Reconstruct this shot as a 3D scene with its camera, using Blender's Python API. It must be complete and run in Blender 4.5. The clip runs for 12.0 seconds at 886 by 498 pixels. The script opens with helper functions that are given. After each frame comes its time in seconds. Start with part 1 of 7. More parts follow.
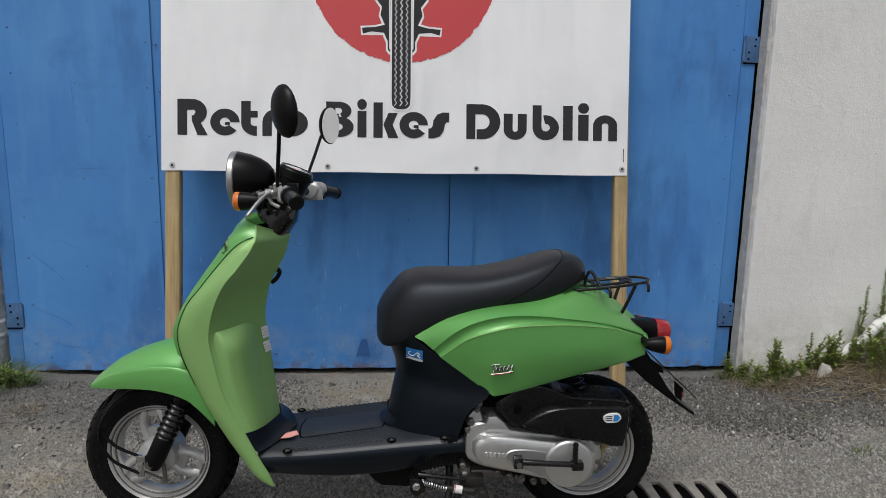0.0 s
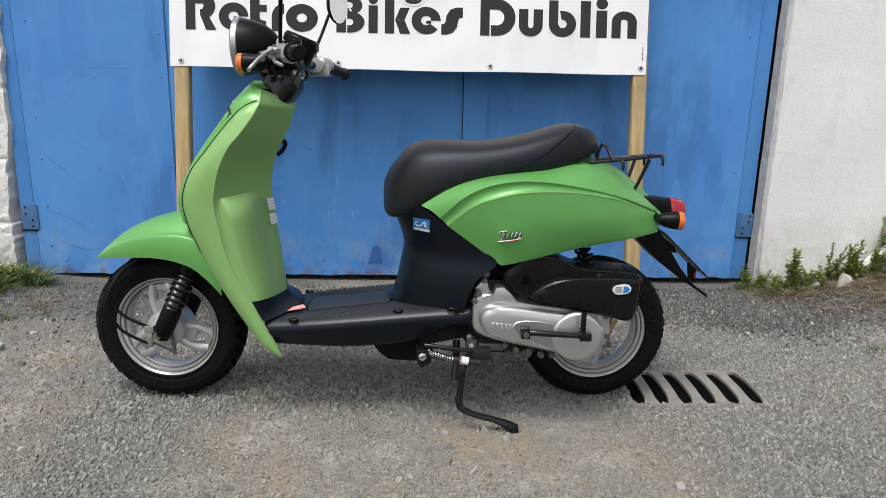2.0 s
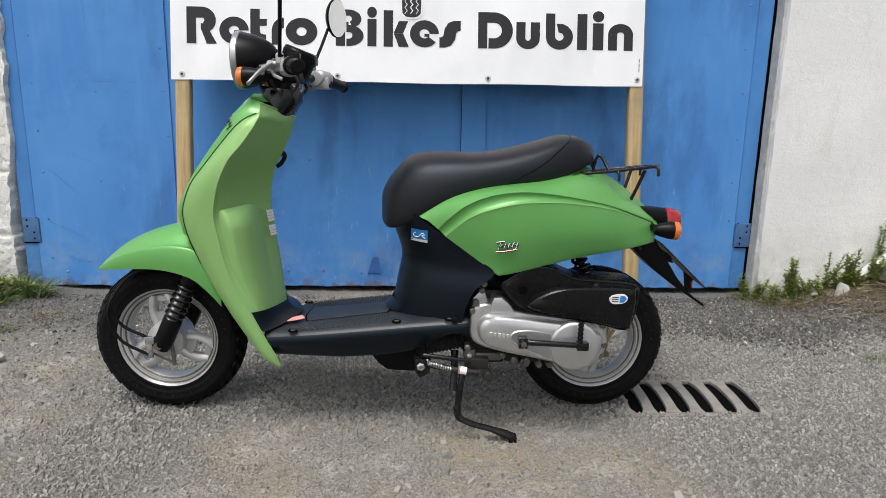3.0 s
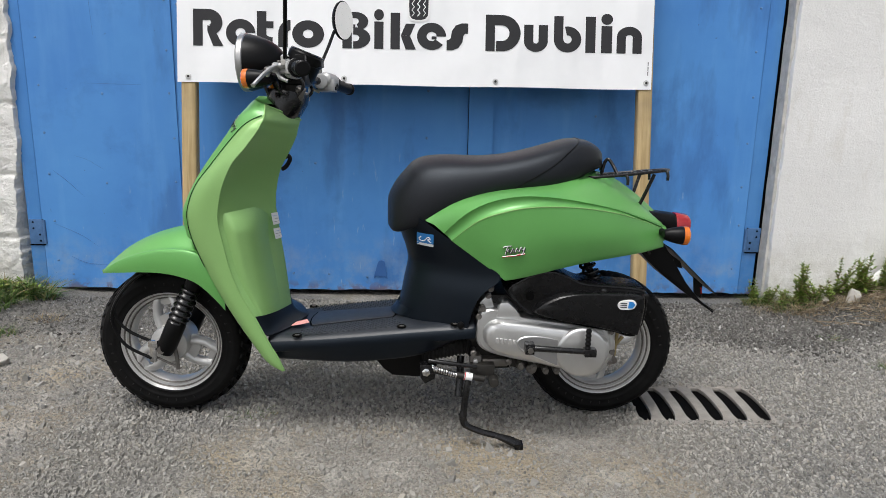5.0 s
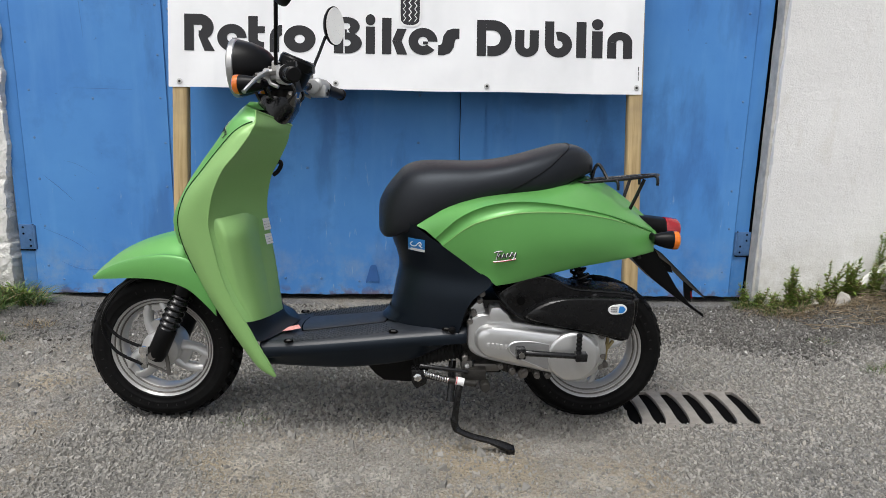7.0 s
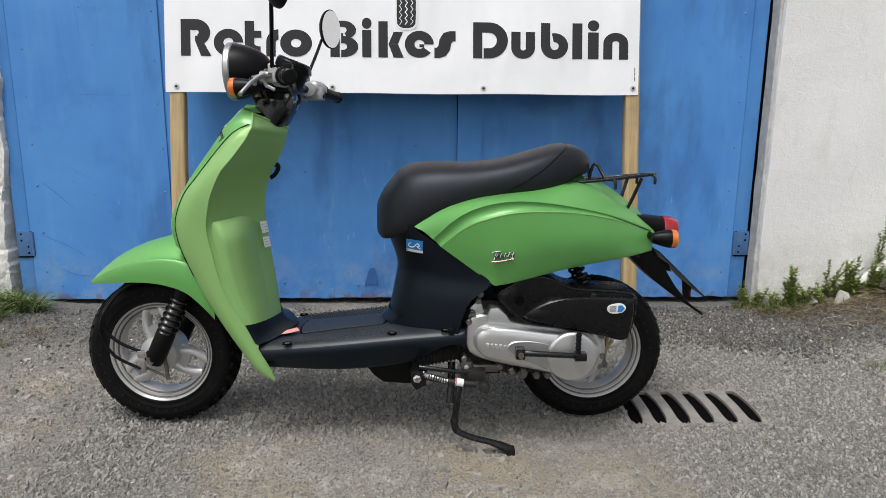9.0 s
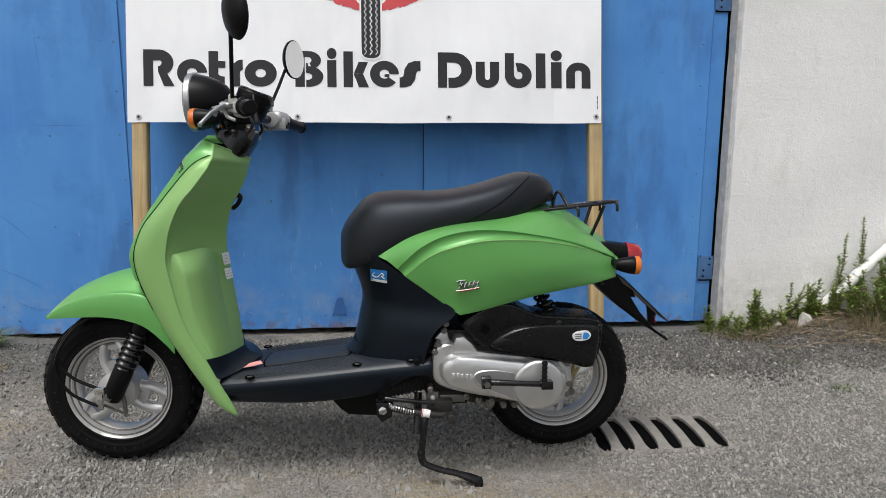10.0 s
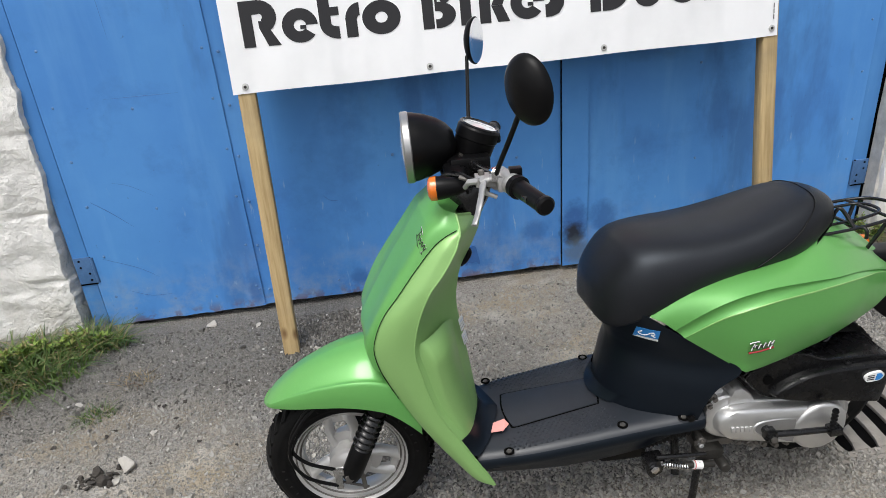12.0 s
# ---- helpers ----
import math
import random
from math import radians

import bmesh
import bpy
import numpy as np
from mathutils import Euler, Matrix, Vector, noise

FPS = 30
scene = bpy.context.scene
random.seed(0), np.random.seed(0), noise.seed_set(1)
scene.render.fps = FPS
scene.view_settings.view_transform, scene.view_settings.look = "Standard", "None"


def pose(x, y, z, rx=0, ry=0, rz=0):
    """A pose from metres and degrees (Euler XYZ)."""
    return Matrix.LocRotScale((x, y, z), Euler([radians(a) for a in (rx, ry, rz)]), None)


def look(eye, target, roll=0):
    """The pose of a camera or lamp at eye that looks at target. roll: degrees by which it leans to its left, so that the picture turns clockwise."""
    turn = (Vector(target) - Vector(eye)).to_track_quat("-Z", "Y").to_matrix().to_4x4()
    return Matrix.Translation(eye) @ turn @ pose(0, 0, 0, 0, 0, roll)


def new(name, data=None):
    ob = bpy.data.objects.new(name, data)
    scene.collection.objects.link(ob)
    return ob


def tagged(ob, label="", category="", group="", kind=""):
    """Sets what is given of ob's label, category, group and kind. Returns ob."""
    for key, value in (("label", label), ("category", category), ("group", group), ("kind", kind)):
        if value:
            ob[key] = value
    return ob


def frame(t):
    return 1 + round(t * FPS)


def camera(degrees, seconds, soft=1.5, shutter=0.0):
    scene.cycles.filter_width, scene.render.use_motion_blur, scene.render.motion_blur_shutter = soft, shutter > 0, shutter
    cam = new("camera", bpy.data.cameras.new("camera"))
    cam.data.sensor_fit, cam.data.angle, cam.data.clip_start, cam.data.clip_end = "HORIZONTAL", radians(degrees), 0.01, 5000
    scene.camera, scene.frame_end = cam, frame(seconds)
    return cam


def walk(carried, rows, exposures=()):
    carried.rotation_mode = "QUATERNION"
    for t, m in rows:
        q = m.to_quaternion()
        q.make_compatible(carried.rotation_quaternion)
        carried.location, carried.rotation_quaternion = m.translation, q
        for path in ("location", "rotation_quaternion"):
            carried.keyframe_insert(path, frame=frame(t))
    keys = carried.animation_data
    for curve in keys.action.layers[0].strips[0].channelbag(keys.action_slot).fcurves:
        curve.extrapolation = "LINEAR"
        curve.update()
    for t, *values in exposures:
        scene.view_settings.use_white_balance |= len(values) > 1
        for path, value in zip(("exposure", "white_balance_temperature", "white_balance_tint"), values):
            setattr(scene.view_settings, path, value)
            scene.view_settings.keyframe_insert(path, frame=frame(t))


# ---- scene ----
cam = camera(64.8, 12.0, soft=0.75)
PATH = [
    (0, (0.033, 0.243, 1.081), (0.179, 2.205, 0.719), 1.1),
    (0.5, (0.051, 0.228, 0.922), (0.168, 2.19, 0.553), 1.5),
    (1, (0.081, 0.216, 0.909), (0.169, 2.181, 0.548), 1.6),
    (1.5, (0.078, 0.229, 0.872), (0.261, 2.182, 0.482), -0.1),
    (2, (0.066, 0.229, 0.864), (0.157, 2.168, 0.382), 1.2),
    (2.5, (0.07, 0.228, 0.865), (0.154, 2.174, 0.408), 1.2),
    (3, (0.072, 0.214, 0.866), (0.161, 2.161, 0.415), 1.0),
    (3.2, (0.077, 0.22, 0.869), (0.169, 2.165, 0.411), 1.1),
    (4.8, (0.075, 0.23, 0.864), (0.156, 2.176, 0.408), 1.3),
    (5, (0.075, 0.234, 0.864), (0.144, 2.183, 0.422), 1.1),
    (5.5, (0.074, 0.227, 0.873), (0.126, 2.183, 0.455), 0.1),
    (6, (0.08, 0.239, 0.87), (0.166, 2.187, 0.427), 0.3),
    (6.5, (0.078, 0.235, 0.869), (0.146, 2.183, 0.422), 0.6),
    (7, (0.079, 0.231, 0.87), (0.168, 2.181, 0.437), 1.1),
    (7.2, (0.081, 0.233, 0.871), (0.176, 2.185, 0.446), 1.3),
    (8.8, (0.08, 0.231, 0.86), (0.15, 2.185, 0.442), 1.2),
    (9, (0.082, 0.23, 0.86), (0.173, 2.183, 0.441), 0.5),
    (9.5, (0.091, 0.244, 0.848), (0.255, 2.197, 0.452), 0.4),
    (10, (0.102, 0.237, 0.865), (0.272, 2.2, 0.521), 0.2),
    (10.5, (0.086, 0.245, 0.842), (0.166, 2.207, 0.462), 2.1),
    (11, (-0.021, 0.281, 0.993), (0.082, 2.114, 0.2), -1.4),
    (11.1, (-0.064, 0.311, 1.110), (0.045, 2.093, 0.208), 0.1),
    (11.2, (-0.102, 0.33, 1.2), (0.062, 2.087, 0.26), 1.2),
    (11.3, (-0.141, 0.360, 1.298), (0.061, 2.083, 0.303), 0.5),
    (11.4, (-0.18, 0.388, 1.354), (0.019, 2.109, 0.354), -1.3),
    (11.5, (-0.212, 0.427, 1.383), (-0.004, 2.152, 0.391), -1.0),
    (11.6, (-0.257, 0.468, 1.383), (-0.093, 2.22, 0.433), -0.7),
    (11.7, (-0.297, 0.521, 1.376), (-0.148, 2.283, 0.441), 0.1),
    (11.8, (-0.348, 0.591, 1.358), (-0.191, 2.376, 0.47), -0.4),
    (11.9, (-0.391, 0.656, 1.360), (-0.183, 2.460, 0.522), -0.9),
    (12, (-0.448, 0.713, 1.357), (-0.265, 2.498, 0.473), -4.9),
]
EXPOSURE = [(0.0, -0.5), (0.5, -0.32), (1.0, -0.19), (1.5, -0.1), (2.0, 0.08), (3.0, 0.08), (5.5, 0.03), (9.0, 0.0), (9.5, -0.06), (10.0, -0.09), (10.5, -0.07), (11.0, 0.19), (11.5, 0.26), (11.8, 0.16), (12.0, 0.1)]
walk(cam, [(t, look(eye, target, roll)) for t, eye, target, roll in PATH], EXPOSURE)

import collections

# ---- world and light: an overcast day ----
world = bpy.data.worlds.new("overcast_sky")
scene.world = world
world.use_nodes = True
wn, wl = world.node_tree.nodes, world.node_tree.links
sky = wn.new("ShaderNodeTexSky")
sky.sky_type, sky.sun_disc = "NISHITA", False
sky.sun_elevation, sky.sun_rotation = radians(58), radians(211)
sky.air_density, sky.dust_density, sky.ozone_density = 1.0, 4.0, 1.0
grey = wn.new("ShaderNodeHueSaturation")
grey.inputs["Saturation"].default_value = 0.33
wl.new(sky.outputs[0], grey.inputs["Color"])
wl.new(grey.outputs[0], wn["Background"].inputs["Color"])
wn["Background"].inputs["Strength"].default_value = 0.150
sun = new("sun", bpy.data.lights.new("sun", "SUN"))
sun.data.energy, sun.data.angle, sun.data.color = 2.0, radians(22), (0.99, 0.98, 0.96)
sun.matrix_world = look((-0.16, -0.32, 1.0), (0, 0, 0))

# ---- materials ----


class Net:
    """A small wrapper round one node material."""

    def __init__(self, name):
        self.m = bpy.data.materials.new(name)
        self.m.use_nodes = True
        self.t = self.m.node_tree
        self.b = self.t.nodes["Principled BSDF"]
        self.co = self.t.nodes.new("ShaderNodeTexCoord").outputs["Object"]

    def node(self, kind, ins=(), feature="", blend="", op=""):
        n = self.t.nodes.new(kind)
        if feature:
            n.feature = feature
        if blend:
            n.blend_type = blend
        if op:
            n.operation = op
        for k, v in ins:
            if isinstance(v, bpy.types.NodeSocket):
                self.t.links.new(v, n.inputs[k])
            else:
                n.inputs[k].default_value = v
        return n

    def noise(self, scale, detail=4.0, rough=0.55, co=None):
        return self.node("ShaderNodeTexNoise", [("Vector", co or self.co), ("Scale", scale), ("Detail", detail), ("Roughness", rough)]).outputs["Fac"]

    def voronoi(self, scale, feature="F1", out="Distance", co=None):
        return self.node("ShaderNodeTexVoronoi", [("Vector", co or self.co), ("Scale", scale)], feature=feature).outputs[out]

    def stretch(self, x, y, z):
        return self.node("ShaderNodeMapping", [("Vector", self.co), ("Scale", (x, y, z))]).outputs[0]

    def ramp(self, fac, stops):
        n = self.node("ShaderNodeValToRGB", [("Fac", fac)])
        e = n.color_ramp.elements
        while len(e) < len(stops):
            e.new(0.5)
        for el, (p, c) in zip(e, stops):
            el.position, el.color = p, (*(c if isinstance(c, tuple) else (c, c, c)), 1)
        return n.outputs[0]

    def mix(self, fac, a, b, blend="MIX"):
        fix = lambda v: (*v, 1) if isinstance(v, tuple) else v
        return self.node("ShaderNodeMixRGB", [("Fac", fac), ("Color1", fix(a)), ("Color2", fix(b))], blend=blend).outputs[0]

    def math(self, op, a, b):
        return self.node("ShaderNodeMath", [(0, a), (1, b)], op=op).outputs[0]

    def set(self, **kv):
        for k, v in kv.items():
            key = k.replace("_", " ")
            if isinstance(v, bpy.types.NodeSocket):
                self.t.links.new(v, self.b.inputs[key])
            else:
                self.b.inputs[key].default_value = (*v, 1) if isinstance(v, tuple) else v
        return self

    def bump(self, height, strength, distance=0.01):
        n = self.node("ShaderNodeBump", [("Height", height), ("Strength", strength), ("Distance", distance)])
        self.t.links.new(n.outputs[0], self.b.inputs["Normal"])
        return self


def plain(name, col, rough=0.5, metal=0.0, var=0.12, scale=25.0, bump=0.1, bscale=300.0, dist=0.0006, spec=0.5, **more):
    n = Net(name)
    lo, hi = tuple(c * (1 - var) for c in col), tuple(min(1, c * (1 + var)) for c in col)
    n.set(Base_Color=n.mix(n.noise(scale), lo, hi), Metallic=metal)
    n.set(Roughness=n.math("ADD", n.math("MULTIPLY", n.noise(scale * 3), 0.16), rough - 0.08))
    if bump:
        n.bump(n.noise(bscale, 2), bump, dist)
    n.b.inputs["Specular IOR Level"].default_value = spec
    n.set(**more)
    return n.m


def gravel_ground():
    n = Net("gravel_and_dirt")
    fine = n.voronoi(260, out="Color")
    mid = n.voronoi(120, out="Color")
    grains = n.ramp(fine, [(0.0, (0.050, 0.049, 0.047)), (0.4, (0.140, 0.137, 0.131)), (0.8, (0.265, 0.260, 0.249)), (1.0, (0.43, 0.42, 0.405))])
    chips = n.ramp(mid, [(0.0, (0.060, 0.059, 0.057)), (0.5, (0.180, 0.177, 0.170)), (1.0, (0.37, 0.364, 0.35))])
    gravel = n.mix(0.5, grains, chips)
    dirt = n.ramp(n.noise(150, 5, 0.7), [(0.30, (0.150, 0.136, 0.115)), (0.5, (0.310, 0.287, 0.252)), (0.70, (0.45, 0.424, 0.380))])
    dirt = n.mix(0.22, dirt, grains)
    dirt = n.mix(n.ramp(n.noise(34, 6, 0.72), [(0.50, 0.0), (0.62, 0.55)]), dirt, (0.150, 0.134, 0.110))
    dirt = n.mix(n.ramp(n.noise(3.2, 5, 0.6), [(0.44, 0.0), (0.62, 0.75)]), dirt, (0.335, 0.275, 0.185))
    dirt = n.mix(n.ramp(n.noise(5.5, 6, 0.65), [(0.52, 0.0), (0.66, 0.6)]), dirt, (0.50, 0.475, 0.43))
    sep = n.node("ShaderNodeSeparateXYZ", [("Vector", n.co)]).outputs
    left = n.ramp(n.math("MULTIPLY", sep["X"], -0.5), [(0.27, 0.0), (0.60, 1.0)])
    left = n.math("MULTIPLY", left, n.ramp(n.math("MULTIPLY", sep["Y"], 0.4), [(0.10, 0.35), (0.42, 1.0)]))
    left = n.math("MULTIPLY", left, n.ramp(n.math("MULTIPLY", sep["X"], -0.2), [(0.46, 1.0), (0.80, 0.4)]))
    tongue = n.ramp(n.math("MULTIPLY", sep["Y"], 0.4), [(0.52, 0.0), (0.62, 0.85), (0.75, 0.85), (0.84, 0.0)])
    tongue = n.math("MULTIPLY", tongue, n.ramp(n.math("ADD", n.math("MULTIPLY", sep["X"], 0.25), 0.5), [(0.30, 0.0), (0.42, 1.0), (0.62, 1.0), (0.74, 0.0)]))
    broken = n.math("SUBTRACT", n.mix(0.4, n.noise(2.1, 7, 0.68), n.noise(0.55, 4, 0.6)), 0.5)
    patch = n.math("MULTIPLY", n.ramp(n.math("MULTIPLY", sep["Y"], 0.3), [(0.70, 0.0), (0.76, 0.75)]), n.ramp(n.math("ADD", n.math("MULTIPLY", sep["X"], 0.25), 0.5), [(0.39, 0.0), (0.45, 1.0), (0.66, 1.0), (0.76, 0.0)]))
    tongue = n.math("MAXIMUM", tongue, patch)
    where = n.ramp(n.math("ADD", n.math("MAXIMUM", left, tongue), n.math("MULTIPLY", broken, 2.3)), [(0.22, 0.0), (0.75, 0.95)])
    col = n.mix(where, gravel, dirt)
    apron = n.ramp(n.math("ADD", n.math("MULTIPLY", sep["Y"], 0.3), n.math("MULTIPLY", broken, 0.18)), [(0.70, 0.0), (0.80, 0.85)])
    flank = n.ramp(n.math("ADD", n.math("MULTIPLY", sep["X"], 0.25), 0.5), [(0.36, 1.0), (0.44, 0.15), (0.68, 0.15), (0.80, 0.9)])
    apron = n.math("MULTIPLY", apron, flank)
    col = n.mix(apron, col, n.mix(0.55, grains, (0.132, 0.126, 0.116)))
    n.set(Base_Color=col, Roughness=0.95)
    n.b.inputs["Specular IOR Level"].default_value = 0.25
    h = n.math("ADD", n.math("MULTIPLY", n.voronoi(260), 0.3), n.math("ADD", n.math("MULTIPLY", n.voronoi(120), 0.6), n.noise(14, 5)))
    return n.bump(h, 1.0, 0.010).m


def pebble(name, stops, dust):
    """Stones that differ one by one, under a patchy film of dust."""
    n = Net(name)
    isle = n.node("ShaderNodeNewGeometry").outputs["Random Per Island"]
    col = n.ramp(isle, stops)
    col = n.mix(n.ramp(n.noise(2.2, 5, 0.65), [(0.38, dust * 0.35), (0.62, dust)]), col, (0.300, 0.285, 0.256))
    n.set(Base_Color=n.mix(0.20, col, n.ramp(n.noise(160, 4), [(0.3, 0.20), (0.7, 0.62)]), "OVERLAY"), Roughness=0.9)
    return n.bump(n.noise(400, 3), 0.4, 0.001).m


def blue_paint():
    n = Net("blue_gate_paint")
    patch = n.noise(1.4, 6, 0.6)
    streak = n.noise(3.2, 5, 0.6, n.stretch(3.0, 3.0, 0.35))
    col = n.mix(n.ramp(patch, [(0.3, 0.0), (0.7, 1.0)]), (0.062, 0.222, 0.585), (0.098, 0.310, 0.680))
    col = n.mix(n.ramp(streak, [(0.5, 0.0), (0.75, 0.45)]), col, (0.145, 0.37, 0.71))
    col = n.mix(n.ramp(n.noise(2.6, 8, 0.7), [(0.54, 0.0), (0.70, 0.6)]), col, (0.050, 0.165, 0.45))
    col = n.mix(n.ramp(n.noise(5.0, 5, 0.6, n.stretch(1.0, 1.0, 0.28)), [(0.57, 0.0), (0.68, 0.55)]), col, (0.046, 0.140, 0.375))
    sz = n.node("ShaderNodeSeparateXYZ", [("Vector", n.co)]).outputs["Z"]
    low = n.ramp(sz, [(0.0, 1.0), (0.30, 0.0)])
    dirt = n.math("MULTIPLY", low, n.ramp(n.noise(9, 6, 0.7), [(0.46, 0.0), (0.66, 0.5)]))
    col = n.mix(dirt, col, (0.38, 0.42, 0.45))
    flake = n.math("MULTIPLY", n.ramp(sz, [(0.0, 1.0), (0.07, 0.0)]), n.ramp(n.noise(26, 4), [(0.50, 0.0), (0.60, 1.0)]))
    col = n.mix(flake, col, (0.16, 0.07, 0.035))
    drip = n.math("MULTIPLY", n.ramp(n.noise(11, 4, 0.6, n.stretch(5.0, 5.0, 0.9)), [(0.66, 0.0), (0.72, 0.75)]), n.ramp(sz, [(0.25, 1.0), (0.75, 0.0)]))
    col = n.mix(drip, col, (0.30, 0.44, 0.60))
    spots = n.ramp(n.noise(60, 3), [(0.74, 0.0), (0.78, 0.7)])
    col = n.mix(spots, col, (0.05, 0.13, 0.32))
    sx = n.node("ShaderNodeSeparateXYZ", [("Vector", n.co)]).outputs["X"]
    ragged = n.math("MULTIPLY", n.math("SUBTRACT", n.noise(26, 6, 0.7), 0.5), 2.2)
    blue, black = (0.038, 0.122, 0.345), (0.020, 0.022, 0.028)
    for cx, cz, rx, rz, tint, much in ((0.322, 0.215, 0.050, 0.085, blue, 0.9), (0.316, 0.160, 0.046, 0.052, black, 0.95), (0.330, 0.085, 0.055, 0.060, (0.10, 0.13, 0.16), 0.7), (0.165, 0.185, 0.050, 0.045, blue, 0.6), (0.440, 0.215, 0.055, 0.070, blue, 0.75),
                                       (-0.53, 0.09, 0.035, 0.035, blue, 0.7), (-0.93, 0.085, 0.025, 0.06, blue, 0.7), (-0.25, 0.86, 0.085, 0.15, blue, 0.35), (0.62, 0.86, 0.14, 0.06, blue, 0.4)):
        u = n.math("MULTIPLY", n.math("SUBTRACT", sx, cx), 1 / rx)
        v = n.math("MULTIPLY", n.math("SUBTRACT", sz, cz), 1 / rz)
        d = n.math("ADD", n.math("ADD", n.math("MULTIPLY", u, u), n.math("MULTIPLY", v, v)), ragged)
        col = n.mix(n.ramp(n.math("MULTIPLY", d, 0.5), [(0.10, much), (0.70, 0.0)]), col, tint)
    n.set(Base_Color=col, Roughness=n.ramp(n.noise(5, 4), [(0.3, 0.46), (0.7, 0.66)]))
    n.b.inputs["Specular IOR Level"].default_value = 0.35
    h = n.math("ADD", n.math("MULTIPLY", n.noise(1.6, 2), 1.0), n.math("MULTIPLY", n.noise(70, 4), 0.04))
    return n.bump(h, 0.35, 0.02).m


def white_plaster(name, fresh, grime, coarse, relief):
    n = Net(name)
    stain = n.noise(1.1, 6, 0.62)
    col = n.mix(n.ramp(stain, [(0.35, 0.0), (0.7, 1.0)]), fresh, tuple(c * 0.91 for c in fresh))
    col = n.mix(n.ramp(n.noise(4.0, 7, 0.7, n.stretch(2.0, 2.0, 0.7)), [(0.58, 0.0), (0.74, grime)]), col, (0.64, 0.61, 0.55))
    pits = n.ramp(n.noise(95 * coarse, 4, 0.65, n.stretch(1.0, 1.0, 1.4)), [(0.62, 0.0), (0.74, 0.30)])
    col = n.mix(pits, col, (0.52, 0.50, 0.47))
    sz = n.node("ShaderNodeSeparateXYZ", [("Vector", n.co)]).outputs["Z"]
    damp = n.math("MULTIPLY", n.ramp(sz, [(0.02, 1.0), (0.33, 0.0)]), n.ramp(n.noise(7, 6, 0.7), [(0.40, 0.0), (0.62, 0.75)]))
    col = n.mix(damp, col, (0.38, 0.355, 0.29))
    n.set(Base_Color=col, Roughness=0.92)
    h = n.math("ADD", n.math("MULTIPLY", n.noise(130 * coarse, 5, 0.65), 0.35), n.math("MULTIPLY", n.noise(30 * coarse, 4, 0.5), 0.5))
    h = n.math("SUBTRACT", h, n.math("MULTIPLY", pits, 0.25))
    return n.bump(h, relief, 0.012 / coarse).m


def vinyl(name, col, dirt):
    n = Net(name)
    g = n.noise(2.4, 6, 0.65)
    n.set(Base_Color=n.mix(n.ramp(g, [(0.45, 0.0), (0.75, 1.0)]), col, dirt), Roughness=0.42)
    slant = n.node("ShaderNodeMapping", [("Vector", n.co), ("Rotation", (0, radians(38), 0)), ("Scale", (5.5, 1.0, 0.7))]).outputs[0]
    folds = n.math("ADD", n.noise(2.2, 3, 0.5, n.stretch(1.6, 1.0, 0.8)), n.math("MULTIPLY", n.noise(1.3, 2, 0.4, slant), 0.55))
    h = n.math("ADD", folds, n.math("MULTIPLY", n.noise(600, 1), 0.004))
    return n.bump(h, 0.6, 0.045).m


def timber():
    n = Net("pale_pine")
    co = n.stretch(28, 28, 1.6)
    grain = n.noise(3.0, 6, 0.6, co)
    col = n.ramp(grain, [(0.25, (0.27, 0.180, 0.08)), (0.5, (0.43, 0.315, 0.155)), (0.8, (0.55, 0.425, 0.235))])
    knot = n.ramp(n.voronoi(5.5, co=n.stretch(1.6, 1.6, 0.8)), [(0.05, 0.85), (0.13, 0.0)])
    col = n.mix(knot, col, (0.12, 0.06, 0.02))
    col = n.mix(n.ramp(n.noise(6, 5), [(0.5, 0.0), (0.75, 0.4)]), col, (0.21, 0.17, 0.115))
    return n.set(Base_Color=col, Roughness=0.75).bump(grain, 0.4, 0.002).m


def paint(name, col, flake, coat=0.6):
    """Metallic scooter paint under clear lacquer."""
    n = Net(name)
    f = n.noise(900, 1)
    c = n.mix(n.ramp(n.noise(3.0, 3), [(0.3, 0.0), (0.7, 1.0)]), tuple(v * 0.94 for v in col), tuple(v * 1.06 for v in col))
    c = n.mix(n.ramp(f, [(0.5, 0.0), (0.72, flake)]), c, tuple(min(1, v * 1.7 + 0.03) for v in col))
    n.set(Base_Color=c, Metallic=0.24, Roughness=n.ramp(n.noise(14, 5), [(0.3, 0.44), (0.7, 0.54)]), Coat_Weight=coat, Coat_Roughness=0.16)
    return n.m


def vinyl_seat():
    n = Net("black_seat_vinyl")
    n.set(Base_Color=n.mix(n.noise(20), (0.0085, 0.0088, 0.0105), (0.0125, 0.0128, 0.0145)), Roughness=n.ramp(n.noise(9, 5), [(0.3, 0.35), (0.7, 0.45)]))
    n.b.inputs["Specular IOR Level"].default_value = 0.32
    n.set(Specular_Tint=(0.78, 0.88, 1.0))
    return n.bump(n.voronoi(750), 0.25, 0.0008).m


def rubber_tyre():
    n = Net("tyre_rubber")
    col = n.mix(n.ramp(n.noise(26, 6, 0.7), [(0.45, 0.0), (0.8, 0.7)]), (0.0026, 0.0026, 0.0028), (0.010, 0.0097, 0.0093))
    n.b.inputs["Specular IOR Level"].default_value = 0.15
    return n.set(Base_Color=col, Roughness=0.62).bump(n.noise(220, 4), 0.25, 0.001).m


def leaf_mat(name, a, b, dry):
    n = Net(name)
    isle = n.node("ShaderNodeNewGeometry").outputs["Random Per Island"]
    n.set(Base_Color=n.ramp(isle, [(0.0, a), (0.75, b), (0.86, dry), (1.0, dry)]), Roughness=0.6)
    return n.m


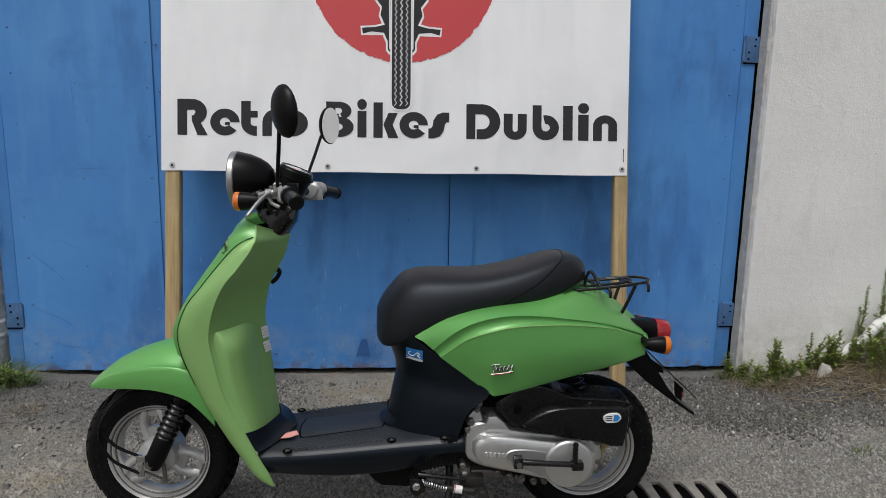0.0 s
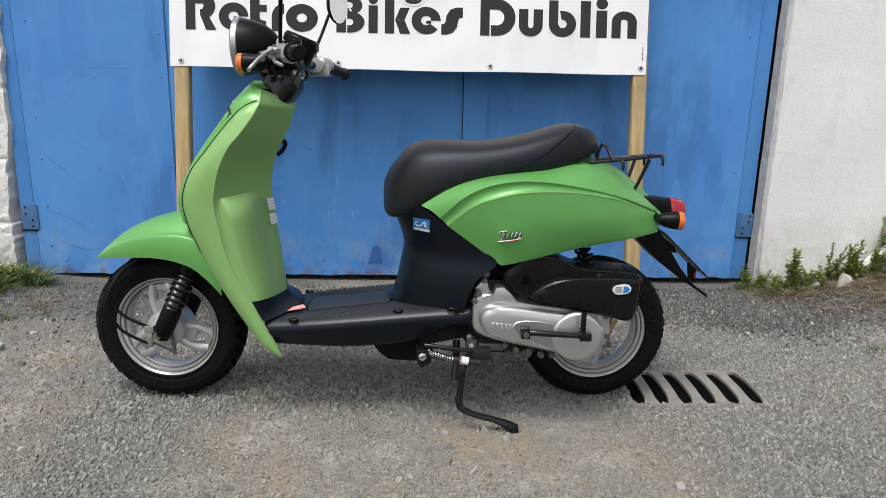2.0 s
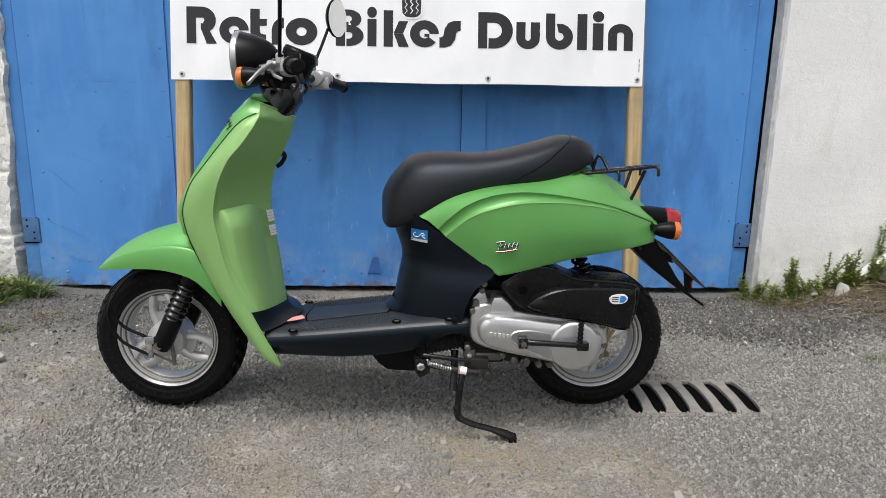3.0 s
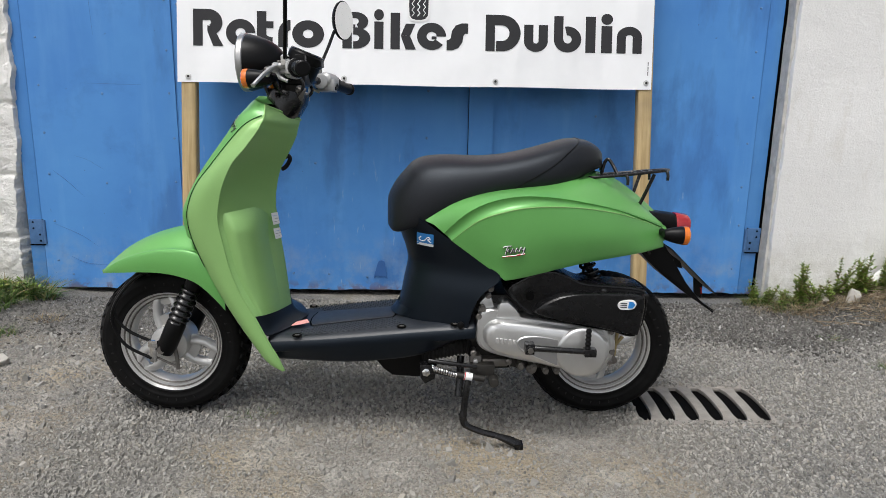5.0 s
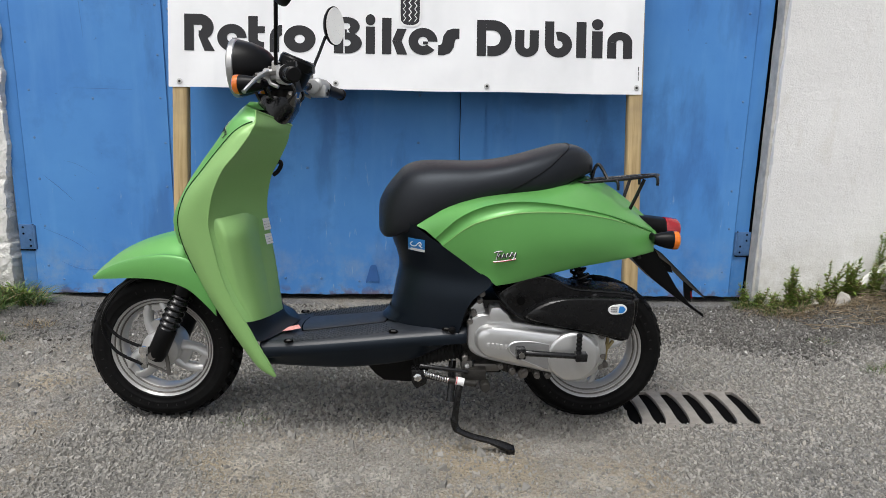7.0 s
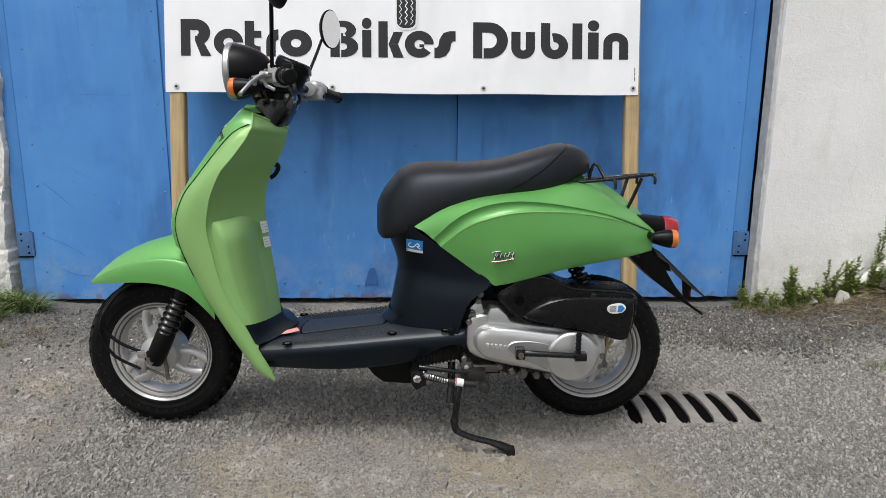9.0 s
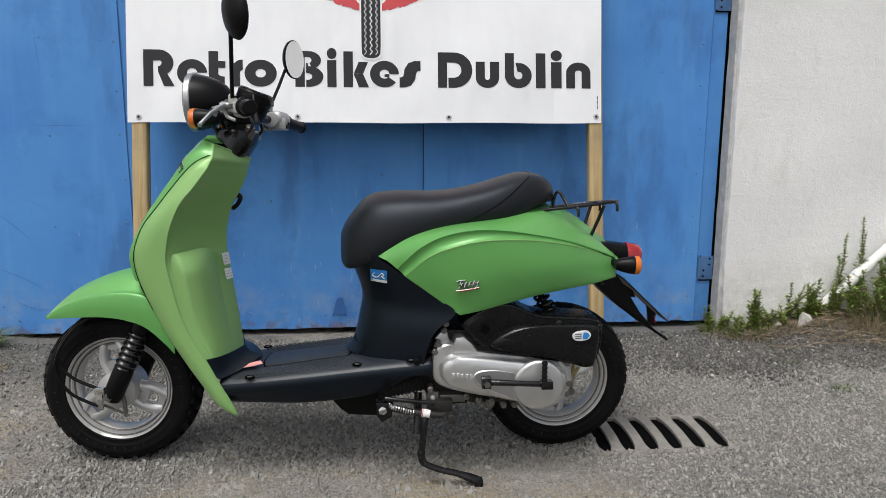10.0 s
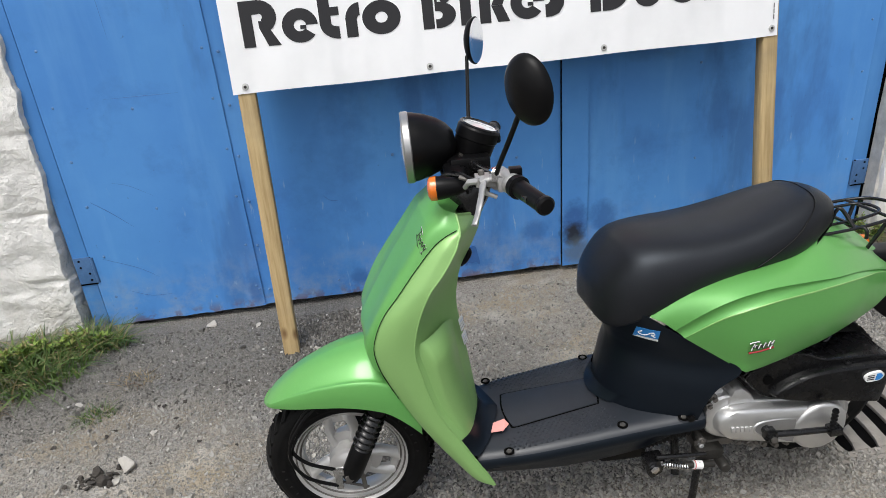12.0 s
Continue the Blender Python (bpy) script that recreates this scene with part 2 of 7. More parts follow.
GROUND = gravel_ground()
PEBBLE = pebble("loose_chippings", [(0.0, (0.120, 0.117, 0.110)), (0.25, (0.210, 0.205, 0.192)), (0.60, (0.285, 0.278, 0.260)), (0.82, (0.330, 0.322, 0.300)), (0.88, (0.335, 0.305, 0.258)), (0.994, (0.400, 0.390, 0.365)), (1.0, (0.66, 0.65, 0.62))], 0.62)
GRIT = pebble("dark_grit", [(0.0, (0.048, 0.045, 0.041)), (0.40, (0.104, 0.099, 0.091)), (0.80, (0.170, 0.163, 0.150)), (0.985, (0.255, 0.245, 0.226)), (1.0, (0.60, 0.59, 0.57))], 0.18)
ROCK = plain("pale_stone", (0.40, 0.380, 0.345), 0.9, var=0.25, scale=14, bump=0.8, bscale=40, dist=0.008)
DARKROCK = plain("dark_clod", (0.048, 0.042, 0.036), 0.95, var=0.4, scale=40, bump=0.8, bscale=90, dist=0.006)
BLUE = blue_paint()
PLASTER = white_plaster("white_painted_render", (0.835, 0.83, 0.815), 0.55, 1.0, 0.65)
WHITEWASH = white_plaster("old_whitewash", (0.82, 0.81, 0.785), 0.8, 0.42, 1.0)
RENDER = plain("grey_render", (0.50, 0.485, 0.45), 0.93, var=0.42, scale=30, bump=0.8, bscale=90, dist=0.004)
# near-black that puts the darkness of gaps and recesses into the colour
HOLLOW = plain("cavity_shade", (0.003, 0.003, 0.003), 0.95, spec=0.05, bump=0)
IRON = plain("cast_iron_grate", (0.255, 0.235, 0.21), 0.85, 0.1, var=0.35, scale=30, bump=0.7, bscale=120, dist=0.002)
VINYL = vinyl("white_banner_vinyl", (0.84, 0.845, 0.86), (0.77, 0.775, 0.79))
INK = plain("black_banner_ink", (0.030, 0.030, 0.033), 0.6, var=0.2, scale=6, bump=0, spec=0.2)
RED = plain("red_banner_ink", (0.56, 0.055, 0.062), 0.45, var=0.06, scale=3, bump=0)
WHITEINK = plain("white_banner_ink", (0.80, 0.80, 0.80), 0.42, var=0.04, scale=3, bump=0)
WOOD = timber()
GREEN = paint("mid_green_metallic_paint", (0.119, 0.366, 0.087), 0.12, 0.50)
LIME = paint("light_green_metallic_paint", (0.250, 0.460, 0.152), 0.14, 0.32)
SEAT = vinyl_seat()
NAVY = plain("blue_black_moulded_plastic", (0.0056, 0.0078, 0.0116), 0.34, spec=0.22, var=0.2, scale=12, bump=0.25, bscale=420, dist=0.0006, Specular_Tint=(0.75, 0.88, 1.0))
# lighter than NAVY: some dust, and the sky's light on the floor in colour
FLOORPAN = plain("dusty_sky_lit_plastic", (0.0190, 0.0225, 0.0290), 0.42, spec=0.46, var=0.3, scale=14, bump=0.25, bscale=420, dist=0.0006)
BLACK = plain("matt_black_plastic", (0.0026, 0.0026, 0.0030), 0.38, spec=0.17, var=0.25, scale=18, bump=0.2, bscale=350, dist=0.0006)
SATIN = plain("satin_black_box", (0.0040, 0.0040, 0.0045), 0.27, spec=0.34, var=0.25, scale=18, bump=0.3, bscale=420, dist=0.0006)
GLOSSBLACK = plain("satin_black_metal", (0.0055, 0.0055, 0.006), 0.26, 0.0, spec=0.35, var=0.2, scale=30, bump=0.1, Coat_Weight=0.3)
RUBBER = rubber_tyre()
ALLOY = plain("silver_wheel_paint", (0.56, 0.555, 0.545), 0.38, 0.55, var=0.10, scale=30, bump=0.1)
CASE = plain("cast_aluminium_case", (0.62, 0.62, 0.615), 0.33, 0.80, var=0.08, scale=40, bump=0.3, bscale=500, dist=0.0006)
STEEL = plain("dull_grey_steel", (0.17, 0.16, 0.148), 0.5, 0.75, var=0.3, scale=60, bump=0.3)
OILY = plain("oily_engine_metal", (0.030, 0.028, 0.025), 0.55, 0.4, var=0.4, scale=45, bump=0.5, bscale=150, dist=0.002)
CHROME = plain("bright_chrome", (0.72, 0.72, 0.72), 0.14, 1.0, var=0.04, bump=0)
BRASS = plain("zinc_yellow_steel", (0.42, 0.34, 0.17), 0.45, 0.8, var=0.2, bump=0)
MIRROR = plain("mirror_glass", (0.88, 0.89, 0.90), 0.08, 1.0, var=0.01, bump=0)
AMBER = plain("amber_lens", (0.66, 0.150, 0.006), 0.22, 0.0, var=0.08, scale=90, bump=0.3, bscale=260, dist=0.001, Coat_Weight=0.6)
REDLENS = plain("red_lens", (0.30, 0.010, 0.014), 0.2, 0.0, var=0.12, scale=90, bump=0.2, bscale=240, dist=0.001, Coat_Weight=0.6)
GLASS = plain("clear_lens", (0.72, 0.74, 0.75), 0.08, 0.25, var=0.05, bump=0, Coat_Weight=1.0)
STICKBLUE = plain("blue_sticker", (0.025, 0.21, 0.56), 0.35, var=0.06, bump=0)
STICKWHITE = plain("white_sticker", (0.78, 0.78, 0.77), 0.38, var=0.04, bump=0)
PINK = plain("pink_paper", (0.80, 0.36, 0.33), 0.8, var=0.08, scale=60, bump=0.2)
PVC = plain("white_pipe", (0.76, 0.755, 0.73), 0.45, var=0.08, scale=9, bump=0.15)
LEAF = leaf_mat("weed_leaves", (0.085, 0.160, 0.024), (0.265, 0.360, 0.065), (0.24, 0.20, 0.08))
GRASS = leaf_mat("grass_blades", (0.030, 0.072, 0.014), (0.100, 0.170, 0.036), (0.22, 0.18, 0.085))
STRAW = leaf_mat("dry_stems", (0.18, 0.140, 0.082), (0.29, 0.235, 0.140), (0.12, 0.075, 0.045))

# ---- mesh helpers ----


def build(name, verts, faces, material, parent=None, label="", smooth=True, sharp=38, solid=0.0, xf=None, bevel=0.0, mats=None):
    """One mesh object; a child of parent where one is given."""
    me = bpy.data.meshes.new(name)
    vs = [Vector(v) for v in verts]
    if xf is not None:
        vs = [xf @ v for v in vs]
    me.from_pydata(vs, [], faces)
    bm = bmesh.new()
    bm.from_mesh(me)
    bmesh.ops.recalc_face_normals(bm, faces=bm.faces)
    if bevel:
        es = [e for e in bm.edges if len(e.link_faces) == 2 and e.calc_face_angle(0) > radians(35)]
        bmesh.ops.bevel(bm, geom=es, offset=bevel, segments=2, profile=0.6, affect="EDGES", clamp_overlap=True)
    bm.to_mesh(me)
    bm.free()
    if smooth:
        me.shade_smooth()
        me.set_sharp_from_angle(angle=radians(sharp))
        if solid:
            uses = collections.Counter(k for p in me.polygons for k in p.edge_keys)
            for e in me.edges:
                if uses[e.key] == 1:
                    e.use_edge_sharp = True
    me.materials.append(material)
    ob = new(name, me)
    if parent is not None:
        ob.parent = parent
    if label:
        ob["label"] = label
    if solid:
        mod = ob.modifiers.new("thickness", "SOLIDIFY")
        mod.thickness, mod.offset = solid, -1
    return ob


def thing(name, label, category, m=None, group="", kind=""):
    ob = new(name)
    ob.empty_display_size = 0.1
    ob.matrix_basis = m if m is not None else Matrix()
    return tagged(ob, label, category, group, kind)


def spline(pts, n, closed=False):
    """n points on a Catmull-Rom curve through pts."""
    p = np.array(pts, float)
    k = len(p)
    out = []
    span = k if closed else k - 1
    for j in range(n):
        u = j * span / (n if closed else n - 1)
        i = min(int(u), span - 1)
        f = u - i
        g = [(i + d) % k if closed else min(max(i + d, 0), k - 1) for d in (-1, 0, 1, 2)]
        a, b, c, d = p[g]
        out.append(0.5 * (2 * b + (c - a) * f + (2 * a - 5 * b + 4 * c - d) * f * f + (3 * b - a - 3 * c + d) * f ** 3))
    return np.array(out)


def sheet(rows, wrap=False, caps=False):
    """Vertices and faces of a surface through rows of points."""
    n = len(rows[0])
    vs = [tuple(p) for r in rows for p in r]
    fs = []
    for i in range(len(rows) - 1):
        for j in range(n if wrap else n - 1):
            a, b = i * n + j, i * n + (j + 1) % n
            fs.append((a, b, b + n, a + n))
    if caps:
        fs.append(tuple(range(n)))
        fs.append(tuple(range((len(rows) - 1) * n, len(rows) * n))[::-1])
    return vs, fs


def tube(path, r, seg=10, caps=True, flat=1.0):
    """A round bar along a path; r may be one radius or one per point."""
    p = [Vector(q) for q in path]
    rr = [r] * len(p) if isinstance(r, (int, float)) else list(r)
    rows, side = [], None
    for i, q in enumerate(p):
        d = (p[min(i + 1, len(p) - 1)] - p[max(i - 1, 0)]).normalized()
        if side is None:
            side = d.orthogonal().normalized()
        side = (side - d * side.dot(d)).normalized()
        up = d.cross(side)
        rows.append([q + (side * math.cos(a) + up * math.sin(a) * flat) * rr[i] for a in (2 * math.pi * k / seg for k in range(seg))])
    return sheet(rows, True, caps)


def lathe(prof, origin, axis, seg=32, caps=True):
    """Turned shape: prof of (radius, distance along axis)."""
    o, d = Vector(origin), Vector(axis).normalized()
    s = d.orthogonal().normalized()
    u = d.cross(s)
    rows = [[o + d * h + (s * math.cos(a) + u * math.sin(a)) * r for a in (2 * math.pi * k / seg for k in range(seg))] for r, h in prof]
    return sheet(rows, True, caps)


def ring(prof, origin, axis, seg=48):
    """Turned shape whose profile is closed, as a tyre's."""
    vs, fs = lathe(prof + prof[:1], origin, axis, seg, False)
    n = len(prof)
    vs = vs[:n * seg]
    return vs, [tuple(i % (n * seg) for i in f) for f in fs]


def slab(outline, y0, y1):
    """A plate cut to an outline in x and z, from y0 to y1."""
    n = len(outline)
    vs = [(x, y0, z) for x, z in outline] + [(x, y1, z) for x, z in outline]
    fs = [tuple(range(n)), tuple(range(n, 2 * n))[::-1]] + [(i, (i + 1) % n, n + (i + 1) % n, n + i) for i in range(n)]
    return vs, fs


def block(x0, x1, y0, y1, z0, z1):
    return slab([(x0, z0), (x1, z0), (x1, z1), (x0, z1)], y0, y1)


def join(*shapes):
    vs, fs = [], []
    for v, f in shapes:
        k = len(vs)
        vs += list(v)
        fs += [tuple(i + k for i in q) for q in f]
    return vs, fs


def flip(vf):
    return [(p[0], -p[1], p[2]) for p in vf[0]], vf[1]


def rock(r, rng, squash=0.7):
    """An angular broken stone: the hull of a few scattered points."""
    bm = bmesh.new()
    for _ in range(9):
        d = Vector((rng.gauss(0, 1), rng.gauss(0, 1), rng.gauss(0, 1))).normalized() * r * rng.uniform(0.75, 1.1)
        bm.verts.new((d.x, d.y * 0.8, d.z * squash))
    bmesh.ops.convex_hull(bm, input=bm.verts)
    bmesh.ops.delete(bm, geom=[v for v in bm.verts if not v.link_faces], context="VERTS")
    bmesh.ops.bevel(bm, geom=list(bm.edges), offset=r * 0.05, segments=1, affect="EDGES")
    bm.verts.index_update()
    vs, fs = [v.co.copy() for v in bm.verts], [tuple(v.index for v in f.verts) for f in bm.faces]
    bm.free()
    return vs, fs


# ---- ground ----
GX0, GX1, GY0, GY1 = 0.665, 1.085, 1.935, 2.235   # the grate's opening


def smooth01(a, b, v):
    t = min(1.0, max(0.0, (v - a) / (b - a)))
    return t * t * (3 - 2 * t)


def height(x, y):
    h = 0.010 * noise.noise(Vector((x * 1.3, y * 1.3, 0.3))) + 0.004 * noise.noise(Vector((x * 5, y * 5, 7.1)))
    h += 0.075 * smooth01(1.48, 1.95, x) * smooth01(2.45, 3.0, y) + 0.03 * smooth01(-1.2, -1.7, x) * smooth01(2.6, 3.0, y)
    near = min(math.hypot((x + 0.575), (y - 2.025)), math.hypot((x - 0.566), (y - 2.025)), math.hypot(x - 0.33, y - 1.76))
    h *= smooth01(0.05, 0.35, near)
    gx, gy = max(GX0 - x, 0, x - GX1), max(GY0 - y, 0, y - GY1)
    return h * smooth01(0.0, 0.2, math.hypot(gx, gy))


def ground_sheet():
    def axis(lo, hi, step, cuts):
        a = list(np.arange(lo, hi + 1e-6, step)) + list(cuts)
        far = [0.4, 1, 2.2, 5, 12, 30, 80, 220, 600]
        return sorted([lo - d for d in far] + a + [hi + d for d in far])
    xs, ys = axis(-3.2, 3.6, 0.05, (GX0, GX1)), axis(-0.6, 3.6, 0.05, (GY0, GY1))
    vs = [(x, y, height(x, y) if -3.3 < x < 3.7 and -0.7 < y < 3.7 else 0.0) for y in ys for x in xs]
    n = len(xs)
    fs = []
    for j in range(len(ys) - 1):
        for i in range(n - 1):
            if GX0 - 1e-6 <= xs[i] < GX1 - 1e-6 and GY0 - 1e-6 <= ys[j] < GY1 - 1e-6:
                continue
            fs.append((j * n + i, j * n + i + 1, (j + 1) * n + i + 1, (j + 1) * n + i))
    tagged(build("ground", vs, fs, GROUND, sharp=180), "grey gravel yard with trodden brown dirt", "ground", kind="structure")


ground_sheet()


def chippings():
    """Loose stone chips lying on the yard."""
    rng = random.Random(5)
    base = []
    for k in range(24):
        foot, top = [], []
        tx, ty, h = rng.gauss(0, 0.34), rng.gauss(0, 0.34), rng.uniform(0.45, 0.85)
        for q in range(4):
            a, rr = q * math.pi / 2 + rng.uniform(-0.42, 0.42), rng.uniform(0.78, 1.22)
            px, py = rr * math.cos(a), 0.74 * rr * math.sin(a)
            c = rng.uniform(0.70, 0.90)
            foot.append((px, py, -0.45))
            top.append((px * c, py * c, h + tx * px + ty * py))
        base.append(foot + top)
    cut = [(4, 5, 6, 7), (0, 1, 5, 4), (1, 2, 6, 5), (2, 3, 7, 6), (3, 0, 4, 7)]
    sets = {"loose": ([], []), "apron": ([], [])}
    for _ in range(260000):
        y = 1.12 + 1.93 * rng.random()
        x = rng.uniform(-2.0, 2.4)
        if 0.68 < x < 1.062 and 1.955 < y < 2.175:
            continue
        on = GX0 - 0.01 < x < GX1 + 0.01 and GY0 - 0.01 < y < GY1 + 0.01
        if on and rng.random() < 0.5:
            continue
        dirt = max(smooth01(0.54, 1.2, -x), 0.62 * smooth01(1.38, 1.60, y) * smooth01(1.98, 1.80, y) * smooth01(-0.8, -0.3, x) * smooth01(0.96, 0.48, x))
        dirt = max(dirt, 0.75 * smooth01(2.33, 2.53, y) * smooth01(-0.44, -0.2, x) * smooth01(1.04, 0.64, x))
        dirt += 0.7 * noise.noise(Vector((x * 1.6, y * 1.6, 4.0))) + 0.4 * noise.noise(Vector((x * 5, y * 5, 4.0)))
        loose = smooth01(0.15, 0.6, dirt)
        if rng.random() < 0.50 * loose:
            continue
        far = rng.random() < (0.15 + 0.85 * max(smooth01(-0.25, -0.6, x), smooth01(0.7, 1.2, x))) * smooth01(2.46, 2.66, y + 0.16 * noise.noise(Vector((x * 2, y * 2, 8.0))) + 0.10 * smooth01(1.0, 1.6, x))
        r = (0.0025 + 0.0052 * rng.random() ** 2.2) * (1 - 0.30 * loose) * (0.84 + 0.16 * smooth01(1.45, 2.0, y))
        sunk = 0.22 * loose
        if rng.random() < 0.004 + 0.050 * loose:
            r, sunk = rng.uniform(0.005, 0.007 + 0.010 * loose * rng.random() ** 2), 0.42
        a = rng.uniform(0, 6.283)
        ca, sa = math.cos(a) * r, math.sin(a) * r
        z = height(x, y) + r * (rng.uniform(0.05, 0.50) - sunk) + (0.004 if on else 0)
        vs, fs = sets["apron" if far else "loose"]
        k = len(vs)
        vs += [(x + p[0] * ca - p[1] * sa, y + p[0] * sa + p[1] * ca, z + p[2] * r) for p in rng.choice(base)]
        fs += [tuple(p + k for p in f) for f in cut]
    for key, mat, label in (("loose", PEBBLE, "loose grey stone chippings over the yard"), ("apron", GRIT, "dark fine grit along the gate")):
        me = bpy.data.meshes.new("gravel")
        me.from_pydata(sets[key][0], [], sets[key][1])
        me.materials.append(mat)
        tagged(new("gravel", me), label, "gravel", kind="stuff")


chippings()


def grate():
    g = thing("drain_grate", "cast iron drain grate with slanted slots in the gravel", "drain", pose(0, 0, 0))
    z1, z0 = 0.004, -0.007
    xs = [0.703 + 0.0666 * k for k in range(6)]
    build("end_bar", *block(GX0 + 0.002, GX1 - 0.002, GY0 + 0.002, 1.960, z0, z1), IRON, g, bevel=0.003)
    build("end_bar", *block(GX0 + 0.002, GX1 - 0.002, 2.168, GY1 - 0.002, z0, z1), IRON, g, bevel=0.003)
    edges = [GX0 + 0.002] + xs + [GX1 - 0.002]
    lean = 0.005
    for k in range(7):
        a = edges[k] + (0.0188 if k else 0)
        b = edges[k + 1] - (0.0188 if k < 6 else 0)
        la, lb = (lean if k else 0), (lean if k < 6 else 0)
        foot, top = [], []
        for j in range(9):
            u = j / 8
            y = 1.960 + u * 0.208
            bow = 0.006 * math.sin(math.pi * u)
            end = 0.008 * (abs(2 * u - 1) ** 6)
            foot.append((a + la * (u - 0.5) * 2 + (bow - end if k else 0), y))
            top.append((b + lb * (u - 0.5) * 2 + (bow + end if k < 6 else 0), y))
        out = foot + top[::-1]
        n = len(out)
        vs = [(x, y, z0) for x, y in out] + [(x, y, z1) for x, y in out]
        fs = [tuple(range(n)), tuple(range(n, 2 * n))] + [(i, (i + 1) % n, n + (i + 1) % n, n + i) for i in range(n)]
        build("bar", vs, fs, IRON, g, bevel=0.002)
    # black box just under the bars paints the shade seen through the grate
    pit = build("pit", *block(GX0, GX1, GY0, GY1, -0.30, -0.008), HOLLOW, g)
    pit.data.flip_normals()
    side = 0.012
    build("surround", *join(block(GX0 - side, GX0, GY0 - side, GY1 + side, -0.05, 0.003), block(GX1, GX1 + side, GY0 - side, GY1 + side, -0.05, 0.003),
                            block(GX0, GX1, GY0 - side, GY0, -0.05, 0.003), block(GX0, GX1, GY1, GY1 + side, -0.05, 0.003)), IRON, g)


grate()

# ---- walls round the gateway ----


def rough_wall(name, x0, x1, y0, y1, z1, edge_x, label, worn=0.0, lump=0.003, joints=(), material=None):
    """A thick plastered wall; the arris at edge_x is chipped and uneven."""
    nz, nx = 380, 90
    rows = []
    for k in range(nz + 1):
        z = -0.12 + (z1 + 0.12) * (k / nz) ** 1.4
        row = []
        inner, outer = (x1, x0) if edge_x == x1 else (x0, x1)
        chip = (0.003 + 0.5 * lump) * noise.noise(Vector((z * 7, edge_x, 1.0))) + (0.003 + 0.45 * lump) * noise.noise(Vector((z * 23, edge_x, 2.0))) + 0.6 * lump * noise.noise(Vector((z * 61, edge_x, 4.0)))
        course = sum(1 for q in joints if z > q)
        groove = max([0.0] + [1 - abs(z - q) / 0.012 for q in joints])
        chip += (0.003 * (-1) ** course - 0.008 * groove) if joints else 0.0
        flare = (0.0 if joints else 0.012) * smooth01(0.26, 0.0, z)
        chip -= worn * smooth01(1.0, 0.1, z)
        s = 1 if edge_x == x1 else -1
        back = 0.0 if joints else -0.040
        row.append((inner + s * back, y1, z))
        row.append((inner + s * (chip * 0.7 + back), y0 + 0.070, z))
        row.append((inner + s * (chip - 0.002), y0 + 0.016, z))
        for j in range(nx + 1):
            u = (j / nx) ** 2.4
            x = inner + s * (chip - 0.008) + (outer - inner) * u
            dent = (0.004 + lump) * noise.noise(Vector((x * 3.1, z * 3.1, 5))) + lump * noise.noise(Vector((x * 11, z * 11, 9))) + 0.5 * lump * noise.noise(Vector((x * 31, z * 31, 2))) + 0.25 * lump * noise.noise(Vector((x * 83, z * 83, 2)))
            row.append((x, y0 + dent * (0.35 + 0.65 * smooth01(0, 0.004, u)) - flare + 0.010 * max(0.0, groove) * smooth01(0.30, 0.05, abs(x - inner)) * (1 if noise.noise(Vector((x * 5, z, 3))) > -0.1 else 0.2), z))
        row.append((outer, y1, z))
        rows.append(row)
    tagged(build(name, *sheet(rows, True, True), material or PLASTER, sharp=60), label, "wall", kind="structure")


rough_wall("wall_east", 1.548, 9.0, 3.048, 3.40, 4.2, 1.548, "white painted render wall with a chipped corner", 0.0, 0.0012)
rough_wall("wall_west", -9.0, -1.526, 3.110, 3.40, 4.2, -1.526, "white painted roughcast wall with a broken damp corner", 0.048, 0.010, (0.24, 0.50, 0.785, 1.03, 1.28), WHITEWASH)
tagged(build("wall_lintel", *block(-1.526, 1.548, 3.10, 3.40, 2.75, 4.2), PLASTER), "white painted wall over the gateway", "wall", kind="structure")
tagged(build("wall_back", *block(-9, 9, 3.45, 3.55, -0.1, 4.2), HOLLOW), "near-black wall standing in for the shade behind the closed gate", "wall", kind="structure")


def jamb_strip():
    rows = []
    for k in range(61):
        z = -0.05 + 2.8 * k / 60
        c = 0.006 * noise.noise(Vector((z * 9, 3, 1)))
        rows.append([(1.5430 + c * 0.5, 3.130, z), (1.5410 + c * 0.6, 3.066 + c, z), (1.552, 3.060 + c, z), (1.556, 3.130, z)])
    tagged(build("trim_east", *sheet(rows, True, True), RENDER, sharp=60), "bare grey rendered edge beside the gate", "trim", kind="structure")


jamb_strip()
# added near-black block: gives the gap beside the gate its shade by colour
tagged(build("trim_post", *block(1.532, 1.590, 3.150, 3.30, -0.05, 2.75), HOLLOW), "near-black block added to darken the gap behind the gate", "gate post", kind="structure")

# ---- the blue gate ----
GATE_Y = 3.13


def gate_sheet(name, x0, x1, front, parent, ragged=True):
    """A sheet-metal panel, slightly buckled, with a worn lower edge."""
    nx, nz = max(6, int((x1 - x0) * 40)), 46
    rows = []
    for k in range(nz + 1):
        row = []
        for i in range(nx + 1):
            x = x0 + (x1 - x0) * i / nx
            low = 0.024 + (0.006 * noise.noise(Vector((x * 9, 2, 0))) + 0.006 * noise.noise(Vector((x * 31, 2, 0))) if ragged else 0)
            z = low + (2.70 - low) * (k / nz) ** 1.3
            edge = min(1.0, min(x - x0, x1 - x) / 0.05)
            d = 0.0035 * noise.noise(Vector((x * 3, z * 2.4, front * 50))) * edge
            row.append((x, front + d, z))
        rows.append(row)
    return build(name, *sheet(rows), BLUE, parent, solid=0.004, sharp=50)


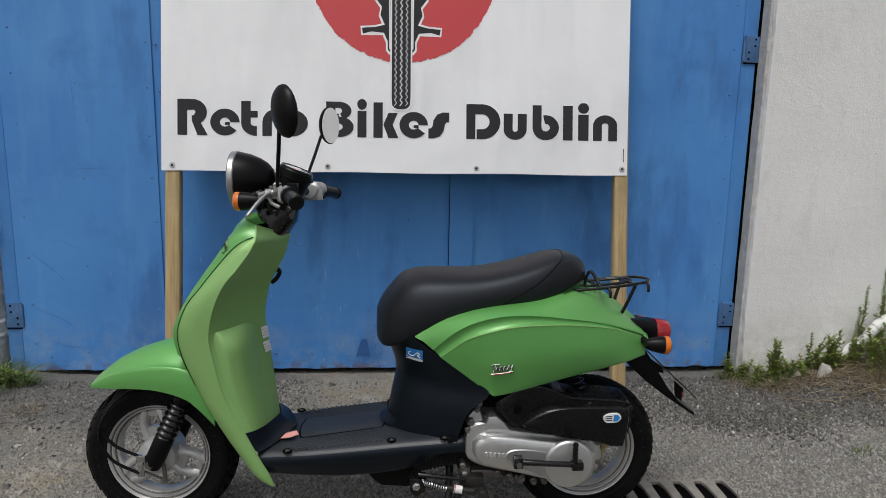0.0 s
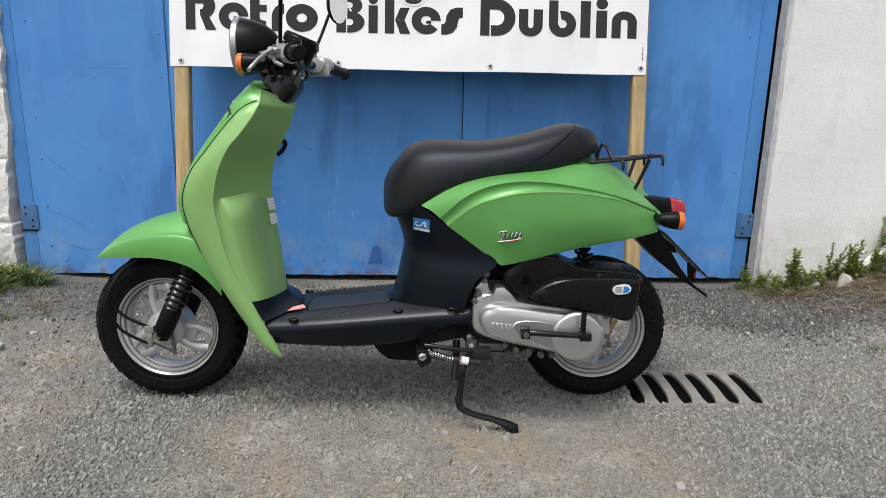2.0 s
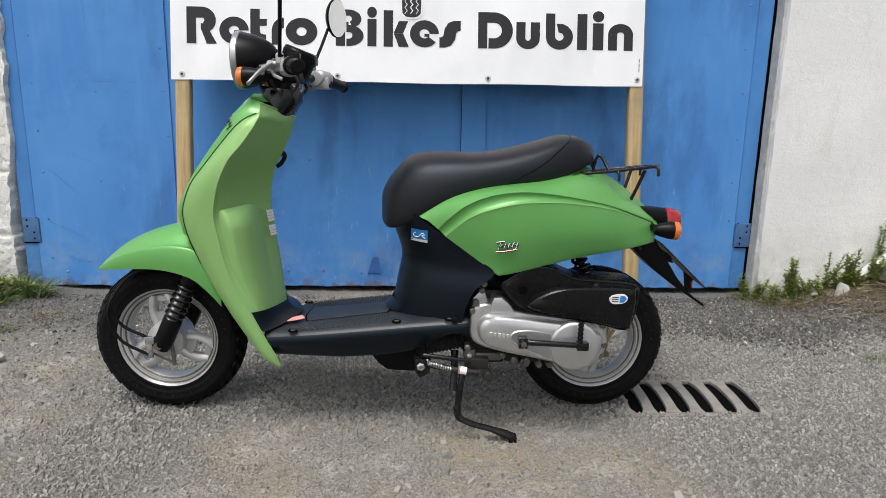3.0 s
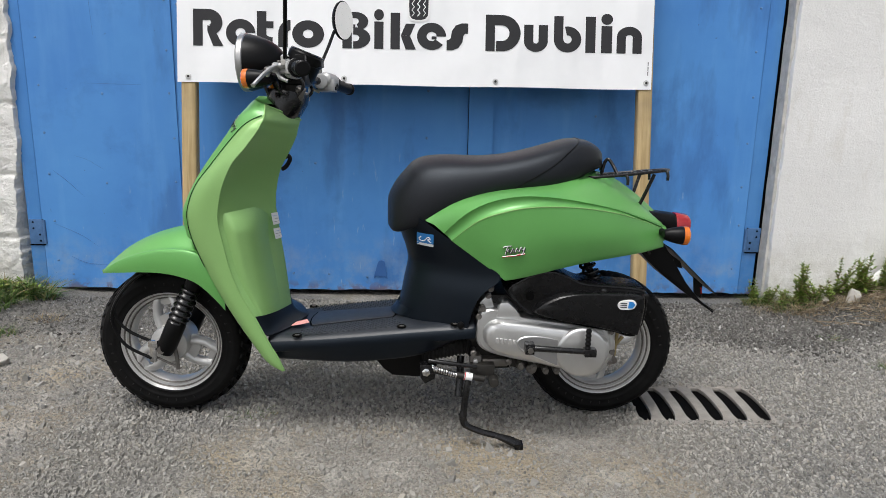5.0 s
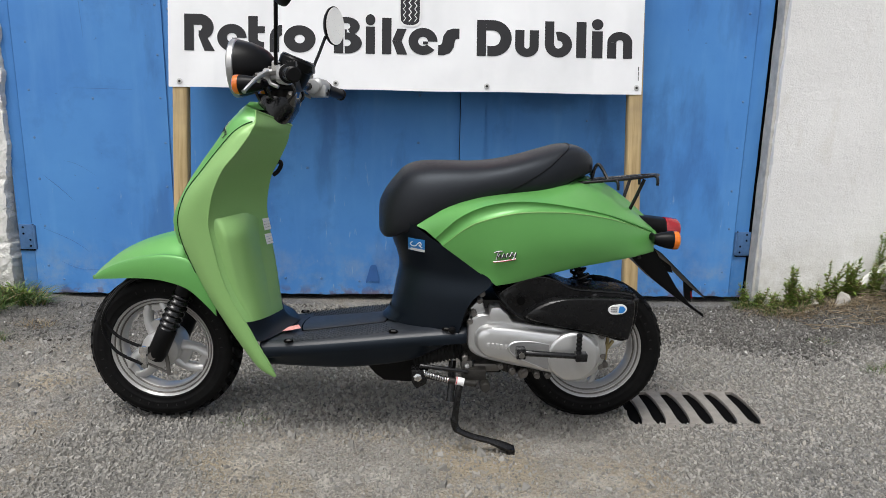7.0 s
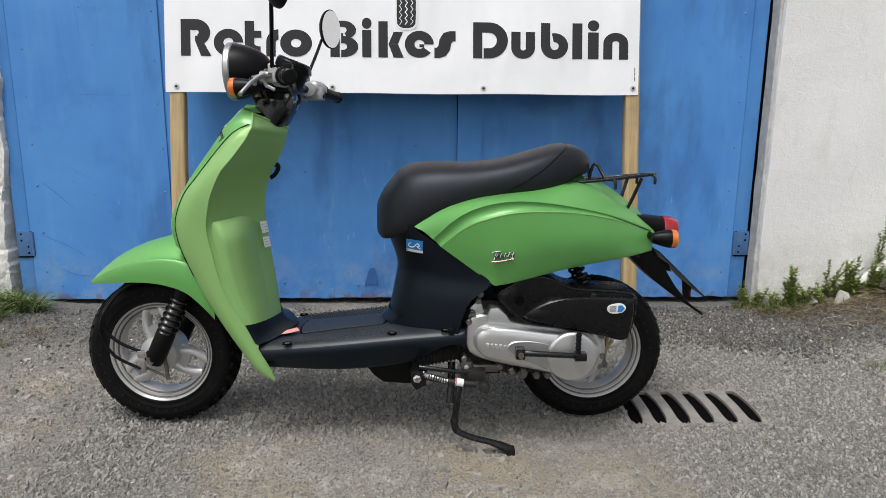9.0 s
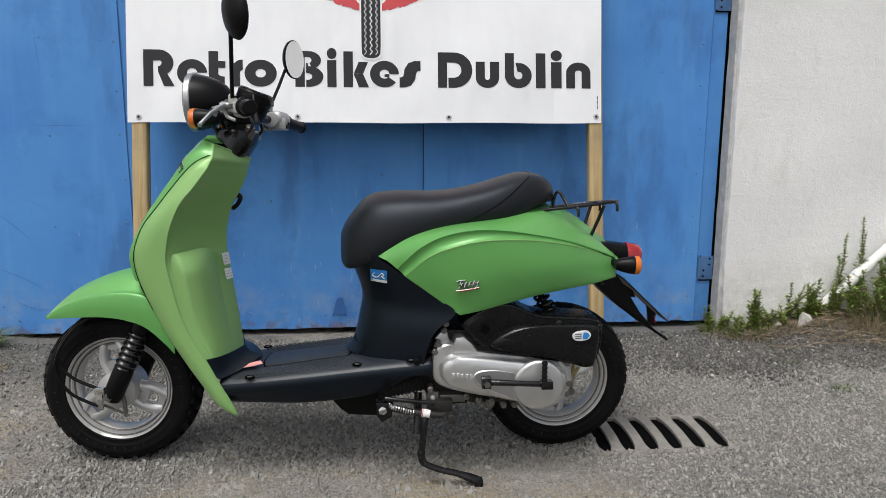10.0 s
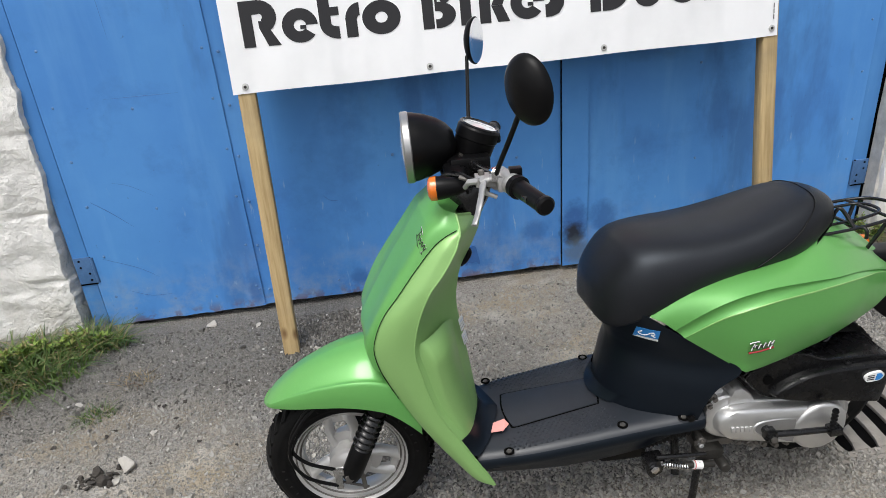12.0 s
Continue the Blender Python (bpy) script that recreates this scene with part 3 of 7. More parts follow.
def gate():
    rng = random.Random(11)
    west = tagged(new("door_1"), "blue painted sheet-metal gate leaf, scratched and rusty below", "gate", "gate leaves", "structure")
    east = tagged(new("door_2"), "blue painted sheet-metal gate leaf with an overlap strip", "gate", "gate leaves", "structure")
    gate_sheet("panel", -1.4840, -0.905, GATE_Y, west)
    gate_sheet("panel", -0.910, 0.2705, GATE_Y + 0.006, west)
    gate_sheet("panel", 0.365, 1.4665, GATE_Y, east)
    gate_sheet("cover_strip", 0.272, 0.371, GATE_Y - 0.012, east, False)
    for p, x0, x1 in ((west, -1.545, -1.488), (east, 1.470, 1.533)):
        build("stile", *block(x0, x1, GATE_Y + 0.002, GATE_Y + 0.045, 0.02, 2.70), BLUE, p, bevel=0.004)
    build("backing", *block(-1.53, 0.262, GATE_Y + 0.016, GATE_Y + 0.05, 0.06, 2.70), OILY, west)
    build("backing", *block(0.274, 1.53, GATE_Y + 0.016, GATE_Y + 0.05, 0.06, 2.70), OILY, east)
    # rivets: one shared mesh
    vs, fs = lathe([(0.0055, 0.0), (0.0052, -0.002), (0.003, -0.004), (0.0005, -0.0045)], (0, 0, 0), (0, 1, 0), 10)
    proto = None
    spots = []
    for k in range(15):
        z = 0.09 + 0.18 * k
        spots += [(west, -0.925, z + 0.02), (west, -0.885, z), (west, -1.435, z + 0.05), (east, 1.435, z + 0.045), (west, 0.10, z + 0.40)]
        if k % 2:
            spots += [(east, 0.285, z), (east, 0.80, z + 0.15), (west, -0.35, z + 0.3), (west, -1.2, z + 0.2)]
    for k in range(9):
        spots.append((west, -1.38 + 0.055 * 2 * k * 1.4, 0.085 + 0.01 * (k % 2)))
        spots.append((east, 0.44 + 0.115 * k, 0.085))
    for p, x, z in spots:
        if z > 2.6:
            continue
        if proto is None:
            ob = proto = build("rivet", vs, fs, RIVET, p)
        else:
            ob = new("rivet", proto.data)
            ob.parent = p
        ob.location = (x + rng.uniform(-0.006, 0.006), GATE_Y - 0.002, z + rng.uniform(-0.012, 0.012))
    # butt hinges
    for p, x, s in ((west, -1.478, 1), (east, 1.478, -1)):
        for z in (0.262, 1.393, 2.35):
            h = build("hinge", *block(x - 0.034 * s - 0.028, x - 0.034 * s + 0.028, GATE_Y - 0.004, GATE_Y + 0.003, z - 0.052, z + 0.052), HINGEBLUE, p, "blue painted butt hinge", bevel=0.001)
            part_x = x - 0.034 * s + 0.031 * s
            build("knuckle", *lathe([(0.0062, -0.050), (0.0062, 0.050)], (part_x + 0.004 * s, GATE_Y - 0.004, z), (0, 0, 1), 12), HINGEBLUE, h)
            # near-black strips paint the shade line along two sides of the plate
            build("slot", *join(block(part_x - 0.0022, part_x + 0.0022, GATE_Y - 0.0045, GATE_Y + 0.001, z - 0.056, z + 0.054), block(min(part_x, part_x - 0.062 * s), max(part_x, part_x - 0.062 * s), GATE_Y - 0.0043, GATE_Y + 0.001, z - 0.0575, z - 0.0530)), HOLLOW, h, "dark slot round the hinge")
            for dz in (-0.038, -0.012, 0.014, 0.040):
                for dx in (-0.045, -0.020):
                    if (dz > 0) == (dx < -0.03):
                        build("screw", *lathe([(0.0045, 0), (0.0035, 0.0018)], (x + dx * s, GATE_Y - 0.004, z + dz), (0, -1, 0), 8), HOLLOW, h)
    # a bell-shaped patch of darker paint near the foot of the gate
    bell = spline([(-0.095, 0.150), (-0.073, 0.151), (-0.066, 0.122), (-0.058, 0.074), (-0.074, 0.084), (-0.088, 0.081), (-0.103, 0.085), (-0.117, 0.074), (-0.106, 0.118)], 36, True)
    build("paint_blot", *slab([tuple(q) for q in bell], GATE_Y - 0.0005, GATE_Y + 0.006), DARKBLUE, west)
    # scratches and scuffs in the paint
    for p, pts, r in ((west, ((-1.42, 0.52), (-1.36, 0.47), (-1.30, 0.41)), 0.0016), (west, ((-1.44, 0.30), (-1.33, 0.25), (-1.26, 0.20)), 0.0014), (west, ((-1.38, 0.16), (-1.31, 0.13), (-1.22, 0.125)), 0.0014),
                      (west, ((-1.30, 0.868), (-1.12, 0.866), (-0.95, 0.864)), 0.0016), (west, ((-1.33, 0.58), (-1.27, 0.56), (-1.18, 0.50)), 0.0012), (west, ((-0.62, 0.44), (-0.60, 0.42), (-0.57, 0.415)), 0.0012),
                      (west, ((-1.22, 1.25), (-1.215, 1.15), (-1.21, 1.02)), 0.0016), (east, ((1.10, 0.55), (1.16, 0.50), (1.20, 0.42)), 0.0010)):
        build("scratch", *tube(spline([(x, GATE_Y - 0.0035, z) for x, z in pts], 16), [0.55 * r * (0.3 + math.sin(math.pi * k / 15)) for k in range(16)], 6, True, 0.6), DARKBLUE, p)


HINGEBLUE = plain("grimy_blue_hinge", (0.062, 0.150, 0.32), 0.6, var=0.35, scale=60, bump=0.4)
RIVET = plain("painted_rivet", (0.10, 0.22, 0.45), 0.5, var=0.3, scale=300, bump=0)
DARKBLUE = plain("darker_blue_paint", (0.035, 0.125, 0.36), 0.55, var=0.2, scale=12, bump=0.2)
gate()

# ---- the banner on its wooden frame, leaning on the gate ----
BANNER = pose(0, 2.93, 0.88, -9.3, 0, 0)


def sector(cx, cz, ro, ri, a0, a1):
    """A curved stroke: part of an elliptic ring, ro and ri as (x, z) radii."""
    n = max(6, int(abs(a1 - a0) / 7))
    an = [radians(a0 + (a1 - a0) * k / n) for k in range(n + 1)]
    p = [(cx + ro[0] * math.cos(a), cz + ro[1] * math.sin(a)) for a in an] + [(cx + ri[0] * math.cos(a), cz + ri[1] * math.sin(a)) for a in an]
    return p, [(k, k + 1, n + 2 + k, n + 1 + k) for k in range(n)]


def bar(x0, x1, z0, z1):
    return [(x0, z0), (x1, z0), (x1, z1), (x0, z1)], [(0, 1, 2, 3)]


def poly(*pts):
    return list(pts), [tuple(range(len(pts)))]


def strokes(ch, w, h, s):
    """The strokes of one heavy geometric letter, w wide and h high with stems s."""
    m, g = w / 2, 0.005
    if ch == "l":
        return [bar(0, w, 0, h)]
    if ch == "i":
        return [bar(0.04 * w, 0.96 * w, 0, 0.69 * h), sector(m, 0.86 * h, (m * 0.98, 0.14 * h), (0.0001, 0.0001), 0, 360)]
    if ch == "o":
        return [sector(m, h / 2, (m, h / 2), (0.32 * m, 0.16 * h), 0, 360)]
    if ch == "e":
        return [sector(m, h / 2, (m, h / 2), (0.34 * m, 0.17 * h), 0, 322), bar(m, m * 1.34, 0.39 * h, 0.5 * h)]
    if ch == "u":
        return [bar(0, s, 0.4 * h, h), bar(w - s, w, 0.4 * h, h), sector(m, 0.4 * h, (m, 0.4 * h), (m - s, 0.09 * h), 180, 360)]
    if ch == "n":
        return [bar(0, s, 0, 0.6 * h), bar(w - s, w, 0, 0.6 * h), sector(m, 0.6 * h, (m, 0.4 * h), (m - s, 0.09 * h), 0, 180)]
    if ch == "b":
        return [bar(0, s, 0.36 * h, h), sector(m, 0.36 * h, (m, 0.36 * h), (0.30 * m, 0.11 * h), 180, 462)]
    if ch == "D":
        return [bar(0, s, 0, h), bar(s, 0.46 * w, 0.715 * h, h), bar(s + g, 0.46 * w, 0, 0.285 * h), sector(0.46 * w, h / 2, (0.54 * w, h / 2), (0.22 * w, 0.215 * h), -90, 90)]
    if ch == "B":
        return [bar(0, s, 0, h), bar(s, 0.46 * w, 0.83 * h, h), bar(s + g, 0.46 * w, 0.38 * h, 0.66 * h), bar(s + g, 0.46 * w, 0, 0.20 * h),
                sector(0.46 * w, 0.745 * h, (0.46 * w, 0.255 * h), (0.12 * w, 0.085 * h), -70, 90), sector(0.46 * w, 0.29 * h, (0.54 * w, 0.29 * h), (0.14 * w, 0.09 * h), -90, 90)]
    if ch == "R":
        return [bar(0, s, 0, h), bar(s, 0.5 * w, 0.70 * h, h), sector(0.5 * w, 0.64 * h, (0.47 * w, 0.36 * h), (0.09 * w, 0.07 * h), -62, 90),
                poly((0.47 * w, 0.55 * h), (0.47 * w, 0.40 * h), (0.66 * w, 0.0), (w, 0.0), (0.76 * w, 0.36 * h), (0.60 * w, 0.55 * h))]
    if ch == "k":
        return [bar(0, s, 0, h), poly((s + 0.003, 0.37 * h), (0.60 * w, 0.0), (w, 0.0), (0.77 * w, 0.37 * h)), poly((s + 0.003, 0.375 * h), (0.77 * w, 0.375 * h), (0.97 * w, 0.71 * h), (0.60 * w, 0.71 * h))]
    if ch == "r":
        return [bar(0, s, 0, 0.5 * h), sector(w, 0.5 * h, (w, 0.5 * h), (w - s, 0.12 * h), 90, 180)]
    if ch == "t":
        return [bar(0, s, 0.36 * h, h), sector(w * 0.95, 0.36 * h, (w * 0.95, 0.36 * h), (w * 0.95 - s, 0.08 * h), 180, 270), bar(s, w, 0.53 * h, 0.72 * h)]
    low = ((0, 0), (0.25, 0), (0.55, 0.08), (0.74, 0.30), (0.79, 0.54), (0.86, 0.62), (1, 0.62))
    top = ((0, 0.38), (0.10, 0.38), (0.19, 0.45), (0.24, 0.70), (0.42, 0.92), (0.70, 1), (1, 1))
    return [([(x * w, z * h) for x, z in low + top], [(k, k + 1, k + 8, k + 7) for k in range(6)])]


def letter(ch, x0, x1, z0, z1, parent, off=-0.0013):
    """One heavy letter set to its width and height."""
    bits = strokes(ch, x1 - x0, z1 - z0, 0.0350)
    build("letter", *join(*[([(x0 + x, off - 0.00006 * k, z0 + z) for x, z in p], f) for k, (p, f) in enumerate(bits)]), INK, parent, smooth=False)


def flat(name, outline, off, material, parent, label=""):
    n = len(outline)
    return build(name, [(x, off * 0.55, z) for x, z in outline], [tuple(range(n))], material, parent, label, smooth=False)


def banner():
    b = thing("banner", "white vinyl shop banner on pine battens leaning on the gate", "banner", BANNER)
    x0, x1, top = -0.828, 0.950, 1.14
    rows = []
    for k in range(41):
        z = top * k / 40
        row = []
        for i in range(61):
            x = x0 + (x1 - x0) * i / 60
            sag = 0.0022 * math.sin((x - x0) * 10.9) * (1 - k / 40) ** 3
            row.append((x + 0.012 * k / 40 * (1 if i > 30 else -0.2), 0.0004 * noise.noise(Vector((x * 2, z * 3, 0))), z - 0.002 + sag * 0.6 + 0.004 * (x - x0) / 1.78))
        rows.append(row)
    build("sheet", *sheet(rows), VINYL, b, solid=0.0004, smooth=False)
    words = (("R", -0.769, -0.658, 0), ("e", -0.649, -0.541, 1), ("t", -0.535, -0.474, 2), ("r", -0.4565, -0.411, 1), ("o", -0.405, -0.287, 1),
             ("B", -0.219, -0.115, 0), ("i", -0.102, -0.065, 3), ("k", -0.040, 0.055, 0), ("e", 0.059, 0.168, 1), ("s", 0.170, 0.250, 1),
             ("D", 0.316, 0.448, 0), ("u", 0.461, 0.551, 1), ("b", 0.574, 0.678, 0), ("l", 0.694, 0.732, 0), ("i", 0.752, 0.797, 3), ("n", 0.813, 0.909, 1))
    tall = (0.134, 0.100, 0.130, 0.146)
    for ch, a, c, h in words:
        z0 = 0.132 + 0.004 * (a + 0.77) / 1.7
        letter(ch, a, c, z0, z0 + tall[h], b)
    # red sun disc with a brushed rim
    cx, cz, r = 0.072, 0.772, 0.352
    out = []
    for k in range(420):
        a = 2 * math.pi * k / 420
        w = r * (1 + 0.012 * noise.noise(Vector((math.cos(a) * 9, math.sin(a) * 9, 1))) + 0.020 * noise.noise(Vector((math.cos(a) * 46, math.sin(a) * 46, 3))))
        out.append((cx + w * math.cos(a), cz + w * math.sin(a)))
    flat("disc", out, -0.0022, RED, b, "red printed disc")
    # plain shapes for the printed emblem: machine seen from the front
    mx = 0.0645

    def sym(half):
        return [(mx + x, z) for x, z in half] + [(mx - x, z) for x, z in half[::-1]]
    body = [(0.040, 0.455), (0.052, 0.47), (0.052, 0.50), (0.066, 0.53), (0.062, 0.56), (0.080, 0.60), (0.074, 0.63), (0.096, 0.66), (0.088, 0.72), (0.11, 0.80), (0.06, 0.92), (0.03, 0.95)]
    grown = [(x + 0.007, z - 0.005) for x, z in body]
    flat("emblem_edge", sym(grown), -0.0028, WHITEINK, b)
    flat("emblem_body", sym(body), -0.0034, INK, b)
    for s in (-1, 1):
        flat("emblem_edge", [(mx + s * x, z) for x, z in ((0.05, 0.523), (0.152, 0.521), (0.156, 0.556), (0.10, 0.560), (0.05, 0.575))], -0.0029, WHITEINK, b)
        flat("emblem_peg", [(mx + s * x, z) for x, z in ((0.05, 0.530), (0.112, 0.536), (0.146, 0.527), (0.150, 0.549), (0.10, 0.553), (0.05, 0.566))], -0.0036, INK, b)
        flat("emblem_fork", [(mx + s * x, z) for x, z in ((0.041, 0.47), (0.046, 0.47), (0.048, 0.70), (0.043, 0.70))], -0.0040, WHITEINK, b)
    tyre = [(0.010, 0.243), (0.024, 0.247), (0.034, 0.258), (0.036, 0.29), (0.036, 0.95)]
    flat("emblem_edge", sym([(x + 0.006, z - 0.006) for x, z in tyre]), -0.0044, WHITEINK, b)
    flat("emblem_tyre", sym(tyre), -0.0050, INK, b)
    for x in (-0.021, 0.0, 0.021):
        w = 0.003 if x else 0.0042
        zz = [0.256 + 0.0115 * k for k in range(58)]
        zig = [(mx + x + (0.0045 if k % 2 else -0.0045), z) for k, z in enumerate(zz)]
        flat("emblem_tread", [(p - w / 2, z) for p, z in zig] + [(p + w / 2, z) for p, z in zig[::-1]], -0.0056, WHITEINK, b)
    # small print up the edge: plain bars
    for k in range(3):
        flat("small_print", [(0.934, 0.055 + 0.018 * k), (0.937, 0.055 + 0.018 * k), (0.937, 0.070 + 0.018 * k), (0.934, 0.070 + 0.018 * k)], -0.003, INK, b)
    for x, z in ((-0.788, 0.019), (-0.212, 0.022), (0.356, 0.022), (0.930, 0.027)):
        e = build("eyelet", *ring([(0.0045, -0.002), (0.0052, -0.0042), (0.0095, -0.0036), (0.0108, -0.001), (0.009, 0.0)], (x, 0, z), (0, 1, 0), 24), ALLOY, b, "metal eyelet")
        build("screw", *lathe([(0.0050, -0.001), (0.0046, -0.0035), (0.002, -0.0045)], (x, 0, z), (0, 1, 0), 16), OILY, e)
    f = b
    rng = random.Random(3)
    for xa in (-0.816, 0.905):
        rows = []
        for k in range(46):
            z = -0.905 + 2.03 * k / 45
            w = 0.0525
            j = 0.0012 * noise.noise(Vector((z * 5, xa, 0)))
            c = 0.003
            o = [(c, 0), (w - c, 0), (w, c), (w, 0.046 - c), (w - c, 0.046), (c, 0.046), (0, 0.046 - c), (0, c)]
            rows.append([(xa + p + j, 0.004 + q + j, z) for p, q in o])
        build("post", *sheet(rows, True, True), WOOD, f, "pale pine batten post", sharp=60)
    for z in (0.012, 1.09):
        build("rail", *block(-0.763, 0.905, 0.006, 0.046, z, z + 0.045), WOOD, f, "pale pine batten rail", bevel=0.003)


banner()

# ---- weeds, stones and the pipe along the walls ----


def leaf_plant(x, y, h, n, spread, rng, name, label, size=1.0):
    """A bushy weed: stems with side shoots and small oval leaves."""
    t = thing(name, label, "plant", pose(x, y, height(x, y)), "weeds by the wall")
    stems, vs, fs = [], [], []

    def leaf(p, d, ln):
        side = d.cross(Vector((0, 0, 1)))
        if side.length < 0.05:
            side = Vector((1, 0, 0))
        w = side.normalized() * ln * rng.uniform(0.17, 0.26)
        up = Vector((0, 0, 0.10 * ln))
        q = len(vs)
        vs.extend([p, p + d * ln * 0.35 + w + up, p + d * ln * 0.72 + w * 0.8 + up, p + d * ln - up, p + d * ln * 0.72 - w * 0.8 + up, p + d * ln * 0.35 - w + up, p + d * ln * 0.5])
        fs.extend([(q, q + 1, q + 6), (q + 1, q + 2, q + 6), (q + 2, q + 3, q + 6), (q + 3, q + 4, q + 6), (q + 4, q + 5, q + 6), (q + 5, q, q + 6)])

    for _ in range(max(2, int(n * 0.7))):
        a, lean = rng.uniform(0, 6.28), rng.uniform(0.1, 1.0) * spread
        hh = h * rng.uniform(0.5, 1.05)
        path = [Vector((math.cos(a) * lean * (k / 7) ** 1.3 + rng.uniform(-0.003, 0.003), math.sin(a) * lean * (k / 7) ** 1.3 * 0.6 + rng.uniform(-0.003, 0.003), hh * k / 7 - 0.01)) for k in range(8)]
        stems.append(tube(path, [0.0022 - 0.00018 * k for k in range(8)], 5))
        whorls = max(4, int(hh / 0.013))
        for k in range(whorls):
            u = min(0.985, 0.10 + 0.90 * k / whorls)
            i = int(u * 7)
            p = path[i].lerp(path[i + 1], u * 7 - i)
            for q_ in range(rng.randint(4, 6)):
                b = k * 1.1 + q_ * 1.35 + rng.uniform(-0.35, 0.35)
                d = Vector((math.cos(b), math.sin(b), rng.uniform(-0.15, 0.9) + 0.5 * u)).normalized()
                leaf(p, d, size * rng.uniform(0.024, 0.042) * (1.12 - 0.62 * u))
            if u < 0.6 and rng.random() < 0.55:
                b = rng.uniform(0, 6.28)
                tip = p + Vector((math.cos(b), math.sin(b), rng.uniform(0.5, 1.2))).normalized() * rng.uniform(0.02, 0.05) * size
                stems.append(tube([p, tip], [0.0011, 0.0006], 4))
                for q_ in range(6):
                    e = Vector((math.cos(b + q_ * 1.1), math.sin(b + q_ * 1.1), rng.uniform(0.1, 0.9))).normalized()
                    leaf(p.lerp(tip, rng.uniform(0.5, 1.0)), e, size * rng.uniform(0.013, 0.024))
        for q_ in range(6):
            leaf(path[7] + Vector((0, 0, -0.004 * q_)), Vector((math.cos(q_ * 2.4), math.sin(q_ * 2.4), 1.1)).normalized(), size * rng.uniform(0.010, 0.018))
    build("stalk", *join(*stems), STRAW, t, sharp=180)
    build("foliage", vs, fs, LEAF, t, smooth=False)


def blades(x, y, rx, ry, n, h, material, rng, name, label, lay=0.5, width=0.0032):
    """A tuft of grass or straw."""
    vs, fs = [], []
    for _ in range(n):
        a, rr = rng.uniform(0, 6.283), rng.random() ** 0.6
        bx, by = x + math.cos(a) * rr * rx, y + math.sin(a) * rr * ry
        bz = height(bx, by) - 0.004
        d = Vector((math.cos(a) * 0.5 + rng.gauss(0, 0.6), math.sin(a) * 0.5 + rng.gauss(0, 0.6), 0)) * lay
        hh = h * rng.uniform(0.35, 1.0)
        wv = Vector((rng.uniform(-1, 1), rng.uniform(-1, 1), 0)).normalized() * width * rng.uniform(0.6, 1.2)
        q = len(vs)
        for k in range(4):
            u = k / 3
            c = Vector((bx, by, bz)) + d * hh * u * u + Vector((0, 0, hh * (u - 0.35 * u * u * min(1.6, d.length))))
            w = wv * (1 - 0.9 * u * u)
            vs += [c - w * 0.5, c + w * 0.5]
        fs += [(q + 2 * k, q + 2 * k + 1, q + 2 * k + 3, q + 2 * k + 2) for k in range(3)]
    tagged(build(name, vs, fs, material, smooth=False), label, "grass", kind="stuff")


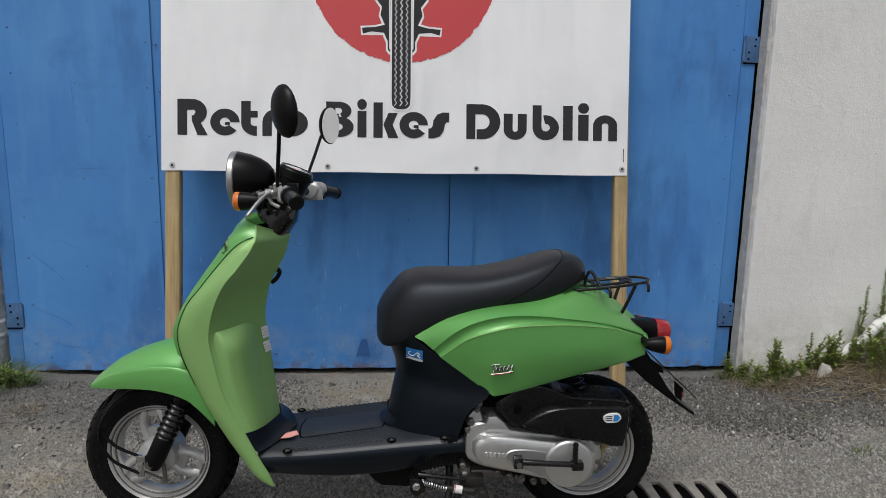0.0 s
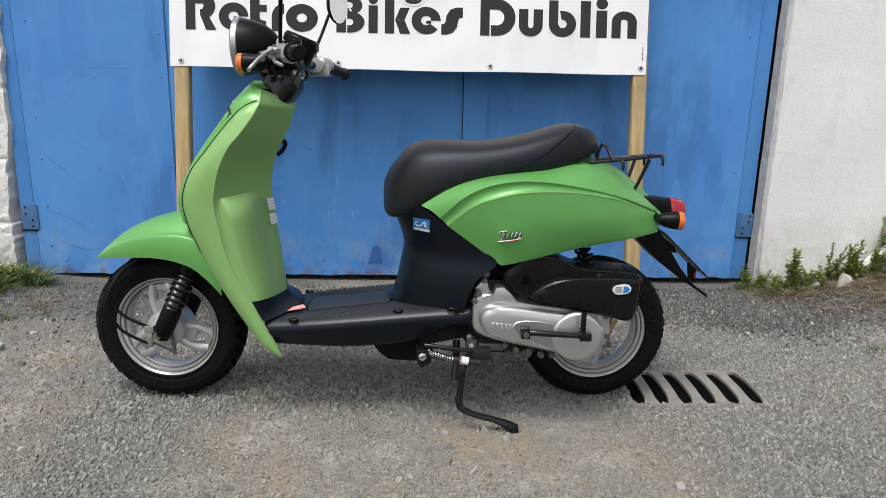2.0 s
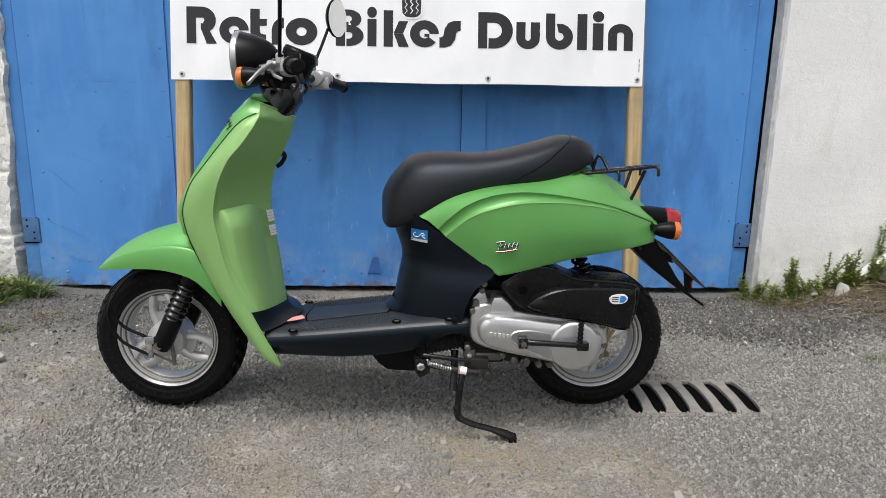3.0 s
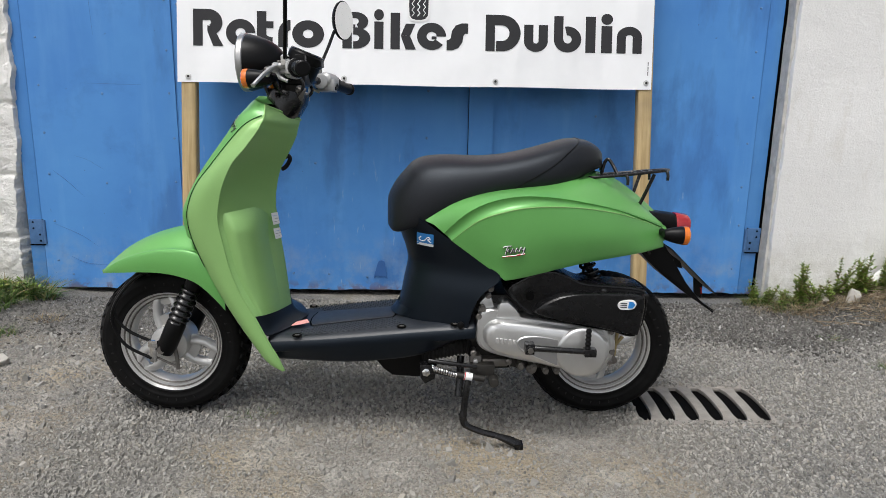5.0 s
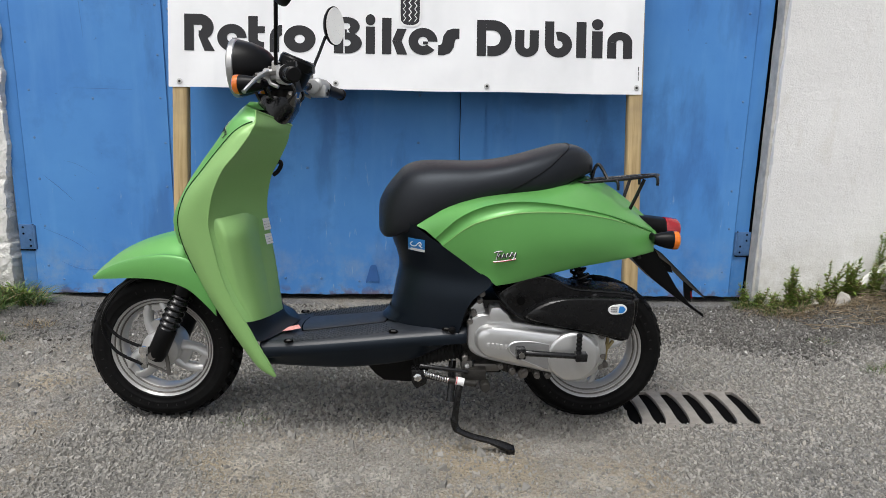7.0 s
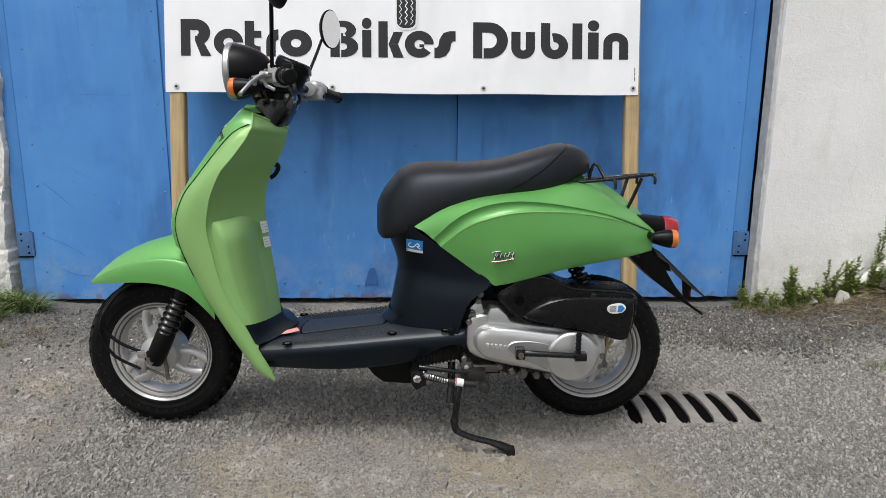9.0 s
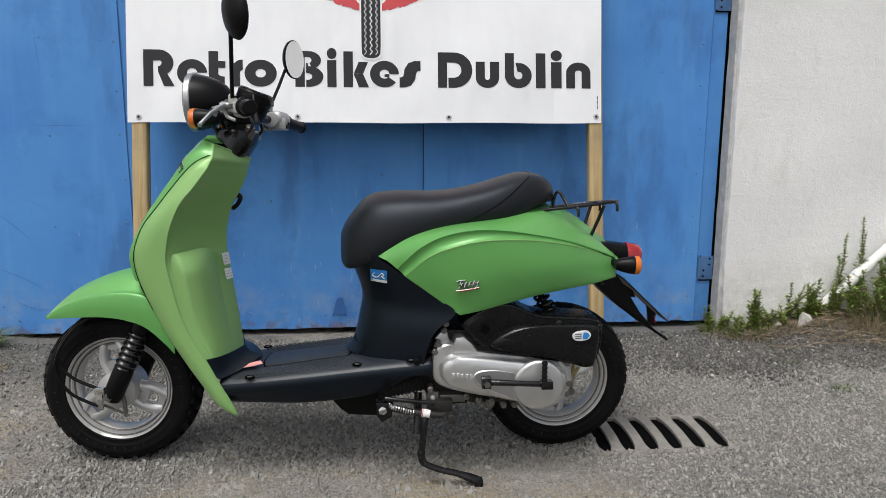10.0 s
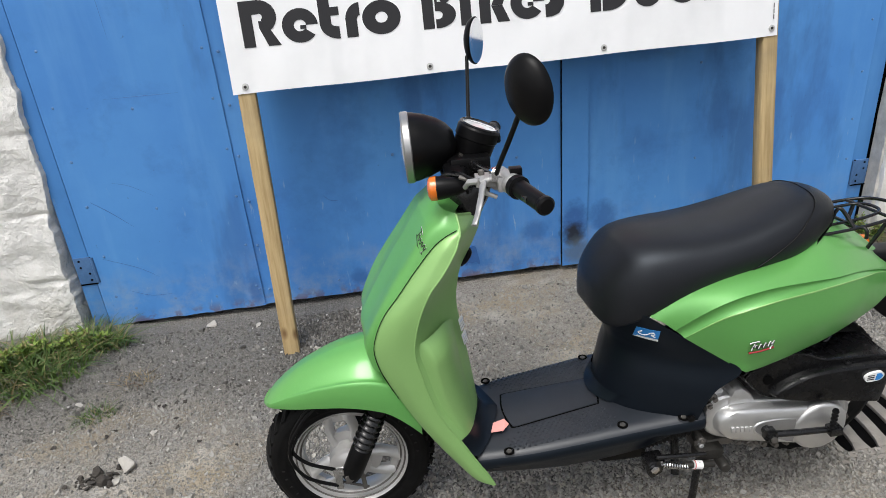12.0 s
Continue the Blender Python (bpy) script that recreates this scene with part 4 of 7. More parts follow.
def greenery():
    rng = random.Random(21)
    for x, y, h, n, sp, sz in ((1.575, 2.955, 0.10, 9, 0.06, 0.7), (1.655, 2.95, 0.20, 11, 0.05, 0.9), (1.715, 2.95, 0.11, 11, 0.08, 0.8), (1.80, 2.965, 0.22, 5, 0.13, 0.7), (1.765, 2.93, 0.09, 9, 0.08, 0.7),
                           (1.895, 2.95, 0.175, 9, 0.05, 1.0), (1.945, 2.96, 0.10, 8, 0.06, 0.9), (2.06, 2.90, 0.22, 10, 0.07, 1.0), (2.16, 2.86, 0.20, 12, 0.10, 1.0), (2.27, 2.86, 0.24, 12, 0.10, 1.0), (2.03, 2.985, 0.36, 2, 0.03, 0.8), (2.12, 2.985, 0.46, 2, 0.03, 0.8)):
        leaf_plant(x, y, h, n, sp, rng, "weed", "leafy green weed at the foot of the wall", sz)
    for k in range(9):
        blades(1.60 + 0.09 * k, 2.93 - 0.012 * k + rng.uniform(-0.02, 0.02), 0.09, 0.05, 110, 0.075, STRAW, rng, "dead_stalks", "dead stalks and litter at the wall foot", 2.6, 0.0026)
    blades(1.62, 2.93, 0.10, 0.05, 240, 0.075, GRASS, rng, "grass", "short grass at the wall", 0.9)
    blades(1.76, 2.88, 0.20, 0.05, 260, 0.07, STRAW, rng, "dead_stalks", "dead brown stalks at the wall", 1.4)
    blades(2.12, 2.80, 0.13, 0.06, 190, 0.24, STRAW, rng, "dry_grass", "tuft of dry straw-coloured stalks", 0.75, 0.003)
    blades(2.05, 2.74, 0.22, 0.06, 240, 0.10, STRAW, rng, "dead_stalks", "dead stalks lying on the gravel", 2.0, 0.003)
    blades(-1.74, 2.86, 0.25, 0.14, 1100, 0.13, GRASS, rng, "grass", "rank green grass at the broken wall", 1.15, 0.0066)
    blades(-1.50, 2.99, 0.11, 0.06, 420, 0.11, GRASS, rng, "grass", "green grass beside the gate", 1.1, 0.0062)
    blades(-1.85, 2.65, 0.15, 0.10, 380, 0.10, STRAW, rng, "dead_stalks", "yellowed grass at the yard's edge", 1.3, 0.0035)
    blades(-1.39, 2.59, 0.06, 0.035, 150, 0.045, GRASS, rng, "grass", "small grass tuft in the gravel", 1.1, 0.003)
    blades(-1.30, 2.76, 0.07, 0.04, 90, 0.04, STRAW, rng, "dead_stalks", "withered grass in the gravel", 1.3, 0.003)
    blades(1.64, 2.32, 0.07, 0.04, 120, 0.035, GRASS, rng, "grass", "small grass tuft in the gravel", 1.2, 0.003)
    blades(1.58, 2.60, 0.05, 0.03, 70, 0.03, GRASS, rng, "grass", "small green sprout in the gravel", 1.0, 0.003)
    blades(-0.36, 1.98, 0.06, 0.04, 60, 0.03, GRASS, rng, "grass", "thin grass under the scooter", 1.0, 0.0025)
    for x, y, h, n in ((-1.58, 2.97, 0.08, 11), (-1.68, 2.93, 0.09, 12), (-1.80, 2.90, 0.10, 12), (-1.50, 2.98, 0.06, 8)):
        leaf_plant(x, y, h, n, 0.08, rng, "weed", "low green weed at the broken wall", 1.3)
    rng = random.Random(63)
    for x, y, h, n, sp, sz in ((2.20, 2.93, 0.26, 9, 0.08, 1.1), (2.30, 2.91, 0.30, 10, 0.10, 1.1), (2.42, 2.90, 0.33, 11, 0.10, 1.2), (2.10, 2.94, 0.15, 9, 0.08, 1.0)):
        leaf_plant(x, y, h, n, sp, rng, "weed", "dense green weed under the sloping pipe", sz)
    blades(2.32, 2.88, 0.24, 0.09, 700, 0.20, GRASS, rng, "grass", "rank grass under the sloping pipe", 0.8, 0.0045)
    rng = random.Random(77)
    for x, y, h, n, sp, sz in ((1.505, 3.045, 0.12, 9, 0.035, 0.75), (1.545, 3.015, 0.10, 10, 0.05, 0.7), (1.60, 2.985, 0.09, 9, 0.06, 0.7), (1.99, 2.95, 0.15, 9, 0.05, 0.9), (1.845, 2.94, 0.08, 10, 0.08, 0.7)):
        leaf_plant(x, y, h, n, sp, rng, "weed", "low leafy weed in the corner by the gate" if x < 1.7 else "leafy green weed at the foot of the wall", sz)
    blades(1.515, 3.03, 0.06, 0.03, 220, 0.075, GRASS, rng, "grass", "short grass in the corner by the gate", 1.0, 0.0035)
    blades(1.54, 2.97, 0.08, 0.03, 150, 0.05, STRAW, rng, "dead_stalks", "dead stalks and litter by the gate corner", 2.0, 0.0026)


greenery()


def stones():
    rng = random.Random(8)
    for x, y, r, sq, mat, label in ((1.822, 2.905, 0.050, 0.95, ROCK, "pale broken stone at the wall"), (1.755, 2.955, 0.055, 0.9, ROCK, "grey broken stone among the weeds"), (1.70, 2.88, 0.028, 0.4, ROCK, "small flat grey stone on gravel"),
                              (2.235, 2.83, 0.05, 0.9, ROCK, "grey stone among dry stalks"), (-1.227, 2.324, 0.040, 0.6, ROCK, "pale stone on the dirt"), (-1.30, 2.315, 0.022, 0.9, DARKROCK, "dark clod of earth"), (-1.275, 2.275, 0.026, 0.9, DARKROCK, "dark clod of earth"),
                              (-1.245, 2.33, 0.014, 0.9, DARKROCK, "dark clod of earth"), (-1.345, 2.30, 0.018, 0.8, DARKROCK, "dark clod of earth"), (-1.24, 2.275, 0.02, 0.5, ROCK, "small grey stone on the dirt"), (-1.076, 1.788, 0.026, 0.5, ROCK, "grey flat stone on the gravel"),
                              (-1.105, 3.06, 0.030, 0.5, ROCK, "flat pale stone before the gate"), (-0.93, 3.02, 0.016, 0.5, ROCK, "small pale stone on the gravel"), (1.149, 2.196, 0.008, 0.8, STICKWHITE, "small white pebble beside the drain"), (1.33, 2.98, 0.014, 0.4, STICKWHITE, "small white flake of stone"),
                              (-1.04, 2.392, 0.015, 0.3, DARKROCK, "dark reddish chip on the dirt"), (-1.18, 2.46, 0.018, 0.4, ROCK, "flat chip of stone"), (-1.121, 2.374, 0.010, 0.5, ROCK, "small pale stone on the gravel"), (-1.476, 2.467, 0.013, 0.5, DARKROCK, "dark chip of stone"),
                              (-0.70, 2.80, 0.018, 0.6, ROCK, "stone lying against a batten foot"), (-1.46, 2.66, 0.018, 0.4, ROCK, "flat chip of stone"), (-1.115, 2.47, 0.010, 0.7, DARKROCK, "dark chip of stone")):
        vs, fs = rock(r, rng, sq)
        s = build("stone", vs, fs, mat, smooth=False)
        s.matrix_basis = pose(x, y, height(x, y) + r * sq * 0.45, rng.uniform(-12, 12), rng.uniform(-12, 12), rng.uniform(0, 360))
        tagged(s, label, "stone", "loose stones")
    heap = []
    for k in range(11):
        rr = k / 10
        heap.append([(-1.315 + 0.070 * rr * math.cos(a) * (1 + 0.35 * noise.noise(Vector((math.cos(a) * 2, math.sin(a) * 2, 1)))), 2.290 + 0.035 * rr * math.sin(a), height(-1.315, 2.29) - 0.005 + (0.007 + 0.012 * noise.noise(Vector((k * 0.9, a * 3, 2)))) * (1 - rr * rr)) for a in (2 * math.pi * q / 30 for q in range(30))])
    tagged(build("soil_heap", *sheet(heap, True), DARKROCK, sharp=40), "small heap of dark soil on the dirt", "soil")
    for k in range(16):
        x, y, r = rng.gauss(-1.30, 0.035), rng.gauss(2.29, 0.022), rng.uniform(0.006, 0.017)
        s = build("clod", *rock(r, rng, 0.7), DARKROCK, smooth=False)
        s.matrix_basis = pose(x, y, height(x, y) + r * 0.45, 0, 0, rng.uniform(0, 360))
        tagged(s, "dark clod of damp earth on the dirt", "clod", "earth clods")
    for k in range(36):
        x, y, r = rng.gauss(-1.25, 0.22), rng.gauss(2.42, 0.20), rng.uniform(0.005, 0.012)
        mat, label = (DARKROCK, "dark crumb of earth on the dirt") if k % 2 == 0 else (ROCK, "small pale chip on the dirt")
        s = build("stone", *rock(r, rng, 0.5), mat, smooth=False)
        s.matrix_basis = pose(x, y, height(x, y) + r * 0.25, 0, 0, rng.uniform(0, 360))
        tagged(s, label, "stone", "loose stones")
    path = spline([(1.925, 2.985, 0.075), (2.05, 2.983, 0.195), (2.19, 2.98, 0.325), (2.5, 2.975, 0.62), (2.95, 2.97, 1.05)], 24)
    p = thing("drain_pipe", "white plastic pipe sloping along the wall", "pipe")
    build("pipe", *tube(path, 0.0225, 20), PVC, p)
    build("socket", *tube(spline([(2.10, 2.981, 0.243), (2.16, 2.980, 0.298)], 4), 0.0258, 20), PVC, p)


def wall_litter():
    """Dark earth and dead twigs gathered along the foot of the wall."""
    rng = random.Random(17)
    rows = []
    for i in range(81):
        x = 1.56 + 1.0 * i / 80
        row = []
        for j in range(15):
            v = j / 14
            y = 3.04 - (0.20 + 0.07 * noise.noise(Vector((x * 5, 0, 3)))) * v
            row.append((x, y, height(x, y) - 0.006 + (0.022 + 0.016 * noise.noise(Vector((x * 14, y * 14, 1))) + 0.010 * noise.noise(Vector((x * 45, y * 45, 1)))) * (1 - v * v) * smooth01(0, 0.06, i / 80) * smooth01(1, 0.9, i / 80)))
        rows.append(row)
    tagged(build("soil_bank", *sheet(rows), EARTH, sharp=60), "low bank of dark earth along the wall", "soil")
    bits = []
    for _ in range(230):
        x, y = rng.uniform(1.58, 2.5), 3.0 - 0.30 * rng.random() ** 0.8
        a, ln = rng.gauss(0.1, 0.7), rng.uniform(0.03, 0.13)
        z = height(x, y) + rng.uniform(0.004, 0.022) + 0.02 * smooth01(2.85, 2.97, y)
        d = Vector((math.cos(a), math.sin(a), rng.uniform(-0.08, 0.12)))
        p = Vector((x, y, z))
        bits.append(tube([p, p + d * ln * 0.5 + Vector((0, 0, rng.uniform(-0.002, 0.006))), p + d * ln], rng.uniform(0.0008, 0.0021), 5))
    tagged(build("twigs", *join(*bits), TWIG, sharp=180), "dead brown twigs and stalks on the ground", "twigs", kind="stuff")


EARTH = plain("dark_earth", (0.115, 0.094, 0.070), 0.95, var=0.45, scale=38, bump=1.0, bscale=120, dist=0.008)
TWIG = leaf_mat("dead_twigs", (0.13, 0.095, 0.062), (0.30, 0.235, 0.155), (0.40, 0.33, 0.23))
wall_litter()
stones()

# ---- the scooter ----
# Built lengthwise along x: the front wheel towards -x, the near side towards -y.
SCOOTER = thing("motor_scooter", "green metallic motor scooter with black seat on its side stand", "scooter", pose(0, 2.025, 0))
PIVOT, STEM = Vector((-0.24, 0.0, 0.85)), Vector((math.sin(radians(26)), 0, math.cos(radians(26))))
STEER = Matrix.Translation(PIVOT + Vector((0, 0.012, 0))) @ Matrix.Rotation(radians(-3.5), 4, STEM) @ Matrix.Translation(-PIVOT)


BARS = Matrix.Translation(PIVOT + Vector((0, 0.012, 0))) @ Matrix.Rotation(radians(-3.5), 4, "Z") @ Matrix.Rotation(radians(-4), 4, "X") @ Matrix.Translation(-PIVOT)


def part(name, vf, material, parent=SCOOTER, label="", **kw):
    return build(name, vf[0], vf[1], material, parent, label, **kw)


def smooth_rows(cols, n, m):
    """Resample a net of control points to n by m along smooth curves."""
    rows = [spline(r, m) for r in cols]
    return [list(c) for c in zip(*[spline([r[j] for r in rows], n) for j in range(m)])]


RUBBERGREY = plain("dusty_rubber", (0.018, 0.0175, 0.017), 0.7, var=0.4, scale=120, bump=0, spec=0.15)
LEVER = plain("dull_cast_lever", (0.40, 0.40, 0.395), 0.46, 0.55, var=0.14, scale=60, bump=0.2)
RIMSILVER = plain("satin_silver_rim", (0.38, 0.38, 0.38), 0.34, 0.85, var=0.06, bump=0)


# -- wheels --
def wheel(name, cx, cz, xf, label, turn=0.15, proud=0.0022, deep=0.0, full=0.0):
    c = (cx, 0, cz)
    rim = part(name, ring([(r_ - 0.004, y_) for r_, y_ in [(0.1405, -0.036), (0.1385, -0.0390), (0.1355, -0.0375), (0.1335, -0.031), (0.1305, -0.0285), (0.1290, -0.0315), (0.1262, -0.0310), (0.1245, -0.023), (0.1205, -0.0205), (0.1190, -0.0225), (0.1170, -0.0205), (0.1145, -0.010), (0.113, 0.0),
                           (0.115, 0.012), (0.1225, 0.026), (0.130, 0.029), (0.1365, 0.0375), (0.1405, 0.036), (0.133, 0.0)]], c, (0, 1, 0), 64), ALLOY, SCOOTER, label, xf=xf, sharp=50)
    for r_, y_ in ((0.1280, -0.0302), (0.1182, -0.0222)):
        part("rim_groove", ring([(r_ - 0.0018, y_ + 0.0012), (r_, y_ - 0.0009), (r_ + 0.0018, y_ - 0.0018), (r_ + 0.001, y_ + 0.003)], c, (0, 1, 0), 64), STEEL, rim, "dark grey ring in the groove round the rim", xf=xf)
    half = [(0.130, -0.030), (0.135, -0.0385), (0.1380, -0.0412), (0.1397, -0.0398), (0.150, -0.0432), (0.1520, -0.0446), (0.1542, -0.0440), (0.166, -0.0460), (0.1695, -0.0466), (0.1712, -0.0456), (0.178, -0.0440), (0.1840, -0.0385), (0.1880 + 0.6 * full, -0.026), (0.1905 + full, -0.010)]
    part("tyre", ring(half + [(r, -y) for r, y in half[::-1]], c, (0, 1, 0), 72), RUBBER, rim, "black rubber tyre", xf=xf, sharp=80)

    def at(a, y, lift):
        r = 0.1985 - 5.2 * y * y - (0.6 * max(0, abs(y) - 0.030)) + lift
        return (cx + r * math.cos(a), y, cz + r * math.sin(a))
    blocks = []
    for k in range(34):
        a0 = 2 * math.pi * k / 34
        for s in (-1, 1):
            q = a0 + (math.pi / 34 if s > 0 else 0)
            pts = [(q, 0.004 * s), (q + 0.105, 0.004 * s), (q + 0.155, 0.018 * s), (q + 0.215, 0.036 * s), (q + 0.150, 0.0385 * s), (q + 0.055, 0.021 * s)]
            vs = [at(a, y, -0.014) for a, y in pts] + [at(a, y, proud) for a, y in pts]
            n = len(pts)
            blocks.append((vs, [tuple(range(n, 2 * n))] + [(i, (i + 1) % n, n + (i + 1) % n, n + i) for i in range(n)]))
    tread = part("tread", join(*blocks), RUBBER, rim, "slanted tread blocks", xf=xf, smooth=False)
    tread["kind"] = "stuff"
    part("hub", lathe([(0.012, -0.052), (0.030, -0.050), (0.036, -0.046), (0.043, -0.040), (0.050, -0.026), (0.052, 0.02), (0.046, 0.034), (0.012, 0.04)], c, (0, 1, 0), 40), ALLOY, rim, xf=xf, sharp=30)
    for k in range(3):
        a = math.pi / 2 + turn + k * 2 * math.pi / 3
        ca, sa = math.cos(a), math.sin(a)
        rail = []
        for s in (-1, 1):
            path = []
            for j in range(9):
                u = j / 8
                r = 0.036 + u * 0.084
                w = s * (0.019 + 0.010 * math.sin(math.pi * u) - 0.002 * u)
                path.append((cx + r * ca - w * sa, -0.020 + deep + 0.009 * u * u, cz + r * sa + w * ca))
            rail.append(tube(path, [0.0160, 0.0155, 0.0145, 0.0137, 0.0134, 0.0136, 0.0142, 0.0148, 0.0140], 10, True, 0.60))
        web = []
        for u, w in ((0.00, 0.022), (0.36, 0.024), (0.42, 0.010)):
            r = 0.036 + u * 0.09
            web.append((r, w))
        out = [(cx + r * ca - w * sa, cz + r * sa + w * ca) for r, w in web] + [(cx + r * ca + w * sa, cz + r * sa - w * ca) for r, w in web[::-1]]
        part("spoke", join(rail[0], rail[1], slab(out, -0.026 + deep, -0.010 + deep), slab([(cx + r * ca - w * sa, cz + r * sa + w * ca) for r, w in ((0.098, 0.006), (0.104, 0.022), (0.116, 0.022), (0.116, -0.022), (0.104, -0.022), (0.098, -0.006))], -0.018 + deep, -0.006 + deep)), ALLOY, rim, xf=xf, sharp=50)
    for k in range(26):
        a = 2 * math.pi * (k + 0.3) / 40 + (0 if k < 13 else 1.1)
        rr, hh_ = 0.1590, 0.0030
        pts = [(rr - hh_, a - 0.010), (rr + hh_, a - 0.010), (rr + hh_, a + 0.008), (rr - hh_, a + 0.008)]
        part("sidewall_bar", slab([(cx + r * math.cos(q), cz + r * math.sin(q)) for r, q in pts], -0.0466, -0.0445), RUBBERGREY, rim, xf=xf, smooth=False)
    return rim


FWX, FWZ, RWX, RWZ = -0.574, 0.202, 0.564, 0.204
front = wheel("front_wheel", FWX, FWZ, STEER, "silver cast front wheel")
rear = wheel("rear_wheel", RWX, RWZ, Matrix(), "silver cast rear wheel", -1.10, 0.0004, 0.024, 0.0062)
part("brake_plate", lathe([(0.010, -0.066), (0.026, -0.064), (0.034, -0.058), (0.038, -0.0565), (0.047, -0.054), (0.049, -0.048), (0.049, -0.036)], (FWX, 0, FWZ), (0, 1, 0), 36), ALLOY, front, xf=STEER, sharp=30)
part("brake_arm", join(tube([(FWX + 0.020, -0.068, FWZ + 0.005), (FWX + 0.026, -0.070, FWZ - 0.03), (FWX + 0.028, -0.070, FWZ - 0.062)], 0.0055, 8), lathe([(0.008, -0.078), (0.008, -0.062)], (FWX + 0.020, 0, FWZ + 0.006), (0, 1, 0), 10),
                       tube([(FWX + 0.036, -0.070, FWZ - 0.060), (FWX - 0.024, -0.078, FWZ - 0.028)], 0.0032, 8)), STEEL, front, "grey brake lever on the hub", xf=STEER)
part("axle_nut", lathe([(0.011, -0.105), (0.011, -0.093), (0.006, -0.092)], (FWX, 0, FWZ), (0, 1, 0), 6), STEEL, front, xf=STEER, sharp=20)

# -- fork --
for s in (-1, 1):
    a, b = Vector((-0.462, s * 0.083, 0.435)), Vector((-0.574, s * 0.083, 0.190))
    d = b - a
    leg = part("fork_leg", tube([a, a + d * 0.30], [0.0195, 0.0195], 18), BLACK, SCOOTER, "black telescopic fork leg", xf=STEER)
    path, rad = [], []
    for k in range(49):
        path.append(a + d * (0.30 + 0.36 * k / 48))
        rad.append(0.0228 + 0.0012 * k / 48 + 0.0027 * math.sin(2 * math.pi * k / 8))
    part("bellows", tube(path, rad, 20), GLOSSBLACK, leg, "ribbed rubber gaiter", xf=STEER)
    part("slider", tube([a + d * 0.66, a + d * 0.68, a + d * 0.93, a + d * 1.0], [0.0225, 0.0245, 0.0245, 0.020], 22), BLACK, leg, xf=STEER)
    if s < 0:
        part("cable_bracket", join(block(FWX - 0.036, FWX - 0.012, -0.096, -0.086, FWZ + 0.004, FWZ + 0.022), block(FWX - 0.034, FWX - 0.018, -0.094, -0.086, FWZ - 0.036, FWZ + 0.006)), CHROME, leg, "bright steel cable bracket", xf=STEER, bevel=0.001)
for k, pts in enumerate(([(-0.545, -0.055, 0.42), (-0.62, -0.075, 0.405), (-0.678, -0.088, 0.345), (-0.692, -0.092, 0.292), (-0.662, -0.092, 0.250), (-0.606, -0.090, 0.222)],
                         [(-0.545, -0.062, 0.42), (-0.63, -0.085, 0.39), (-0.684, -0.096, 0.325), (-0.696, -0.098, 0.270), (-0.668, -0.096, 0.212), (-0.604, -0.092, 0.176)])):
    part("cable", tube(spline(pts, 26), 0.0042, 8), BLACK, SCOOTER, "black brake cable", xf=STEER)

# -- front fender --
TIPY = -0.004
fend = []
for x, zt, zl, w in ((-0.745, 0.389, 0.386, 0.004), (-0.735, 0.401, 0.390, 0.024), (-0.717, 0.420, 0.396, 0.042), (-0.669, 0.459, 0.403, 0.065), (-0.616, 0.487, 0.409, 0.082), (-0.563, 0.506, 0.411, 0.096), (-0.515, 0.516, 0.405, 0.106), (-0.470, 0.514, 0.389, 0.112), (-0.430, 0.498, 0.352, 0.113), (-0.405, 0.470, 0.320, 0.110)):
    h = zt - zl
    e = min(1.0, w / 0.08)
    fend.append([(x, TIPY - w * a, zl + h * b) for a, b in ((1.0, 0.0), (1.012, 0.25), (0.99, 0.46), (0.945, 0.60), (0.945 - 0.11 * e, 0.630), (0.56, 0.825), (0.28, 0.950), (0.0, 1.0))])
near = smooth_rows(fend, 44, 36)
full = [r + [(p[0], 2 * TIPY - p[1], p[2]) for p in r[-2::-1]] for r in near]
part("front_fender", sheet(full), GREEN, SCOOTER, "mid green painted front fender", solid=0.003, sharp=32)

# -- leg shield: nose panel, two wings, inner cover --
NOSE = ((-0.327, 0.843), (-0.342, 0.829), (-0.352, 0.818), (-0.361, 0.808), (-0.390, 0.763), (-0.425, 0.713), (-0.457, 0.661), (-0.488, 0.608), (-0.506, 0.565), (-0.498, 0.515))
EDGE = ((-0.295, 0.826, 0.092), (-0.294, 0.799, 0.115), (-0.319, 0.788, 0.117), (-0.345, 0.768, 0.118), (-0.385, 0.722, 0.121), (-0.420, 0.678, 0.124), (-0.453, 0.636, 0.124), (-0.474, 0.590, 0.121), (-0.481, 0.550, 0.118), (-0.471, 0.498, 0.118),
        (-0.444, 0.433, 0.122), (-0.412, 0.367, 0.127), (-0.372, 0.300, 0.133), (-0.331, 0.239, 0.139), (-0.297, 0.196, 0.146), (-0.2605, 0.1735, 0.1505))
LIP = ((-0.292, 0.823, 0.094), (-0.290, 0.796, 0.1185), (-0.297, 0.780, 0.128), (-0.305, 0.764, 0.136), (-0.333, 0.725, 0.147), (-0.362, 0.690, 0.152), (-0.386, 0.640, 0.153), (-0.399, 0.590, 0.150), (-0.403, 0.550, 0.147), (-0.394, 0.498, 0.147),
       (-0.381, 0.437, 0.147), (-0.360, 0.380, 0.148), (-0.325, 0.316, 0.150), (-0.298, 0.262, 0.152), (-0.272, 0.214, 0.153), (-0.2565, 0.1770, 0.1515))
BACK = ((-0.226, 0.786), (-0.229, 0.774), (-0.233, 0.761), (-0.237, 0.745), (-0.256, 0.705), (-0.279, 0.662), (-0.291, 0.612), (-0.294, 0.572), (-0.291, 0.545), (-0.285, 0.495), (-0.276, 0.430), (-0.269, 0.370), (-0.262, 0.305))

